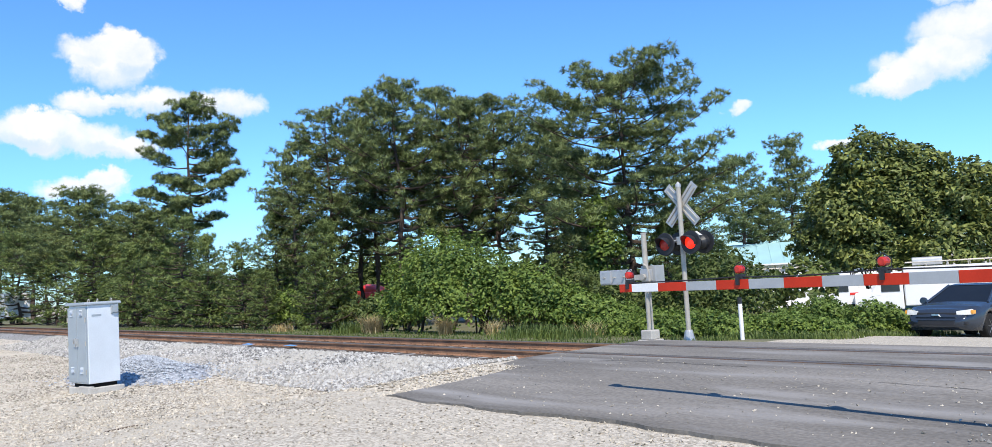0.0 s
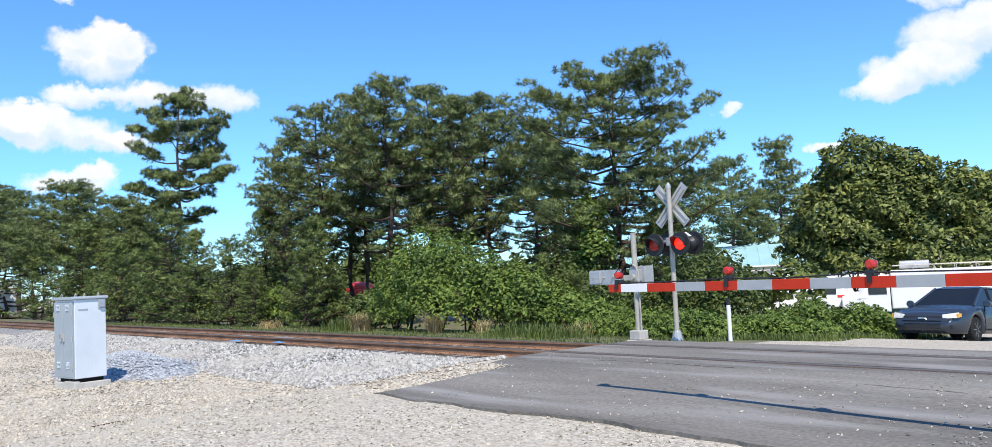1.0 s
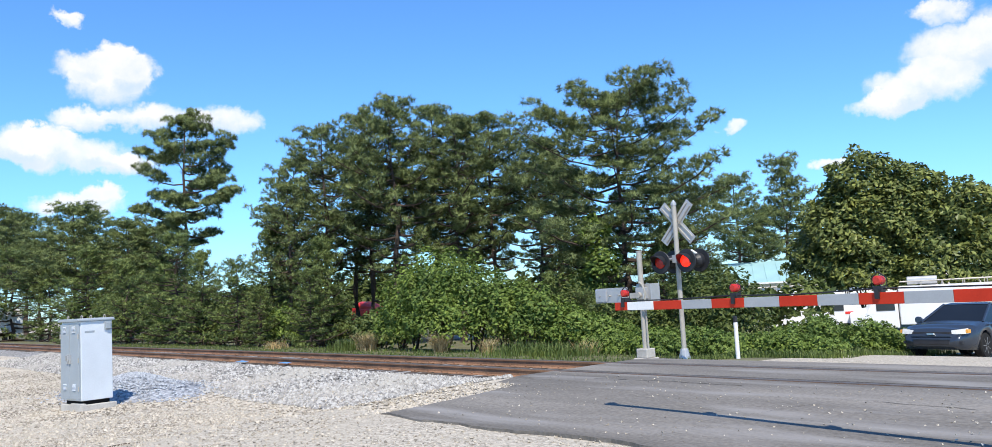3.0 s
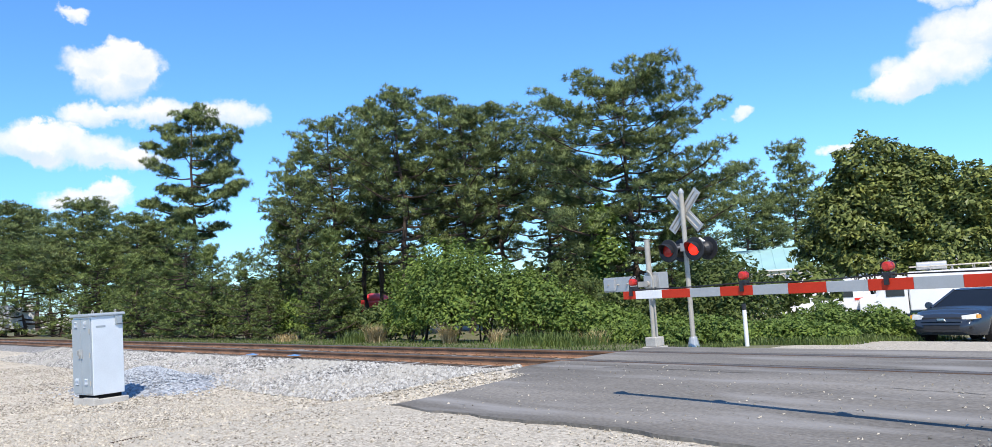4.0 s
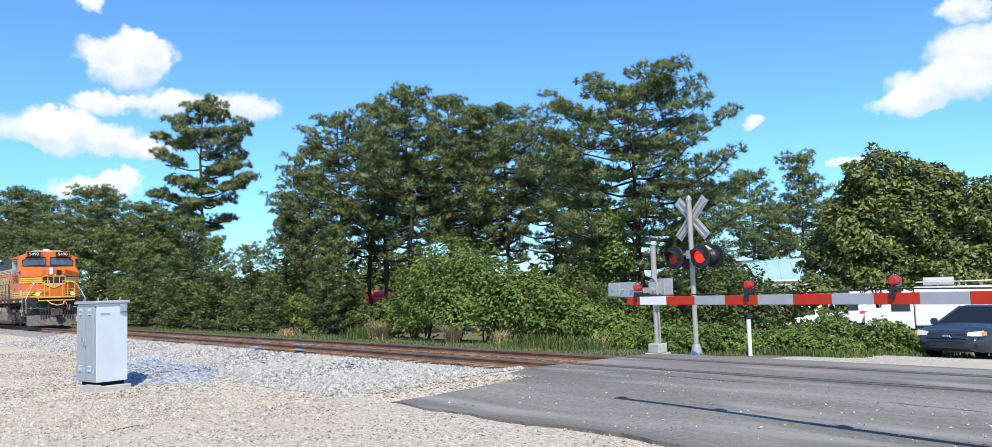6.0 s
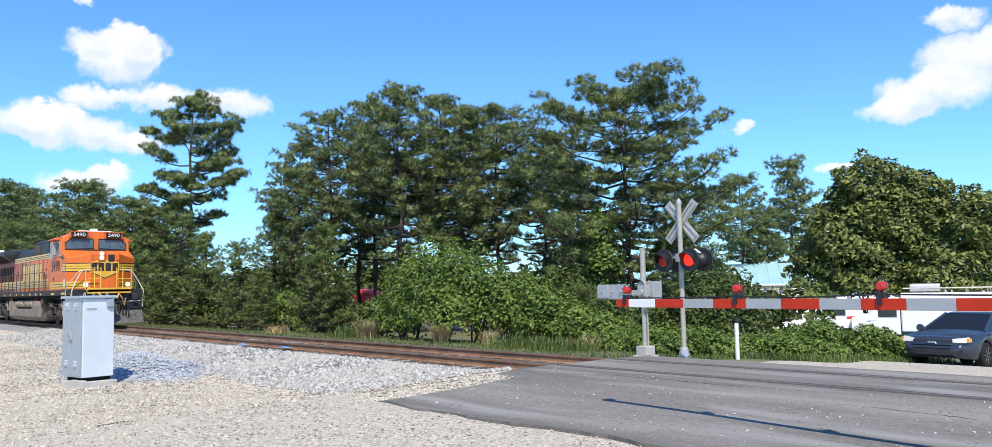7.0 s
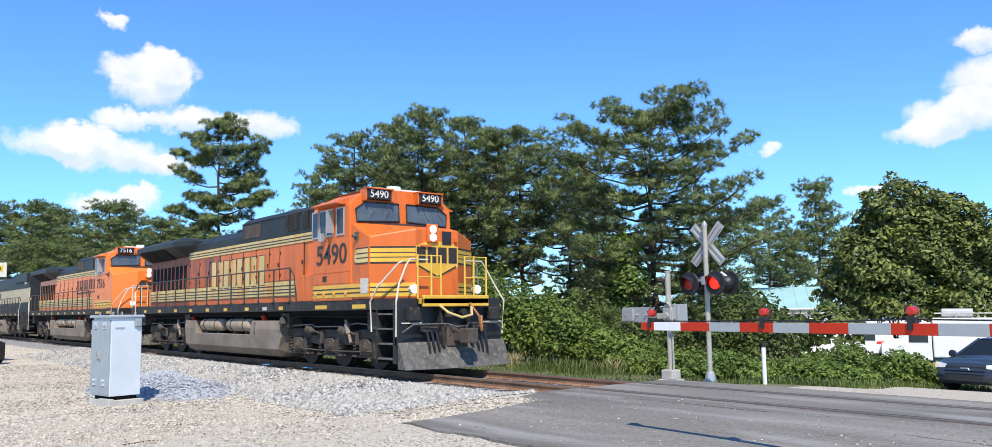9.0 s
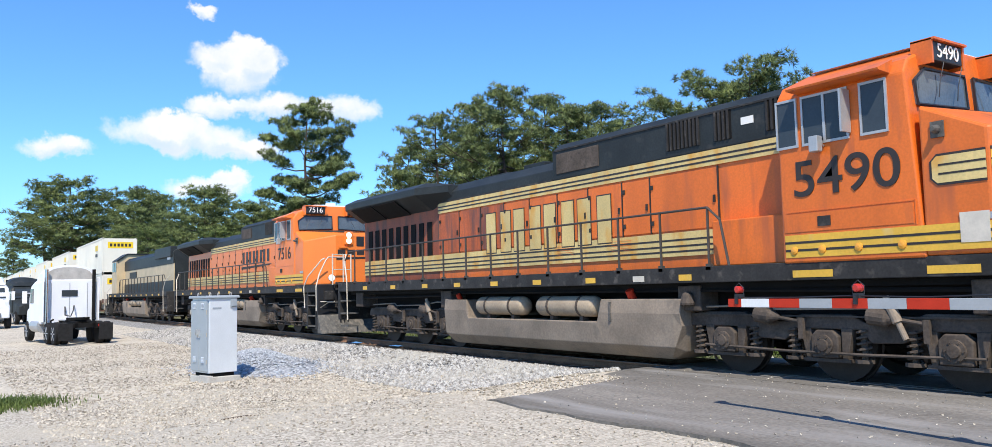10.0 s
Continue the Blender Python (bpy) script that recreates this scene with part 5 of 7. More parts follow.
BIG = [(-23.8, 28.4, 10, 11.5, 1.13)]
MID_A = [(-40.0, 22.7, 40, 12.2, 0.95), (-36.3, 24.8, 100, 13.3, 1.00), (-34.7, 30.2, 200, 12.8, 1.00), (-35.0, 35.7, 77, 11.6, 1.00)]
MID_B = [(-38.3, 29.0, 20, 13.8, 1.05), (-40.1, 33.1, 250, 13.7, 1.10), (-44.3, 27.2, 310, 12.8, 1.00), (-44.3, 23.1, 30, 11.1, 0.90), (-28.1, 38.9, 330, 8.5, 1.20), (-35.1, 28.1, 60, 12.5, 1.10), (-39.6, 25.3, 170, 13.2, 1.05), (-32.2, 31.4, 290, 10.8, 1.05), (-40.0, 20.5, 210, 8.7, 1.00)]
LONE = [(-67.4, 25.3, 0, 18.8, 1.00)]
YOUNG_A = [(-42.0, 20.4, 0, 6.6, 1.00), (-47.9, 18.9, 60, 5.5, 1.10), (-60.9, 18.6, 140, 5.9, 1.10), (-90.2, 20.4, 222, 7.4, 1.10), (-36.7, 20.5, 300, 5.4, 1.00), (-59.2, 20.4, 20, 5.2, 1.00), (-23.4, 23.2, 80, 3.1, 0.90), (-21.9, 28.5, 11, 4.4, 1.00)]
YOUNG_B = [(-42.4, 18.6, 15, 4.6, 1.10), (-53.6, 19.5, 95, 7.1, 1.20), (-73.7, 19.5, 170, 7.7, 1.20), (-101.2, 19.2, 280, 9.8, 1.20), (-36.1, 19.5, 200, 3.8, 1.00), (-49.2, 19.8, 240, 3.4, 1.20), (-70.6, 20.1, 70, 3.9, 1.30), (-21.9, 23.4, 190, 2.3, 1.10), (-39.7, 18.6, 120, 3.0, 1.10), (-22.5, 33.1, 44, 3.7, 1.10)]
FAR = [(-111.0, 20.4, 0, 15.5, 1.30), (-79.5, 20.0, 70, 12.2, 1.30), (-92.7, 20.1, 140, 11.1, 1.30), (-76.4, 23.6, 200, 10.8, 1.40), (-73.8, 25.2, 250, 10.1, 1.40), (-41.8, 65.8, 40, 12.8, 1.00), (-41.2, 73.2, 110, 15.0, 1.00), (-41.0, 68.7, 300, 9.6, 1.20), (-199.4, 17.0, 0, 26.6, 1.35), (-188.9, 20.7, 90, 26.8, 1.35), (-198.0, 27.9, 30, 25.5, 1.35), (-187.2, 32.4, 50, 25.3, 1.35), (-176.4, 35.9, 10, 23.1, 1.35), (-299.5, 17.0, 9, 19.6, 1.35), (-116.0, 30.6, 0, 17.1, 1.35), (-105.1, 32.4, 60, 14.4, 1.35), (-94.9, 31.5, 20, 12.2, 1.35)]
woods()


def shrubs():
    def shrub(name, label, category, seed, x, y, blobs, leaves, size, material, stems=6, group="", z=None):
        ob = bush(name, label, category, seed, blobs, leaves, size, material, stems, group)
        ob.matrix_basis = pose(x, y, ground_z(x, y) if z is None else z)
        return ob
    # the great vine-covered thicket
    shrub("thicket", "tall bright green thicket overgrown with vines", "thicket", 5, -25.2, 19.1, [(-1.9, 0.2, 1.5, 1.5, 1.3, 1.9), (-0.4, 0.3, 1.8, 1.5, 1.4, 2.05), (1.1, 0.4, 1.6, 1.5, 1.4, 1.9), (2.5, 0.8, 1.1, 1.3, 1.2, 1.6), (-2.9, 0.0, 0.8, 1.0, 1.0, 1.2), (0.4, -0.7, 0.8, 2.2, 0.8, 1.2)], 19000, 0.08, M_LEAF, 9)
    shrub("thicket", "vine-hung thicket with dry twigs at its edge", "thicket", 6, -20.3, 20.4, [(-1.2, 0, 0.9, 1.2, 1.1, 1.5), (0.2, 0.4, 0.6, 1.3, 1.0, 1.0), (1.6, 0.6, 0.35, 1.2, 1.0, 0.8)], 8500, 0.08, M_LEAF, 6)
    shrub("vine_column", "green vines climbing a pine trunk", "vine", 7, -23.7, 26.4, [(0, 0, 1.5, 1.0, 0.9, 1.4), (0.3, 0, 3.2, 0.9, 0.8, 1.2), (-0.1, 0, 4.6, 0.8, 0.7, 1.0), (-1.2, 0.2, 2.0, 0.8, 0.8, 1.2)], 5000, 0.11, M_LEAF, 3)
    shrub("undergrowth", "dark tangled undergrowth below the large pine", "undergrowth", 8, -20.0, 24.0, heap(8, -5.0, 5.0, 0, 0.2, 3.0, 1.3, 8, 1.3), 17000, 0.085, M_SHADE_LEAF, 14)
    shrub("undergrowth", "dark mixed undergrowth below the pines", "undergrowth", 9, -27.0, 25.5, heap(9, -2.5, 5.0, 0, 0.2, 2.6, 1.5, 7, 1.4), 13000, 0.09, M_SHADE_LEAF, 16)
    shrub("undergrowth", "bushes in shade-dark leaf colour between the trunks", "undergrowth", 10, -30.0, 33.5, heap(10, -9.0, 12.0, 0, 0.2, 3.4, 1.8, 12, 1.7), 8000, 0.20, M_SHADE_LEAF, 12)
    for k, (x, y, h, w, s) in enumerate(((-38.5, 21.5, 2.6, 1.6, 12), (-40.0, 20.5, 2.2, 1.8, 14), (-48.0, 20.0, 3.0, 2.2, 15), (-56.0, 21.0, 3.4, 2.4, 16), (-66.0, 20.0, 3.6, 2.8, 17), (-78.0, 21.0, 4.0, 3.2, 18), (-32.3, 21.0, 1.7, 1.5, 20))):
        shrub("sapling_clump", "light green clump of leafy saplings by the track", "shrub", s, x, y, [(0, 0, h * 0.4, w, w * 0.8, h * 0.62), (w * 0.8, 0.2, h * 0.25, w * 0.7, w * 0.6, h * 0.45), (-w * 0.8, 0.3, h * 0.3, w * 0.8, w * 0.6, h * 0.5)], 4200, 0.11 + 0.002 * k, M_LEAF if k % 2 else M_SHADE_LEAF, 5, "saplings")
    # kudzu bank by the far road
    shrub("vine_bank", "low bank of broad-leaved green vines beside the road", "vines", 25, -12.4, 20.2, heap(25, -3.6, 1.6, 0, 0.0, 1.0, 0.9, 11, 0.75), 17000, 0.062, M_LEAF, 6)
    shrub("vine_bank", "low bank of broad-leaved green vines beside the road", "vines", 26, -11.0, 24.6, heap(26, -3.4, 0.2, 0, 0.0, 1.15, 1.0, 8, 0.85), 15000, 0.064, M_LEAF, 6)
    shrub("vine_bank", "low bank of broad-leaved green vines behind the track", "vines", 27, -16.8, 20.6, heap(27, -2.0, 2.4, 0, -0.05, 1.0, 0.9, 6, 0.9), 9500, 0.062, M_LEAF, 5)
    shrub("vine_bank", "bank of green vines hiding the parked trucks", "vines", 28, -13.6, 28.0, heap(28, -4.6, 2.0, 0, -0.1, 0.95, 1.0, 8, 1.0), 11000, 0.07, M_LEAF, 6)
    # banks behind the tree line, with the deep shade put into their leaf colour
    for k, (x, y, z, w) in enumerate(((-46.0, 40.0, 5.0, 11), (-33.0, 39.0, 3.2, 8), (-59.0, 38.5, 6.2, 5), (-68.0, 33.0, 6.5, 13), (-95.0, 30.0, 8.0, 16))):
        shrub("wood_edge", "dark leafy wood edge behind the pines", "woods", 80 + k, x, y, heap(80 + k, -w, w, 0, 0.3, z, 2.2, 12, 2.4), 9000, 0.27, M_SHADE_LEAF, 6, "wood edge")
    # magnolia
    mag = [(0, 0, 3.6, 3.3, 3.0, 3.0), (2.0, 0.3, 4.6, 2.6, 2.4, 2.5), (0.6, 0, 6.9, 2.0, 1.9, 2.0), (3.9, 0.8, 3.4, 2.6, 2.4, 2.5), (-2.1, 0, 2.6, 2.0, 2.2, 2.3), (-1.0, 0.2, 5.2, 1.8, 1.8, 1.8), (2.9, 0.5, 6.4, 1.6, 1.6, 1.5), (5.6, 1.0, 4.6, 2.2, 2.2, 2.1), (7.4, 1.2, 3.2, 2.4, 2.4, 2.6), (0.5, -0.6, 1.6, 3.2, 2.4, 1.8), (5.0, -0.3, 1.6, 3.2, 2.4, 1.8)]
    shrub("magnolia_tree", "broad glossy-leaved magnolia tree with dense dark crown", "tree", 33, -21.4, 45.6, mag, 44000, 0.16, M_MAGNOLIA, 9, z=-0.6)


shrubs()


def grass(name, label, seed, count, place, height, material, width=0.012, bend=0.35):
    r = np.random.default_rng(seed)
    p = np.array([place(r) for _ in range(count)])
    a = r.uniform(0, 6.283, count)
    h = height * r.uniform(0.45, 1.2, count)
    d = np.stack([np.cos(a), np.sin(a), np.zeros(count)], 1)
    s = np.stack([-np.sin(a), np.cos(a), np.zeros(count)], 1) * width
    z = np.array([0, 0, 1.0])
    mid = p + d * (h * bend * 0.3)[:, None] + z * (h * 0.6)[:, None]
    tip = p + d * (h * bend)[:, None] + z * h[:, None]
    v = np.stack([p - s, p + s, mid + s * 0.7, mid - s * 0.7, tip], 1).reshape(-1, 3)
    f = [q for k in range(count) for q in ((5 * k, 5 * k + 1, 5 * k + 2, 5 * k + 3), (5 * k + 3, 5 * k + 2, 5 * k + 4))]
    me = bpy.data.meshes.new(name)
    me.from_pydata(v.tolist(), [], f)
    me.materials.append(material)
    return tagged(new(name, me), label, "grass", "", "stuff")


def verge_spot(r):
    x, y = -11.0 - 48 * r.random() ** 1.3, 15.2 + 3.8 * r.random()
    return x, y, ground_z(x, y) - 0.01


def road_verge_spot(r):
    x, y = -12.5 + 3.0 * r.random(), 18.0 + 8.0 * r.random()
    return x, y, ground_z(x, y)


grass("verge_grass", "patchy green grass along the track", 3, 12000, verge_spot, 0.14, M_GRASS)
grass("road_verge_grass", "green and yellow grass at the road edge", 4, 6000, road_verge_spot, 0.22, M_GRASS)


def clump(x, y, spread):
    return lambda r: (x + r.normal(0, spread), y + r.normal(0, spread), ground_z(x, y))


for k, (x, y, h, n, sp) in enumerate(((-28.6, 17.9, 0.72, 420, 0.15), (-23.6, 17.8, 0.70, 340, 0.11), (-21.6, 18.3, 0.5, 120, 0.14), (-36.0, 17.6, 0.4, 150, 0.25), (-17.5, 18.6, 0.45, 120, 0.2))):
    grass("dry_grass_clump", "tuft of tall straw-coloured dry grass", 40 + k, n, clump(x, y, sp), h, M_STRAW, 0.012, 0.9)
for k, (x, y, h, n, sp) in enumerate(((-30.0, 17.7, 0.5, 450, 0.35), (-19.5, 18.0, 0.42, 500, 0.5), (-17.6, 17.8, 0.40, 500, 0.5))):
    grass("weed_clump", "clump of tall fresh green weeds", 60 + k, n, clump(x, y, sp), h, M_GRASS, 0.016, 0.35)
grass("lot_grass", "low green grass patch on the gravel lot", 70, 2500, lambda r: (-17.6 + r.normal(0, 0.5), 0.9 + r.normal(0, 0.45), ground_z(-17.6, 0.9) + 0.02), 0.10, M_GRASS, 0.01, 0.6)


# ---- train ----
# A locomotive stands on the rails with its front coupler at x = 0 and its body towards -x.
AXLES = (-2.75, -4.55, -6.4, -15.3, -17.1, -18.95)
NEAR = -1.55


def wheelset_mesh():
    b = Build()
    for s in (-1, 1):
        b.lathe([(-0.07, 0.40), (-0.065, 0.53), (0.045, 0.53), (0.06, 0.555), (0.075, 0.555), (0.075, 0.40), (0.03, 0.36), (0.03, 0.16), (0.075, 0.14), (0.075, 0.09), (-0.1, 0.09), (-0.1, 0.15), (-0.03, 0.18), (-0.03, 0.36)] if s < 0 else [(0.07, 0.40), (0.065, 0.53), (-0.045, 0.53), (-0.06, 0.555), (-0.075, 0.555), (-0.075, 0.40), (-0.03, 0.36), (-0.03, 0.16), (-0.075, 0.14), (-0.075, 0.09), (0.1, 0.09), (0.1, 0.15), (0.03, 0.18), (0.03, 0.36)], (0, s * 0.76, 0), (0, 1, 0), 26)
        for k in range(6):
            a = k * math.pi / 3
            b.cyl((0.26 * math.cos(a), s * 0.78, 0.26 * math.sin(a)), (0.26 * math.cos(a), s * 0.80, 0.26 * math.sin(a)), 0.035, 6)
    b.cyl((0, -1.0, 0), (0, 1.0, 0), 0.09, 10)
    return b.mesh("wheelset", M_WHEEL)


WHEELSET = wheelset_mesh()


def bogie(loco, c):
    """A three-axle truck round x = c."""
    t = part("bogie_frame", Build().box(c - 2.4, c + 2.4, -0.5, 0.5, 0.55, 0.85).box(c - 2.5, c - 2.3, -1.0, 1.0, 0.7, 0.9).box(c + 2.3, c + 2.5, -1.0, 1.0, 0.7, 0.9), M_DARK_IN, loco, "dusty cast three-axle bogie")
    axles = (c - 1.82, c, c + 1.83)
    for s in (-1, 1):
        def flat(b, poly, a0, a1):
            return b.prism(poly, "y", min(s * a0, s * a1), max(s * a0, s * a1))
        # cast frame: a deep top beam that dips between the axles, with a jaw on each side of every axle box
        top = [(c - 2.72, 0.74), (c - 2.66, 0.92), (c - 2.3, 0.99), (c - 1.45, 0.99), (c - 1.2, 0.88), (c - 0.6, 0.86), (c - 0.4, 0.97), (c + 0.4, 0.97), (c + 0.6, 0.86), (c + 1.2, 0.88), (c + 1.45, 0.99), (c + 2.3, 0.99), (c + 2.66, 0.92), (c + 2.72, 0.74),
               (c + 2.3, 0.76), (c + 1.35, 0.76), (c + 1.15, 0.60), (c + 0.7, 0.58), (c + 0.5, 0.76), (c - 0.5, 0.76), (c - 0.7, 0.58), (c - 1.15, 0.60), (c - 1.35, 0.76), (c - 2.3, 0.76)]
        part("side_frame", flat(Build(), top, 1.04, 1.18), M_UNDER, t, "dusty cast side frame", 0.02)
        rib = [(c - 2.5, 0.93), (c + 2.5, 0.93), (c + 2.5, 0.955), (c - 2.5, 0.955)]
        part("frame_flange", flat(Build(), rib, 1.17, 1.22), M_UNDER, t)
        for x in axles:
            for d in (-1, 1):
                part("jaw", flat(Build(), [(x + d * 0.24, 0.78), (x + d * 0.42, 0.78), (x + d * 0.33, 0.34), (x + d * 0.24, 0.34)], 1.05, 1.19), M_UNDER, t, "", 0.012)
            part("journal_box", flat(Build(), [(x - 0.21, 0.36), (x + 0.21, 0.36), (x + 0.22, 0.66), (x + 0.13, 0.75), (x - 0.13, 0.75), (x - 0.22, 0.66)], 1.06, 1.24), M_UNDER, t, "", 0.02)
            cap = part("journal_cap", Build().lathe([(0, 0.145), (0.03 * s, 0.14), (0.035 * s, 0.09), (0.06 * s, 0.08), (0.065 * s, 0.03)], (x, s * 1.24, 0.54), (0, 1, 0), 16), M_UNDER, t)
            bolts = Build()
            for k in range(6):
                a = k * math.pi / 3
                bolts.cyl((x + 0.115 * math.cos(a), s * 1.265, 0.54 + 0.115 * math.sin(a)), (x + 0.115 * math.cos(a), s * 1.285, 0.54 + 0.115 * math.sin(a)), 0.016, 6)
            part("cap_bolts", bolts, M_UNDER, cap)
            part("tie_strap", flat(Build(), [(x - 0.38, 0.30), (x + 0.38, 0.30), (x + 0.38, 0.35), (x - 0.38, 0.35)], 1.08, 1.20), M_UNDER, t)
            for d in (-0.56, 0.56):
                coil = [(x + d + 0.085 * math.cos(k * 0.9), s * 1.14 + 0.085 * math.sin(k * 0.9), 0.36 + 0.0115 * k) for k in range(36)]
                part("coil_spring", Build().tube(coil, 0.02, 5), M_UNDER, t, "rusty coil spring")
                part("spring_seat", Build().cyl((x + d, s * 1.14, 0.31), (x + d, s * 1.14, 0.36), 0.13, 10).cyl((x + d, s * 1.14, 0.36), (x + d, s * 1.14, 0.78), 0.045, 8), M_UNDER, t)
            part("brake_shoe", flat(Build(), [(x - 0.66, 0.30), (x - 0.58, 0.28), (x - 0.53, 0.52), (x - 0.56, 0.74), (x - 0.64, 0.74)], 0.72, 0.86), M_UNDER, t)
            part("brake_hanger", Build().tube([(x - 0.62, s * 0.94, 0.86), (x - 0.66, s * 0.94, 0.55), (x - 0.6, s * 0.94, 0.36)], 0.03, 6), M_UNDER, t)
        for d in (-0.95, 0.9):
            part("brake_cylinder", Build().lathe([(-0.17, 0.07), (-0.15, 0.125), (0.10, 0.125), (0.13, 0.09), (0.22, 0.05), (0.26, 0.03)], (c + d, s * 1.28, 0.95), (1, 0, -0.12), 14).box(c + d - 0.1, c + d + 0.06, s * 1.2 - 0.04, s * 1.2 + 0.04, 0.85, 1.05), M_UNDER, t)
            part("slack_adjuster", Build().cyl((c + d + 0.22, s * 1.28, 0.92), (c + d + 0.62, s * 1.28, 0.86), 0.028, 8).box(c + d + 0.58, c + d + 0.66, s * 1.28 - 0.03, s * 1.28 + 0.03, 0.62, 0.92), M_UNDER, t)
        part("damper", Build().cyl((c + 1.0, s * 1.3, 1.22), (c + 1.25, s * 1.3, 0.66), 0.04, 10).cyl((c + 1.04, s * 1.3, 1.13), (c + 1.15, s * 1.3, 0.88), 0.068, 12), M_TANK, t, "tan shock absorber")
        part("brake_rod", Build().tube([(c - 2.2, s * 1.24, 0.46), (c - 0.6, s * 1.24, 0.43), (c + 0.6, s * 1.24, 0.43), (c + 2.2, s * 1.24, 0.46)], 0.022, 6), M_UNDER, t)
        part("brake_pipe", Build().tube([(c - 2.4, s * 1.2, 1.06), (c - 1.0, s * 1.2, 1.10), (c - 0.8, s * 1.25, 1.04), (c + 0.7, s * 1.25, 1.06), (c + 1.4, s * 1.2, 1.14), (c + 2.4, s * 1.2, 1.08)], 0.018, 5), M_TANK, t)
        part("sand_pipe", Build().tube([(c + 2.35, s * 1.1, 1.3), (c + 2.5, s * 1.05, 0.8), (c + 2.3, s * 0.85, 0.15)], 0.022, 6), M_UNDER, t)
        part("sand_pipe", Build().tube([(c - 2.35, s * 1.1, 1.3), (c - 2.5, s * 1.05, 0.8), (c - 2.3, s * 0.85, 0.15)], 0.022, 6), M_UNDER, t)
    return t


def slab_letters(loco, x0, x1, z0, z1, y, face, edge):
    """Four plain slabs in place of the painted road mark."""
    w = (x1 - x0) / 4
    for k in range(4):
        a, b = x0 + k * w + 0.07, x0 + (k + 1) * w - 0.07
        m = (a + b) / 2
        rim, fill = Build(), Build()
        for p, q in ((a, m - 0.11), (m + 0.11, b)):
            rim.box(p - 0.025, q + 0.025, y - 0.006, y, z0 - 0.025, z1 + 0.025)
            fill.box(p, q, y - 0.010, y - 0.005, z0, z1)
        part("road_mark_edge", rim, edge, loco)
        part("road_mark", fill, face, loco, "plain painted bars of the road mark")


def stripe_band(loco, x0, x1, y, z0, z1, yellow, lines=(0.3, 0.62)):
    part("stripe", Build().box(x0, x1, y - 0.008, y, z0, z1), yellow, loco, "painted stripe")
    for q in lines:
        z = z0 + (z1 - z0) * q
        part("pinstripe", Build().box(x0, x1, y - 0.012, y - 0.007, z - 0.016, z + 0.016), M_TEXT_DARK, loco)


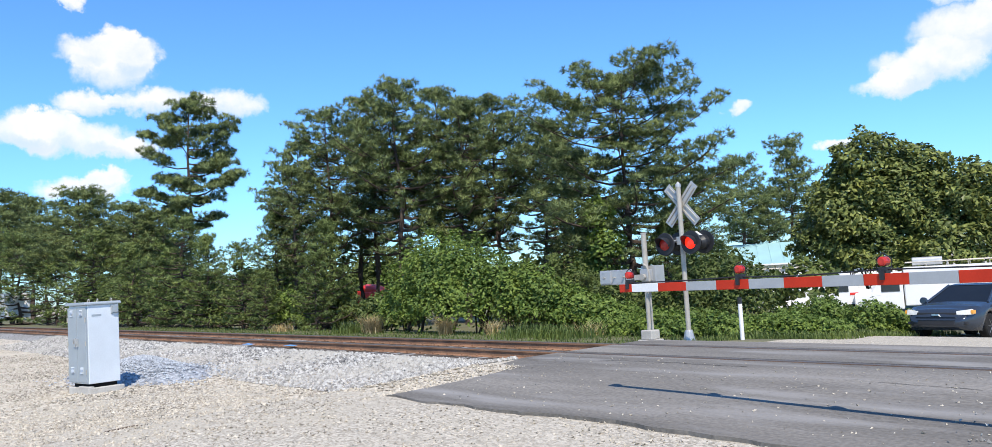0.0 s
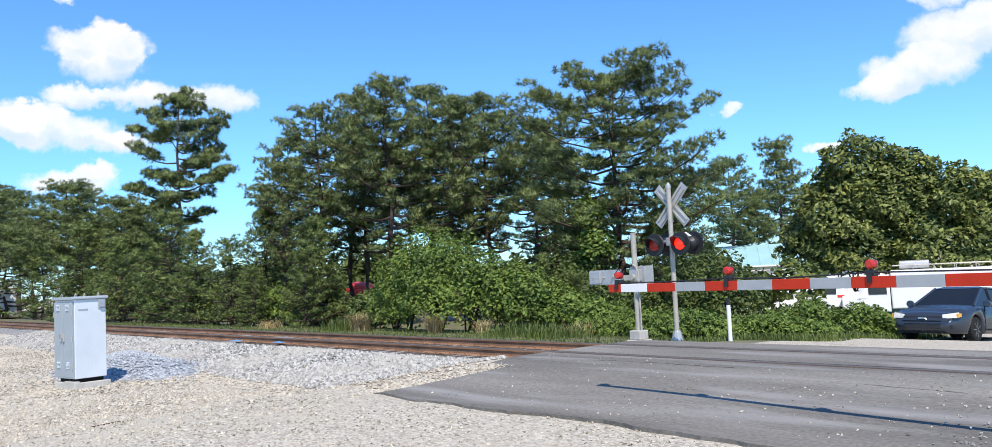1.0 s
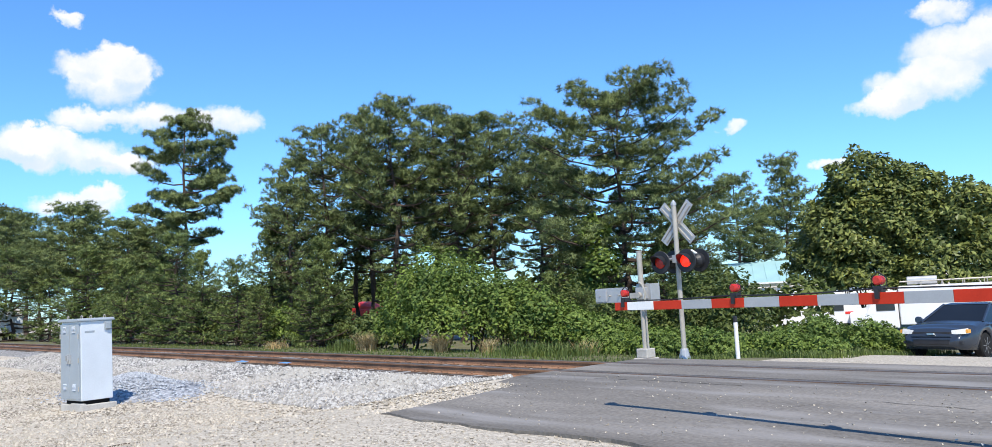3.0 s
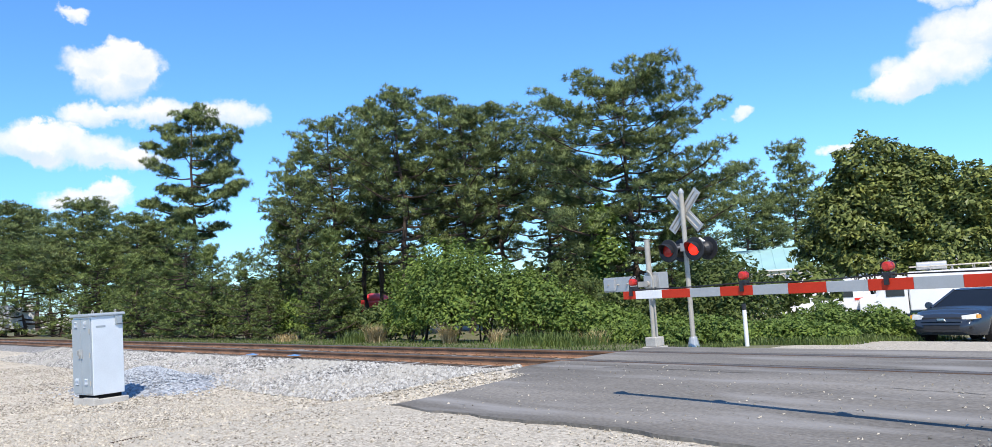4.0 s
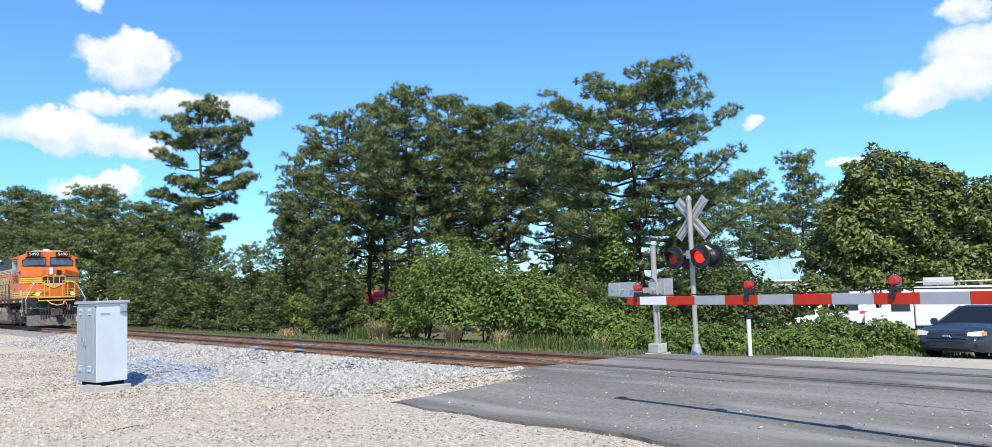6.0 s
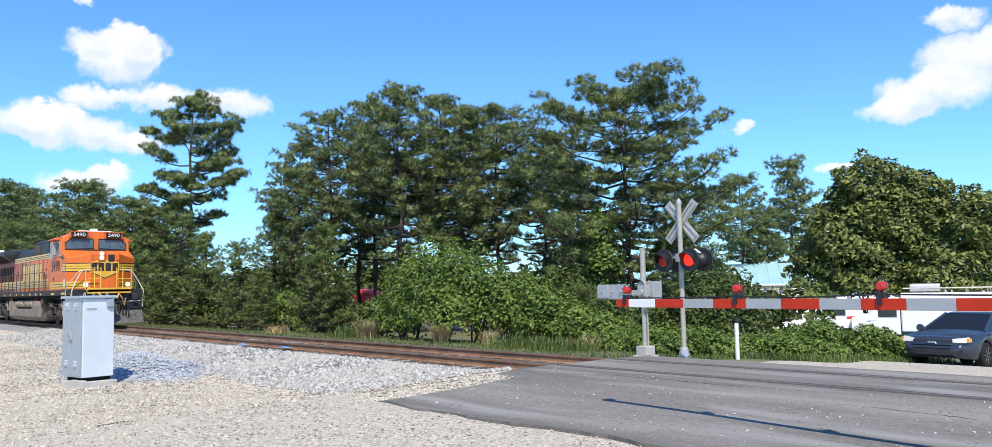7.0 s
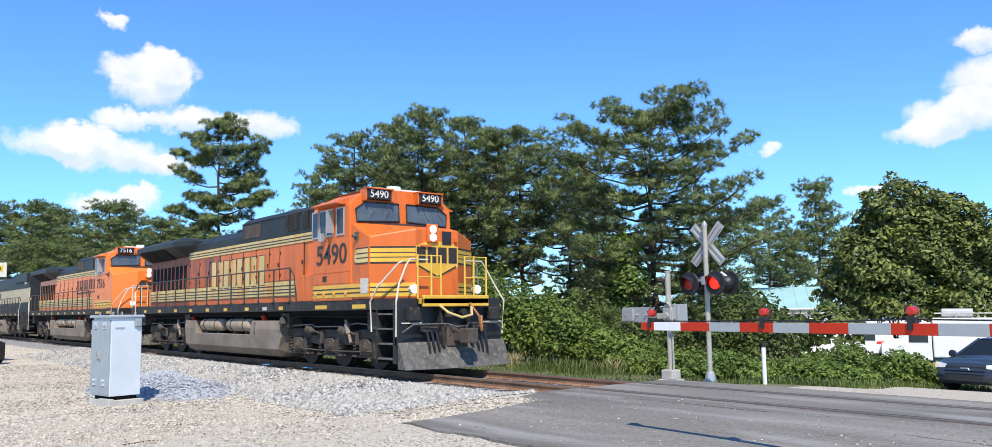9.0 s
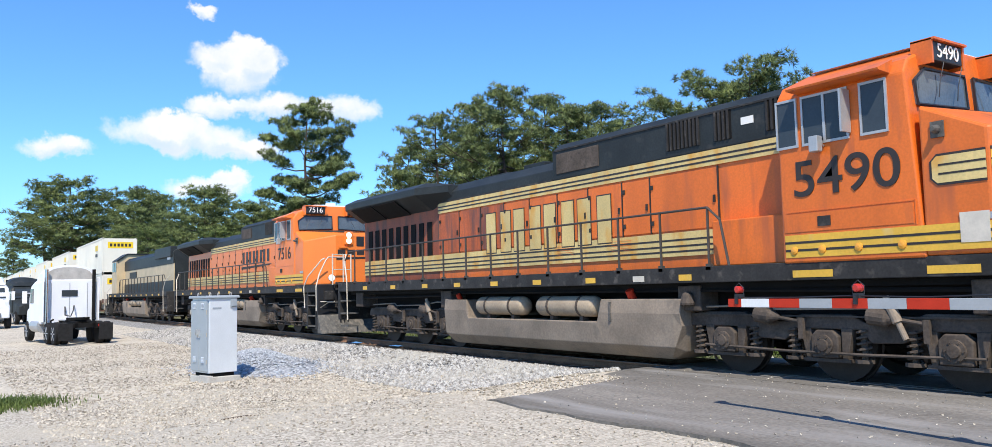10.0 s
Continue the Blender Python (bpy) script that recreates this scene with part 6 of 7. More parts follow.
def wide_cab(loco, paint, number, scheme):
    """Full-width cab and nose."""
    w = 1.54
    sec = [(-w, 1.70), (-w, 4.08), (-1.40, 4.27), (-0.75, 4.55), (0.75, 4.55), (1.40, 4.27), (w, 4.08), (w, 1.70)]
    front = {1.70: -2.85, 4.08: -3.0, 4.27: -3.02, 4.55: -3.05}
    cab = part("cab", loft([[(-4.95, y, z) for y, z in sec], [(front[z], y, z) for y, z in sec]]), paint, loco, "orange full-width driver's cab", 0.03)
    part("cab_roof", Build().prism([(-0.9, 4.545), (-0.7, 4.60), (0.7, 4.60), (0.9, 4.545)], "x", -4.8, -3.15).box(-4.6, -4.2, -0.3, 0.3, 4.6, 4.66).box(-3.5, -3.3, -0.15, 0.15, 4.6, 4.70), M_WHITE, cab, "pale roof top with antenna plate")
    top = [(-2.86, -1.535, 3.60), (-2.05, -1.535, 3.22), (-1.42, -0.62, 3.40), (-1.42, 0.62, 3.40), (-2.05, 1.535, 3.22), (-2.86, 1.535, 3.60)]
    bot = [(x, y, 1.72) for x, y, z in top]
    v = top + bot + [(-2.86, 0.0, 3.66), (-2.3, 0.0, 3.53)]
    f = [(0, 1, 13), (1, 2, 13), (2, 3, 13), (3, 4, 13), (4, 5, 13), (5, 12, 13), (12, 0, 13), (6, 11, 10, 9, 8, 7)]
    f += [(i, i + 6, i + 7, i + 1) for i in range(5)] + [(5, 11, 6, 0, 12)]
    part("nose", Build().add(v, f), paint, loco, "short blunt nose", 0.035)
    glare = Build()
    for s in (-1, 1):
        low = [(-2.85, s * 1.15, 3.618), (-2.85, 0.0, 3.663), (-2.42, 0.0, 3.563)]
        glare.add(low + [(x, y, z + 0.006) for x, y, z in low], [(0, 1, 2), (3, 4, 5), (0, 1, 4, 3), (1, 2, 5, 4), (2, 0, 3, 5)])
    part("glare_panel", glare, M_SILL, cab, "dull dark anti-glare paint on the nose top")
    # windscreens
    for s in (-1, 1):
        p = [(s * 0.12, 3.72), (s * 1.36, 3.66), (s * 1.38, 3.98), (s * 1.12, 4.16), (s * 0.12, 4.18)]
        def on_front(z):
            return -2.85 - 0.15 * (z - 1.7) / 2.38
        g = Build().add([(on_front(z) + 0.03, y, z) for y, z in p] + [(on_front(z) - 0.05, y, z) for y, z in p], [(0, 1, 2, 3, 4), (9, 8, 7, 6, 5)] + [(i, i + 5, (i + 1) % 5 + 5, (i + 1) % 5) for i in range(5)])
        ws = part("windscreen", g, M_SCREEN, loco, "dark windscreen pane")
        part("window_frame", Build().tube([(on_front(z) + 0.035, y, z) for y, z in p + p[:1]], 0.022, 5), M_BLACK, ws)
        for d in (0.5, 0.95):
            part("wiper", Build().tube([(-2.80, s * d, 4.22), (-2.82, s * (d + 0.08), 3.95), (-2.78, s * (d + 0.2), 3.74)], 0.007, 4), M_BLACK, ws)
        board = part("number_board", Build().box(-3.08, -2.83, s * 0.78 - 0.36, s * 0.78 + 0.36, 4.24, 4.50), M_BLACK, loco, "black number board", 0.02)
        part("board_hood", Build().box(-3.1, -2.78, s * 0.78 - 0.40, s * 0.78 + 0.40, 4.50, 4.53).box(-3.1, -2.82, s * 0.78 - 0.40, s * 0.78 - 0.36, 4.20, 4.52).box(-3.1, -2.82, s * 0.78 + 0.36, s * 0.78 + 0.40, 4.20, 4.52), paint, board)
        lettering("number", number, 0.27, M_TEXT_WHITE, pose(-2.825, s * 0.78, 4.37, 0, 0, 90), board, 0.004, 1.0, 0.0)
        # side windows
        for a, b2, q in ((-4.93, -4.63, M_GLASS), (-4.50, -3.83, M_GLASS), (-3.60, -3.27, M_GLASS)):
            yy = s * w
            win = part("side_window", Build().box(a, b2, min(yy, yy + s * 0.012), max(yy, yy + s * 0.012), 3.38, 4.02), M_GLASS, loco, "dark cab side window")
            fr = Build()
            for x0, x1, z0, z1 in ((a - 0.03, b2 + 0.03, 4.02, 4.055), (a - 0.03, b2 + 0.03, 3.345, 3.38), (a - 0.03, a, 3.38, 4.02), (b2, b2 + 0.03, 3.38, 4.02)):
                fr.box(x0, x1, min(yy, yy + s * 0.025), max(yy, yy + s * 0.025), z0, z1)
            part("window_frame", fr, M_ALU, win)
        yy = s * w
        part("window_post", Build().box(-4.19, -4.15, min(yy, yy + s * 0.025), max(yy, yy + s * 0.025), 3.38, 4.02), M_ALU, loco)
        part("awning", loft([[(-4.6, s * 1.5, 4.10), (-4.6, s * 1.78, 4.12), (-4.6, s * 1.79, 4.145), (-4.6, s * 1.45, 4.29)], [(-3.2, s * 1.5, 4.10), (-3.2, s * 1.78, 4.12), (-3.2, s * 1.79, 4.145), (-3.2, s * 1.45, 4.29)]]), paint, loco, "cab window awning")
        part("wind_deflector", Build().box(-3.80, -3.77, min(s * 1.55, s * 1.76), max(s * 1.55, s * 1.76), 3.42, 4.0), M_ALU, loco)
        part("mirror", Build().box(-4.32, -4.18, min(s * 1.6, s * 1.72), max(s * 1.6, s * 1.72), 3.22, 3.44).tube([(-4.2, s * 1.54, 3.3), (-4.2, s * 1.62, 3.34)], 0.02, 5), M_ALU, loco, "", 0.02)
        part("side_horn", Build().lathe([(0, 0.05), (0.06 * s, 0.055), (0.14 * s, 0.03)], (-2.62, s * 1.535, 3.26), (0, 1, 0), 10).box(-2.70, -2.54, min(s * 1.54, s * 1.57), max(s * 1.54, s * 1.57), 3.16, 3.36), M_RUBBER, loco)
        # ditch lights
        part("ditch_light", Build().lathe([(-0.16, 0.08), (-0.04, 0.115), (0.0, 0.115)], (-1.02, s * 0.92, 1.93), (1, 0, 0), 14), M_WHITE, loco)
        part("ditch_lens", Build().lathe([(0.0, 0.1), (0.012, 0.09), (0.02, 0.03)], (-1.02, s * 0.92, 1.93), (1, 0, 0), 14), M_LAMP, loco)
    part("headlight_case", Build().box(-1.44, -1.36, -0.32, 0.0, 3.06, 3.52), paint, loco, "", 0.03)
    for z in (3.19, 3.39):
        part("headlight", Build().lathe([(0, 0.1), (0.02, 0.095), (0.035, 0.04)], (-1.36, -0.16, z), (1, 0, 0), 16), M_LAMP, loco, "lit round headlight")
    part("nose_window", Build().box(-1.43, -1.40, 0.14, 0.42, 3.02, 3.36), M_BLACK, loco, "small dark nose door window", 0.06)
    part("nose_step", Build().box(-1.45, -1.36, -0.5, -0.2, 2.96, 3.0), paint, loco)
    part("nose_latch", Build().box(-1.44, -1.36, 0.5, 0.56, 3.1, 3.2), paint, loco)
    part("builder_plate", Build().box(-2.35, -2.05, -1.545, -1.54, 2.12, 2.2), M_ALU, loco)


def nose_marks_old(loco):
    """Yellow and black heraldic panels on the nose, as plain shapes."""
    for s in (-1, 1):
        # side flash, a rounded yellow bar with a black edge
        for grow, yo, m in ((0.03, 0.0, M_TEXT_DARK), (0.0, 0.004, M_CREAM_Y)):
            yy = s * (1.54 + yo)
            part("side_flash", Build().prism([(-2.72 - grow, 2.66), (-2.66, 2.60 - grow), (-2.08, 2.60 - grow), (-2.08, 2.93 + grow), (-2.66, 2.93 + grow), (-2.72 - grow, 2.87)], "y", min(yy, yy + s * 0.006), max(yy, yy + s * 0.006)), m, loco)
        for z in (2.71, 2.82):
            yy = s * 1.549
            part("pinstripe", Build().box(-2.64, -2.08, min(yy, yy + s * 0.005), max(yy, yy + s * 0.005), z - 0.012, z + 0.012), M_TEXT_DARK, loco)
        # slanted front facets
        a, b = Vector((-2.05, s * 1.535, 0)), Vector((-1.42, s * 0.62, 0))
        out = Vector(((b - a).y, -(b - a).x, 0)).normalized() * (1 if s > 0 else -1)
        out = out if out.x > 0 else -out
        for z0, z1, m, lift in ((2.60, 2.93, M_YELLOW, 0.005), (2.56, 2.60, M_TEXT_DARK, 0.009), (2.70, 2.72, M_TEXT_DARK, 0.009), (2.81, 2.83, M_TEXT_DARK, 0.009), (2.93, 2.97, M_TEXT_DARK, 0.009), (1.78, 2.10, M_YELLOW, 0.005), (1.87, 1.90, M_TEXT_DARK, 0.009), (1.98, 2.01, M_TEXT_DARK, 0.009)):
            q0, q1 = a.lerp(b, 0.02), a.lerp(b, 0.99)
            o = out * lift
            part("nose_stripe", Build().add([q0 + Vector((0, 0, z0)), q1 + Vector((0, 0, z0)), q1 + Vector((0, 0, z1)), q0 + Vector((0, 0, z1))] + [q0 + o + Vector((0, 0, z0)), q1 + o + Vector((0, 0, z0)), q1 + o + Vector((0, 0, z1)), q0 + o + Vector((0, 0, z1))], [(0, 1, 2, 3), (4, 5, 6, 7), (0, 1, 5, 4), (1, 2, 6, 5), (2, 3, 7, 6), (3, 0, 4, 7)]), m, loco)
    part("nose_emblem", Build().prism([(-0.62, 2.5), (0.0, 2.2), (0.62, 2.5), (0.62, 2.98), (0.3, 3.1), (-0.3, 3.1), (-0.62, 2.98)], "x", -1.42, -1.412), M_YELLOW, loco, "yellow emblem panel")
    x = -1.411
    for k, y in enumerate((-0.60, -0.29, 0.02, 0.33)):
        part("emblem_mark", Build().box(x, x + 0.006, y, y + 0.25, 2.58, 2.96), M_TEXT_DARK, loco, "plain dark block of the road mark")
    for y0, y1, z in ((-0.55, 0.0, 2.42), (0.0, 0.55, 2.42)):
        part("emblem_line", Build().prism([(y0, z + (0.1 if y0 < 0 else -0.16)), (y1, z + (-0.16 if y0 < 0 else 0.1)), (y1, z + (-0.2 if y0 < 0 else 0.06)), (y0, z + (0.06 if y0 < 0 else -0.2))], "x", x, x + 0.006), M_TEXT_DARK, loco)


def front_works(loco, yellow_rails):
    """Pilot, plough, steps, coupler, hoses and hand rails at the front end."""
    part("pilot", Build().box(-0.98, -0.86, -1.5, 1.5, 0.62, 1.72), M_BLACK, loco, "", 0.02)
    part("plough", loft([[(-0.82, -1.52, 0.12), (-0.82, -1.52, 0.72), (-0.78, -1.52, 0.72), (-0.50, -1.52, 0.12)], [(-0.82, -0.5, 0.12), (-0.82, -0.5, 0.72), (-0.72, -0.5, 0.72), (-0.30, -0.5, 0.12)],
                         [(-0.82, 0.5, 0.12), (-0.82, 0.5, 0.72), (-0.72, 0.5, 0.72), (-0.30, 0.5, 0.12)], [(-0.82, 1.52, 0.12), (-0.82, 1.52, 0.72), (-0.78, 1.52, 0.72), (-0.50, 1.52, 0.12)]]), M_RUBBER, loco, "dusty steel snow plough", 0.01)
    part("coupler", Build().box(-0.8, -0.25, -0.13, 0.13, 0.72, 0.98).prism([(-0.28, -0.2), (0.0, -0.16), (0.02, 0.0), (-0.1, 0.05), (-0.08, 0.2), (-0.3, 0.2)], "z", 0.68, 1.02).box(-0.85, -0.6, -0.3, 0.3, 0.6, 1.08), M_UNDER, loco, "rusty knuckle coupler", 0.02)
    part("anticlimber", Build().box(-1.0, -0.62, -0.95, 0.95, 1.58, 1.72).box(-0.7, -0.62, -0.95, 0.95, 1.52, 1.78), M_YELLOW if yellow_rails else M_SILL, loco, "", 0.015)
    for k, y in enumerate((-0.85, -0.72, -0.59, 0.55, 0.68, 0.81)):
        part("air_hose", Build().tube([(-0.78, y, 0.98), (-0.62, y, 0.92), (-0.55, y + 0.02, 0.6), (-0.58, y + 0.05, 0.34)], 0.03, 6), M_BLACK, loco)
    part("train_cable", Build().tube([(-0.7, -0.55, 1.62), (-0.5, -0.35, 1.38), (-0.42, 0.0, 1.26), (-0.45, 0.3, 1.32), (-0.6, 0.4, 1.55)], 0.032, 8), M_CREAM_Y, loco, "tan jumper cable")
    part("train_cable", Build().tube([(-0.6, 0.35, 1.6), (-0.45, 0.5, 1.3), (-0.5, 0.62, 0.95), (-0.6, 0.7, 1.3)], 0.028, 8), M_BELT, loco, "orange-brown hose")
    part("mu_receptacle", Build().box(-0.86, -0.68, -0.28, -0.08, 1.28, 1.46), M_SILL, loco)
    part("mu_socket", Build().cyl((-0.86, 0.2, 1.38), (-0.6, 0.2, 1.38), 0.09, 12), M_SILL, loco)
    rail = M_RAIL_YEL if yellow_rails else M_RAIL_WHITE
    for s in (-1, 1):
        for k in range(4):
            part("step", Build().box(-1.75, -1.02, min(s * 1.12, s * 1.5), max(s * 1.12, s * 1.5), 0.32 + k * 0.34, 0.36 + k * 0.34), M_RUBBER, loco, "", 0.005)
        part("step_side", Build().prism([(-1.80, 0.25), (-1.72, 0.25), (-1.72, 1.6), (-1.80, 1.6)], "y", min(s * 1.1, s * 1.5), max(s * 1.1, s * 1.5)).prism([(-1.05, 0.25), (-0.9, 0.25), (-0.9, 1.7), (-1.05, 1.7)], "y", min(s * 1.1, s * 1.5), max(s * 1.1, s * 1.5)), M_SILL, loco)
        part("hand_rail", Build().tube([(-1.92, s * 1.54, 0.95), (-1.95, s * 1.56, 1.65), (-1.72, s * 1.5, 2.0), (-1.35, s * 1.15, 2.55), (-1.30, s * 1.05, 2.6)], 0.022, 6), M_RAIL_WHITE, loco, "pale grab rail")
        part("hand_rail", Build().tube([(-0.86, s * 1.54, 0.85), (-0.80, s * 1.57, 1.65), (-0.95, s * 1.4, 2.05), (-1.02, s * 1.15, 2.5), (-1.02, s * 1.05, 2.62), (-1.02, s * 0.55, 2.62)], 0.022, 6), M_RAIL_WHITE, loco, "pale grab rail")
        for y in (0.35, 0.62, 1.0):
            part("front_post", Build().tube([(-0.78, s * y, 1.7), (-0.78, s * y, 2.72)], 0.024, 6), rail, loco)
        for z in (2.70, 2.2):
            part("front_rail", Build().tube([(-0.78, s * 0.35, z), (-0.78, s * 1.0, z)], 0.016, 6), rail, loco)
    part("uncoupling_lever", Build().tube([(-0.72, -1.45, 0.95), (-0.66, -1.2, 1.12), (-0.6, -0.3, 1.12), (-0.4, -0.1, 1.04)], 0.02, 6), M_RUBBER, loco)
    part("uncoupling_lever", Build().tube([(-0.72, 1.45, 0.95), (-0.66, 1.2, 1.12), (-0.6, 0.3, 1.12), (-0.4, 0.1, 1.04)], 0.02, 6), M_RUBBER, loco)
    for s in (-1, 1):
        part("pilot_bracket", Build().prism([(-0.88, 0.6), (-0.55, 0.62), (-0.7, 1.5), (-0.88, 1.6)], "y", s * 0.42 - 0.03, s * 0.42 + 0.03), M_SILL, loco)
        part("grab_iron", Build().tube([(-0.84, s * 1.4, 1.15), (-0.72, s * 1.4, 1.15), (-0.72, s * 0.95, 1.15), (-0.84, s * 0.95, 1.15)], 0.016, 5), M_RAIL_WHITE, loco)
        part("hose_rack", Build().box(-0.86, -0.70, s * 0.7 - 0.2, s * 0.7 + 0.2, 0.95, 1.06), M_UNDER, loco, "", 0.01)
        part("pilot_box", Build().box(-0.86, -0.66, s * 1.15 - 0.14, s * 1.15 + 0.14, 1.2, 1.5), M_SILL, loco, "", 0.02)
    part("class_light", Build().cyl((-1.0, -1.2, 1.52), (-0.98, -1.2, 1.52), 0.07, 12), M_WHITE, loco)


M_BELT = mat("brown_hose", (0.42, 0.18, 0.06), 0.6, 0, 0.2, 5, 40, 0.1)


def running_gear(loco):
    for c in (-4.57, -17.12):
        bogie(loco, c)
    for x in AXLES:
        o = new("wheelset", WHEELSET)
        o.parent = loco
        o.matrix_basis = pose(x, 0, 0.53)
        WHEELS.append(o)
    tank = [(-1.42, 1.20), (-1.45, 0.95), (-1.40, 0.38), (-1.15, 0.16), (1.15, 0.16), (1.40, 0.38), (1.45, 0.95), (1.42, 1.20)]
    low = [(y, min(z, 0.78)) for y, z in tank]
    def sec(x, poly, dz=0.0):
        return [(x, y, z + dz) for y, z in poly]
    t = part("fuel_tank", loft([sec(-14.95, tank, 0.02), sec(-14.75, tank), sec(-13.95, tank), sec(-13.85, low), sec(-9.25, low), sec(-9.15, tank), sec(-7.6, tank), sec(-7.3, [(y, max(z, 0.30)) for y, z in tank]), sec(-7.12, [(y, max(z, 0.75)) for y, z in tank])]), M_TANK, loco, "dusty grey fuel tank", 0.03)
    for s in (-1, 1):
        for x0, x1 in ((-13.65, -11.75), (-11.3, -9.4)):
            part("air_reservoir", Build().lathe([(x0, 0.08), (x0 + 0.06, 0.17), (x0 + 0.14, 0.205), (x1 - 0.14, 0.205), (x1 - 0.06, 0.17), (x1, 0.08)], (0, s * 1.22, 1.06), (1, 0, 0), 18), M_RESERVOIR, t, "beige air cylinder", smooth=True)
            for q in (0.25, 0.75):
                x = x0 + (x1 - x0) * q
                part("strap", Build().lathe([(x - 0.03, 0.215), (x + 0.03, 0.215)], (0, s * 1.22, 1.06), (1, 0, 0), 18).box(x - 0.05, x + 0.05, s * 1.22 - 0.08, s * 1.22 + 0.08, 0.74, 0.88), M_UNDER, t)
        part("filler", Build().cyl((-8.4, s * 1.3, 1.2), (-8.4, s * 1.38, 1.36), 0.08, 10), M_RED, t, "red filler cap")
        part("filler", Build().cyl((-14.4, s * 1.3, 1.2), (-14.4, s * 1.38, 1.33), 0.06, 10), M_RED, t, "red filler cap")
        part("sight_glass", Build().box(-8.9, -8.84, s * 1.445 - 0.02, s * 1.445 + 0.02, 0.8, 1.15), M_RUBBER, t)
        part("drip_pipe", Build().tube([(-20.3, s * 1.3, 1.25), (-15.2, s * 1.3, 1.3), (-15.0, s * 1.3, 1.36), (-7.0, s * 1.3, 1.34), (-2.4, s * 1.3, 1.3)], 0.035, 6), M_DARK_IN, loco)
    # the frame's colour already holds the shade under the deck
    part("underframe", Build().box(-20.9, -1.0, -0.9, 0.9, 0.95, 1.45).box(-20.9, -1.2, -1.3, 1.3, 1.36, 1.46), M_DARK_IN, loco, "frame coloured near-black with underside shade")
    for x in (-2.2, -7.0, -15.05, -20.2):
        for y in (-1.125, 1.125):
            part("equipment_box", Build().box(x - 0.25, x + 0.25, y - 0.22, y + 0.22, 1.0, 1.42), M_UNDER, loco, "", 0.02)
    part("bell", Build().lathe([(0, 0.12), (0.03, 0.13), (0.18, 0.09), (0.22, 0.03)], (-6.98, -1.4, 1.1), (0, 0, 1), 12), M_UNDER, loco)


def long_hood(loco, paint, roof_paint, band, scheme):
    hw = 0.96
    h = part("hood", Build().box(-16.0, -4.96, -hw, hw, 1.72, 3.70), paint, loco, "long engine hood", 0.02)
    for s in (-1, 1):
        y = s * hw
        x = -6.6
        for wdt in (1.6, 0.75, 1.0, 1.0, 1.0, 1.0, 1.0, 1.0, 1.0):
            x1 = x - wdt
            part("hood_door", Build().box(x1 + 0.02, x - 0.02, min(y, y + s * 0.02), max(y, y + s * 0.02), 2.38, 3.38), M_SOOT if scheme == "old" and x < -12.3 else paint, h, "", 0.006)
            part("door_seam", Build().box(x - 0.012, x + 0.012, min(y, y + s * 0.026), max(y, y + s * 0.026), 2.36, 3.40), M_TEXT_DARK, h)
            for hz in (2.55, 3.2):
                part("door_hinge", Build().box(x1 + 0.03, x1 + 0.09, min(y + s * 0.02, y + s * 0.04), max(y + s * 0.02, y + s * 0.04), hz - 0.04, hz + 0.04), M_SILL, h)
            part("latch", Build().box(x - 0.10, x - 0.06, min(y + s * 0.02, y + s * 0.045), max(y + s * 0.02, y + s * 0.045), 2.8, 2.92), M_SILL, h)
            x = x1
        for xa in (-5.3, -9.0, -10.7):
            lou = Build()
            for k in range(5):
                lou.prism([(y, 2.10 + k * 0.045), (y + s * 0.035, 2.10 + k * 0.045), (y, 2.14 + k * 0.045)], "x", xa - 0.28, xa + 0.28)
            part("louvre", lou, paint, h)
    # side lower box near the cab and battery boxes
    for s in (-1, 1):
        part("blower_duct", Build().box(-6.5, -4.96, min(s * hw, s * 1.28), max(s * hw, s * 1.28), 1.72, 2.45), paint, loco, "", 0.02)
    r1 = [(-1.0, 3.68), (-1.0, 4.30), (-0.8, 4.46), (0.8, 4.46), (1.0, 4.30), (1.0, 3.68)]
    part("roof_front", Build().prism(r1, "x", -11.05, -4.97), roof_paint, loco, "dark inverter housing above the hood", 0.02)
    r2 = [(-0.97, 3.68), (-0.97, 3.92), (-0.72, 4.14), (0.72, 4.14), (0.97, 3.92), (0.97, 3.68)]
    part("roof_rear", Build().prism(r2, "x", -16.05, -11.05), roof_paint, loco, "dark curved hood roof", 0.02)
    for s in (-1, 1):
        for x0, x1 in ((-5.55, -5.05), (-6.6, -6.25), (-7.7, -6.95)):
            g = Build()
            x = x0
            while x < x1:
                g.box(x, x + 0.04, min(s * 1.0, s * 1.03), max(s * 1.0, s * 1.03), 3.80, 4.28)
                x += 0.09
            part("grille", g, M_SILL, loco, "vertical slatted intake grille")
            part("grille_back", Build().box(x0, x1, min(s * 1.0, s * 1.008), max(s * 1.0, s * 1.008), 3.80, 4.28), M_DARK_IN, loco)
        part("notice", Build().box(-6.05, -5.8, min(s * 1.0, s * 1.006), max(s * 1.0, s * 1.006), 3.98, 4.10), M_TEXT_WHITE, loco, "white notice with plain bars")
        part("access_panel", Build().box(-10.9, -9.55, min(s * 1.0, s * 1.02), max(s * 1.0, s * 1.02), 3.80, 4.22), M_UNDER, loco, "grey-brown screened panel", 0.01)
    part("hood_rail_top", Build().box(-11.0, -5.0, -1.02, -0.99, 4.28, 4.31).box(-15.9, -11.1, -0.99, -0.965, 3.68, 3.72), M_SILL, loco)
    part("exhaust", Build().box(-13.0, -12.2, -0.35, 0.35, 4.12, 4.32).box(-14.6, -13.4, -0.5, 0.5, 4.12, 4.22), roof_paint, loco, "", 0.02)
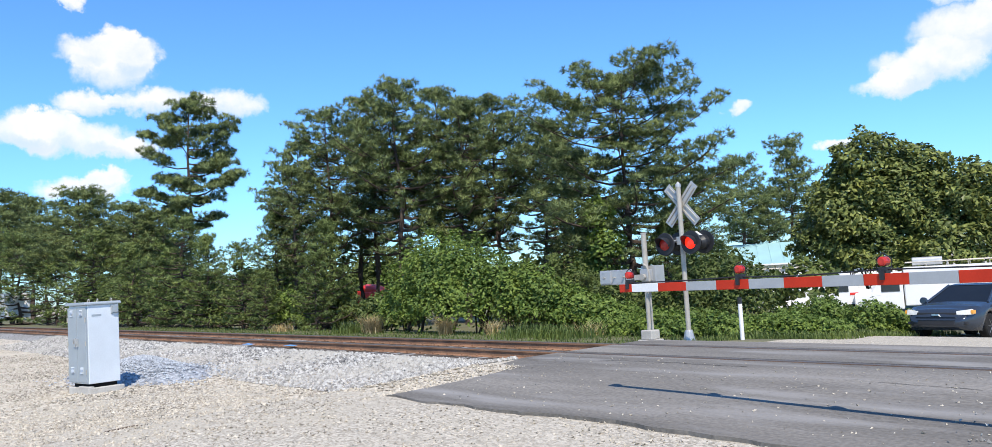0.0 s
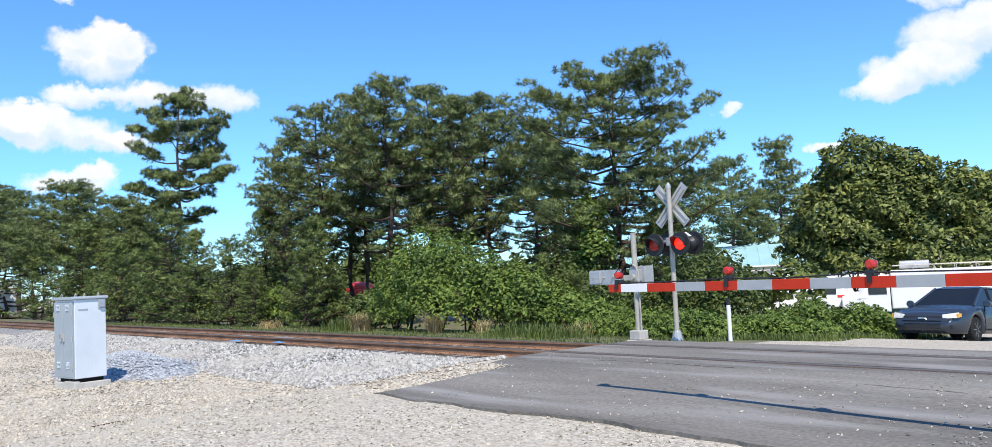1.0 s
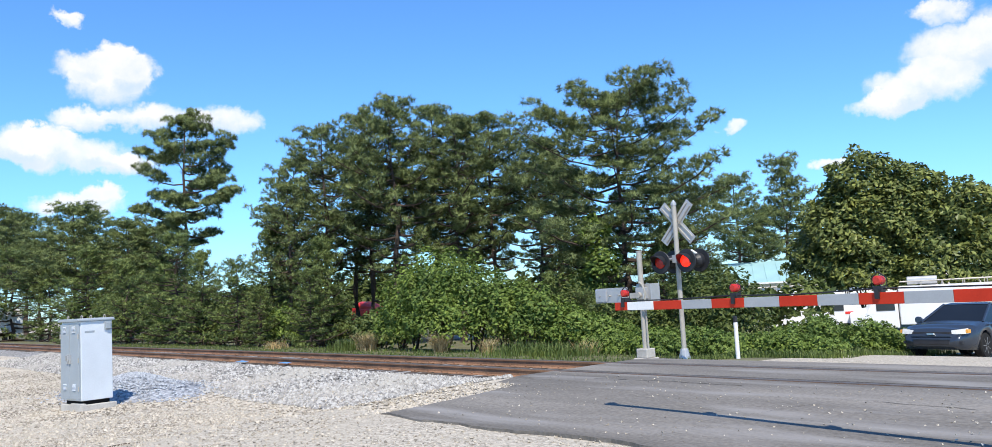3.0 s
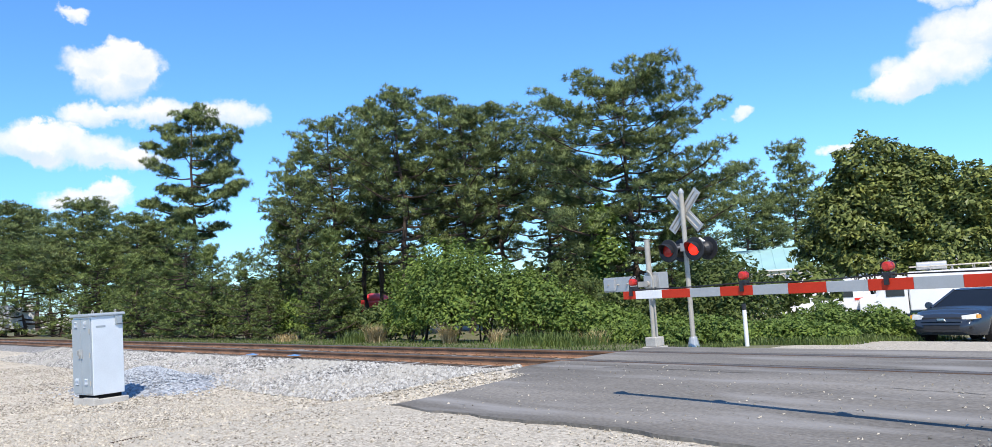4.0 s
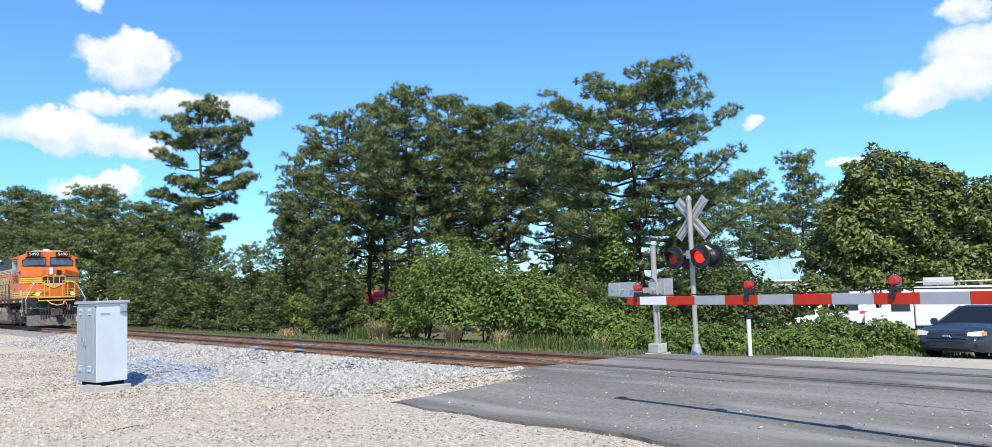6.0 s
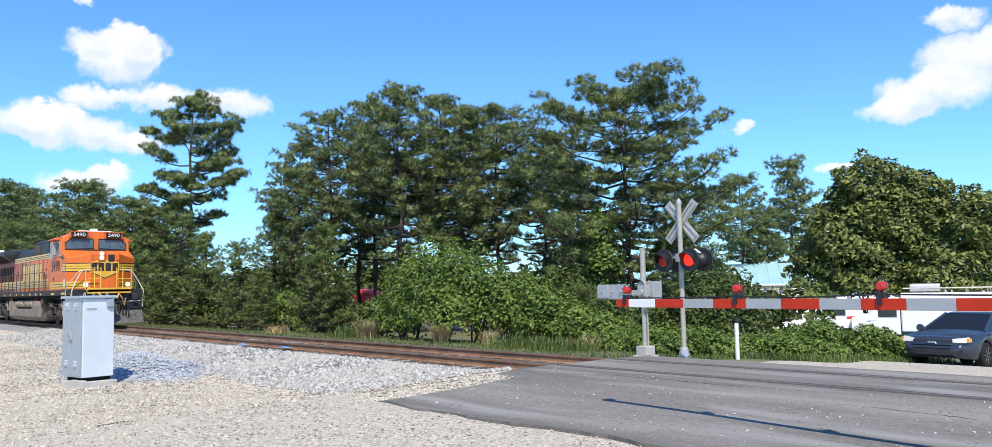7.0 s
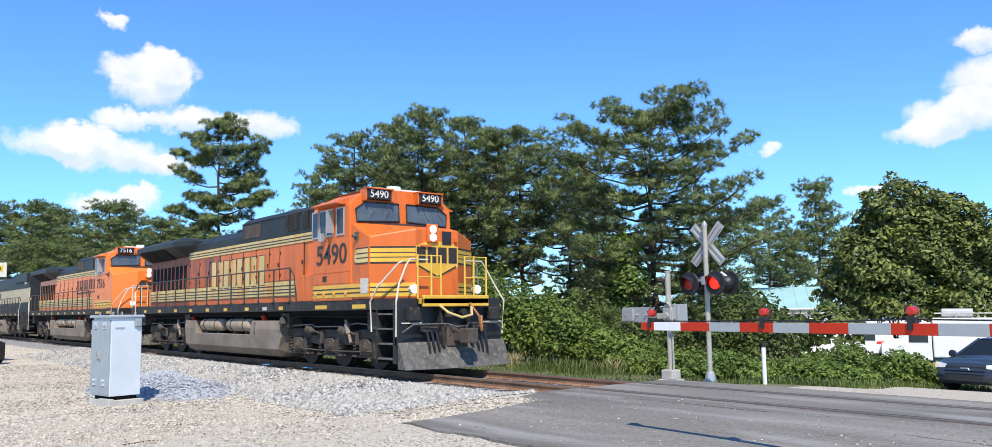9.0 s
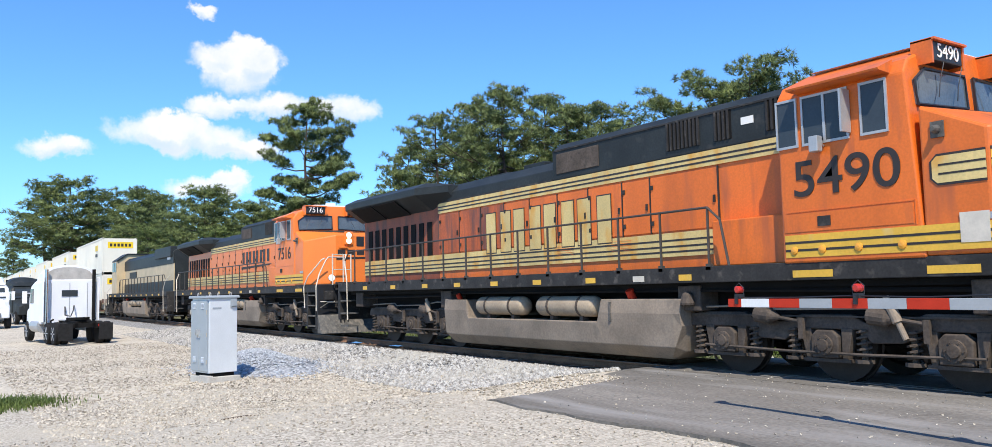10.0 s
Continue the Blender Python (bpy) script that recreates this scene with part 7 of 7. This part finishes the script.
    part("horn", Build().cyl((-11.5, -0.2, 4.28), (-11.1, -0.2, 4.28), 0.05, 8, 0.09).cyl((-11.5, 0.1, 4.28), (-11.15, 0.1, 4.28), 0.04, 8, 0.08).cyl((-11.4, 0, 4.1), (-11.4, 0, 4.28), 0.04, 8), M_SILL, loco)
    # radiator end
    part("radiator_cab", Build().box(-20.6, -16.0, -hw, hw, 1.72, 3.65), M_RAD if scheme == "old" else paint, loco, "sooty radiator compartment", 0.02)
    wing = [(-0.96, 3.55), (-1.50, 3.92), (-1.50, 4.10), (-1.15, 4.26), (1.15, 4.26), (1.50, 4.10), (1.50, 3.92), (0.96, 3.55)]
    part("radiator_wing", Build().prism(wing, "x", -20.85, -16.3), roof_paint, loco, "overhanging dark radiator wings", 0.02)
    part("wing_taper", loft([[(-16.3, y, z) for y, z in wing], [(-15.3, y * 0.72, min(z, 4.1)) for y, z in wing]]), roof_paint, loco)
    for s in (-1, 1):
        for x0, x1 in ((-20.4, -19.0), (-18.9, -17.5)):
            a, b = Vector((0, s * 0.99, 3.545)), Vector((0, s * 1.50, 3.895))
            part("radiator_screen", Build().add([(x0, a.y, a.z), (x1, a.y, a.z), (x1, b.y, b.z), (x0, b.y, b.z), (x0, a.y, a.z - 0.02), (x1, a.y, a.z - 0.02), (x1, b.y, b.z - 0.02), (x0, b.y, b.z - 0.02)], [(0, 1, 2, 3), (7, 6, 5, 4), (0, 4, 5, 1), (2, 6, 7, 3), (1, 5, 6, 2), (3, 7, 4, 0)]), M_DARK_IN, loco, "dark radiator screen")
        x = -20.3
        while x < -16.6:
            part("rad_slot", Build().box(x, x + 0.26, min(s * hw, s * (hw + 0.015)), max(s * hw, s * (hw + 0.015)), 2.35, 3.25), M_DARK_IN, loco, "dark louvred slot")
            x += 0.46
    part("end_wall", Build().box(-20.72, -20.6, -0.9, 0.9, 1.72, 3.6), paint, loco)
    if band == "two":
        for s in (-1,):
            stripe_band(loco, -16.0, -5.0, -hw - 0.022, 3.42, 3.68, M_CREAM_Y)
            stripe_band(loco, -20.55, -6.5, -hw - 0.022, 1.93, 2.35, M_CREAM_Y, (0.2, 0.42, 0.68))


def handrails(loco, material=None):
    material = material or M_RAILING
    for s in (-1, 1):
        x = -6.4
        y = s * 1.49
        top = []
        while x > -21.0:
            part("stanchion", Build().tube([(x, y, 1.66), (x, y, 2.66)], 0.024, 5), material, loco)
            part("stanchion_foot", Build().box(x - 0.05, x + 0.05, y - 0.03, y + 0.03, 1.66, 1.76), material, loco)
            x -= 1.06
        part("hand_rail", Build().tube([(-6.0, y, 1.72), (-6.15, y, 2.45), (-6.4, y, 2.66), (-20.6, y, 2.66), (-20.9, y, 2.4)], 0.022, 6), material, loco)


def sill(loco, yellow):
    part("sill", Build().box(-21.3, -1.0, -1.52, -1.44, 1.46, 1.72).box(-21.3, -1.0, 1.44, 1.52, 1.46, 1.72), M_SILL, loco, "dusty dark side sill", 0.01)
    part("deck", Build().box(-21.3, -1.0, -1.44, 1.44, 1.60, 1.70), M_SILL, loco, "walkway deck")
    part("rear_pilot", Build().box(-21.45, -21.3, -1.5, 1.5, 0.6, 1.72).box(-21.5, -22.2, -0.12, 0.12, 0.72, 0.98), M_SILL, loco, "", 0.02)
    for k, x in enumerate((-2.55, -4.5, -6.9, -8.0, -9.3, -11.0, -12.6, -14.2, -15.8, -17.6, -19.4)):
        wid = 0.32 if k in (0, 1) else 0.14
        for s in (-1, 1):
            part("sill_patch", Build().box(x - wid, x + wid, min(s * 1.52, s * 1.526), max(s * 1.52, s * 1.526), 1.50, 1.60), M_YELLOW if k != 3 else M_RAIL_WHITE, loco, "yellow reflective strip")
    for s in (-1, 1):
        for k in range(3):
            part("rear_step", Build().box(-21.25, -20.7, min(s * 1.15, s * 1.5), max(s * 1.15, s * 1.5), 0.4 + k * 0.38, 0.44 + k * 0.38), M_RUBBER, loco)
        part("rear_grab", Build().tube([(-20.65, s * 1.53, 0.6), (-20.65, s * 1.55, 1.8), (-20.9, s * 1.5, 2.3), (-21.3, s * 1.3, 2.6)], 0.022, 6), M_RAIL_WHITE, loco, "pale grab rail")


WHEELS = []
M_RAD = mat("sooty_rust_orange", (0.30, 0.075, 0.03), 0.6, 0, 0.3, 1.4, 25, 0.1, dirt=0.48, dirt_col=(0.10, 0.05, 0.035), stretch=(1.4, 1.4, 0.4))
M_SOOT = mat("sooty_orange_paint", (0.50, 0.105, 0.02), 0.5, 0, 0.25, 1.1, 25, 0.08, dirt=0.44, dirt_col=(0.15, 0.052, 0.03), stretch=(2.2, 2.2, 0.3))
M_ORANGE_N = mat("fresh_orange_paint", (0.80, 0.20, 0.03), 0.4, 0, 0.07, 1.2, 30, 0.04)


def locomotive(number, old):
    paint = M_ORANGE if old else M_ORANGE_N
    loco = thing("locomotive", "weathered orange diesel freight locomotive with yellow stripes on the track" if old else "cleaner orange diesel freight locomotive with a dark swoosh mark", "locomotive", "freight train")
    sill(loco, True)
    running_gear(loco)
    wide_cab(loco, paint, number, "old" if old else "new")
    long_hood(loco, paint, M_DKGREEN, "two", "old" if old else "new")
    front_works(loco, old)
    handrails(loco)
    lettering("number", number, 0.72 if old else 0.60, M_TEXT_DARK, pose(-3.92, -1.548, 2.86), loco, 0.005, 1.14, 0.004)
    # cab skirt stripes
    stripe_band(loco, -4.9, -2.05, -1.541, 1.78, 2.10, M_YELLOW, (0.32, 0.66))
    part("panel_line", Build().box(-4.85, -2.95, -1.55, -1.54, 2.42, 2.435).box(-2.96, -2.945, -1.55, -1.54, 2.12, 2.43), paint, loco)
    part("cab_vent", Build().box(-4.35, -4.15, -1.56, -1.54, 2.2, 2.34), M_SILL, loco)
    for x in (-4.75, -4.3, -3.75, -3.15):
        part("lifting_lug", Build().lathe([(0, 0.06), (-0.02, 0.055), (-0.03, 0.02)], (x, -1.545, 1.88), (0, 1, 0), 10), M_AMBER, loco)
    if old:
        part("worn_patch", Build().box(-2.42, -2.08, -1.556, -1.548, 1.86, 2.22), M_RAIL_WHITE, loco, "scuffed pale patch with a plain round badge")
        part("duct_panel", Build().box(-4.9, -2.98, -1.549, -1.54, 2.14, 2.40), paint, loco)
        slab_letters(loco, -13.75, -9.2, 2.28, 3.20, -0.985, M_CREAM_Y, M_TEXT_DARK)
        nose_marks_old(loco)
    else:
        slab_letters(loco, -10.9, -7.2, 2.75, 3.25, -0.985, M_TEXT_DARK, M_ORANGE_N)
        part("swoosh", Build().prism([(-11.0, 2.52), (-7.3, 2.60), (-7.0, 2.66), (-11.0, 2.62)], "y", -0.99, -0.98), M_TEXT_DARK, loco, "dark underline stripe")
        for y in (-0.55, -0.2, 0.15):
            part("nose_mark", Build().box(-1.418, -1.41, y, y + 0.28, 2.72, 2.9), M_TEXT_DARK, loco)
        part("nose_mark", Build().prism([(-0.6, 2.55), (0.6, 2.6), (0.6, 2.66), (-0.6, 2.63)], "x", -1.418, -1.41), M_TEXT_DARK, loco)
        part("nose_band", Build().box(-2.8, -2.1, -1.55, -1.54, 1.78, 2.10), M_YELLOW, loco)
    return loco


def third_locomotive():
    """A cream and dark unit that runs with its cab to the rear; its own front is at x = 0, turned round when placed."""
    loco = thing("locomotive", "cream and dark green diesel locomotive running cab to the rear", "locomotive", "freight train")
    sill(loco, False)
    running_gear(loco)
    part("hood", Build().box(-20.5, -5.0, -0.95, 0.95, 1.72, 3.5), M_CREAM, loco, "cream engine hood", 0.02)
    part("hood_roof", Build().prism([(-0.98, 3.3), (-0.98, 3.95), (-0.7, 4.2), (0.7, 4.2), (0.98, 3.95), (0.98, 3.3)], "x", -20.5, -5.0), M_DKGREEN, loco, "dark hood roof", 0.02)
    part("hood_skirt", Build().box(-20.4, -5.0, -0.97, 0.97, 1.72, 2.35), M_DKGREEN, loco)
    part("radiator", Build().box(-20.3, -16.0, -1.1, 1.1, 3.7, 4.3), M_DKGREEN, loco, "", 0.03)
    part("cab", loft([[(x, -1.5, 1.72), (x, -1.5, 4.0), (x, -0.8, 4.5), (x, 0.8, 4.5), (x, 1.5, 4.0), (x, 1.5, 1.72)] for x in (-5.0, -3.0)]), M_CREAM, loco, "cream cab", 0.03)
    part("cab_roof", Build().prism([(-1.5, 4.02), (-0.8, 4.52), (0.8, 4.52), (1.5, 4.02), (1.5, 4.1), (0.8, 4.6), (-0.8, 4.6), (-1.5, 4.1)], "x", -5.1, -2.9), M_DKGREEN, loco)
    part("nose", Build().box(-3.0, -1.4, -1.0, 1.0, 1.72, 3.3), M_DKGREEN, loco, "", 0.05)
    for s in (-1, 1):
        for x0, x1 in ((-4.8, -4.2), (-4.0, -3.3)):
            part("side_window", Build().box(x0, x1, s * 1.51 - 0.02, s * 1.51 + 0.02, 3.3, 3.95), M_GLASS, loco)
        part("rear_mark", Build().box(-9.5, -7.0, s * 0.965 - 0.012, s * 0.965 + 0.012, 2.75, 3.15), M_DKGREEN, loco, "plain dark bar of faded lettering")
        part("number_panel", Build().box(-19.8, -19.0, s * 0.99 - 0.012, s * 0.99 + 0.012, 3.55, 3.8), M_TEXT_WHITE, loco, "plain pale bar")
    part("end_stripe", Build().box(-20.56, -20.5, -0.9, 0.9, 1.8, 4.0), M_DKGREEN, loco)
    front_works(loco, False)
    handrails(loco)
    return loco


def well_car():
    """A low well wagon, front at x = 0, 22.0 m to the next."""
    w = thing("well_wagon", "rust-brown low well wagon carrying stacked containers", "rail wagon", "freight train")
    for s in (-1, 1):
        part("side_sill", Build().prism([(-18.9, 0.45), (-2.9, 0.45), (-2.4, 1.25), (-19.4, 1.25)], "y", min(s * 1.36, s * 1.48), max(s * 1.36, s * 1.48)), M_WELL, w, "", 0.02)
        for k in range(11):
            part("rib", Build().box(-18.4 + k * 1.5, -18.3 + k * 1.5, min(s * 1.48, s * 1.53), max(s * 1.48, s * 1.53), 0.5, 1.2), M_WELL, w)
    part("floor", Build().box(-19.0, -2.8, -1.38, 1.38, 0.36, 0.46), M_WELL, w)
    for c, d in ((-1.6, 1), (-20.2, -1)):
        part("end_platform", Build().box(c - 1.2, c + 1.2, -1.3, 1.3, 1.0, 1.35).box(c - 1.5, c + 1.5, -0.15, 0.15, 0.7, 1.0), M_WELL, w, "", 0.02)
        tr = part("bogie_frame", Build().prism([(c - 1.2, 0.35), (c + 1.2, 0.35), (c + 1.0, 0.75), (c + 0.3, 0.9), (c - 0.3, 0.9), (c - 1.0, 0.75)], "y", -1.12, -1.0).prism([(c - 1.2, 0.35), (c + 1.2, 0.35), (c + 1.0, 0.75), (c + 0.3, 0.9), (c - 0.3, 0.9), (c - 1.0, 0.75)], "y", 1.0, 1.12).box(c - 0.2, c + 0.2, -1.0, 1.0, 0.5, 0.9), M_UNDER, w)
        for q in (-0.85, 0.85):
            o = new("wheelset", WHEELSET)
            o.parent = w
            o.matrix_basis = pose(c + q, 0, 0.53)
            WHEELS.append(o)
        part("ladder", Build().tube([(c + d * 1.15, -1.4, 0.5), (c + d * 1.15, -1.4, 1.9)], 0.02, 5).tube([(c + d * 0.75, -1.4, 0.5), (c + d * 0.75, -1.4, 1.9)], 0.02, 5), M_RAIL_WHITE, w)
    return w


def container(length, tall=2.9):
    """A corrugated box, front end at x = 0, foot at z = 0."""
    c = thing("shipping_container", "off-white corrugated freight container with a yellow panel, stacked on a wagon", "container", "containers on the train")
    zig = []
    n = int(length / 0.28)
    for k in range(n):
        x = -length + 0.15 + k * (length - 0.3) / n
        d = 0.03 if k % 2 else 0.0
        zig += [(x, d), (x + (length - 0.3) / n * 0.8, d)]
    side = Build()
    for s in (-1, 1):
        pts = [(x, s * (1.285 - d)) for x, d in zig]
        v = [(x, y, 0.12) for x, y in pts] + [(x, y, tall - 0.1) for x, y in pts]
        m = len(pts)
        side.add(v, [(i, i + 1, i + 1 + m, i + m) for i in range(m - 1)])
    part("side_wall", side, M_BOX, c, "corrugated pale side")
    part("core", Build().box(-length + 0.06, -0.06, -1.22, 1.22, 0.1, tall - 0.06), M_BOX, c)
    fr = Build()
    for x in (-length, -0.12):
        for s in (-1.3, 1.18):
            fr.box(x, x + 0.12, s, s + 0.12, 0.0, tall)
    for z in (0.0, tall - 0.12):
        for s in (-1.3, 1.2):
            fr.box(-length, 0, s, s + 0.1, z, z + 0.12)
    part("corner_frame", fr, M_BOX, c, "", 0.01)
    part("end_panel", Build().box(-0.05, -0.02, -1.18, 1.18, 0.12, tall - 0.12), M_BOX, c)
    part("end_logo", Build().box(-0.02, -0.01, -0.9, 1.0, tall - 0.85, tall - 0.35), M_LOGO_Y, c, "plain yellow panel")
    for k in range(6):
        part("logo_mark", Build().box(-0.012, -0.004, -0.75 + k * 0.28, -0.57 + k * 0.28, tall - 0.72, tall - 0.48), M_TEXT_DARK, c)
    part("side_logo", Build().box(-length * 0.2 - 0.7, -length * 0.2 + 0.7, -1.30, -1.286, tall - 0.95, tall - 0.5), M_LOGO_Y, c, "plain yellow panel")
    part("side_bar", Build().box(-length * 0.2 - 0.6, -length * 0.2 + 0.5, -1.30, -1.286, tall - 1.45, tall - 1.2), M_TEXT_DARK, c, "plain dark bar of print")
    return c


TRAIN_X, TRAIN_V, TRAIN_A = -2.7, 12.245, -0.162


def train_at(t):
    s = t - 10.0
    return TRAIN_X + TRAIN_V * s + TRAIN_A * s * s / 2


TRAIN = []          # thing, offset of its front along the train, height, turned round
TRAIN.append((locomotive("5490", True), 0.0, 0.0, False))
TRAIN.append((locomotive("7516", False), -22.3, 0.0, False))
TRAIN.append((third_locomotive(), -44.6, 0.0, True))
wagon, box = well_car(), container(16.15)
for k in range(9):
    off = -67.2 - 22.2 * k
    TRAIN.append((wagon if k == 0 else copy_thing(wagon, pose(0, 0, 0)), off, 0.0, False))
    if k:
        WHEELS.extend(o for o in TRAIN[-1][0].children if o.name.startswith("wheelset"))
    for z in (0.47, 3.40):
        TRAIN.append((box if (k == 0 and z < 1) else copy_thing(box, pose(0, 0, 0)), off - 2.95, z, False))


def motions():
    times = [k * 0.5 for k in range(21)]
    for ob, off, z, turned in TRAIN:
        if turned:
            rows = [(t, pose(train_at(t) + off - 22.3, CENTRE, z, 0, 0, 180)) for t in times]
        else:
            rows = [(t, pose(train_at(t) + off, CENTRE, z)) for t in times]
        walk(ob, rows)
    spin = [k / 30 for k in range(301)]
    for o in WHEELS:
        x = o.matrix_basis.translation.x
        owner = o.parent
        if owner["category"] != "locomotive":
            continue
        s = -1 if owner == TRAIN[2][0] else 1
        walk(o, [(t, pose(x, 0, 0.53, 0, s * math.degrees((train_at(t) - train_at(0)) / 0.53), 0)) for t in spin])


motions()
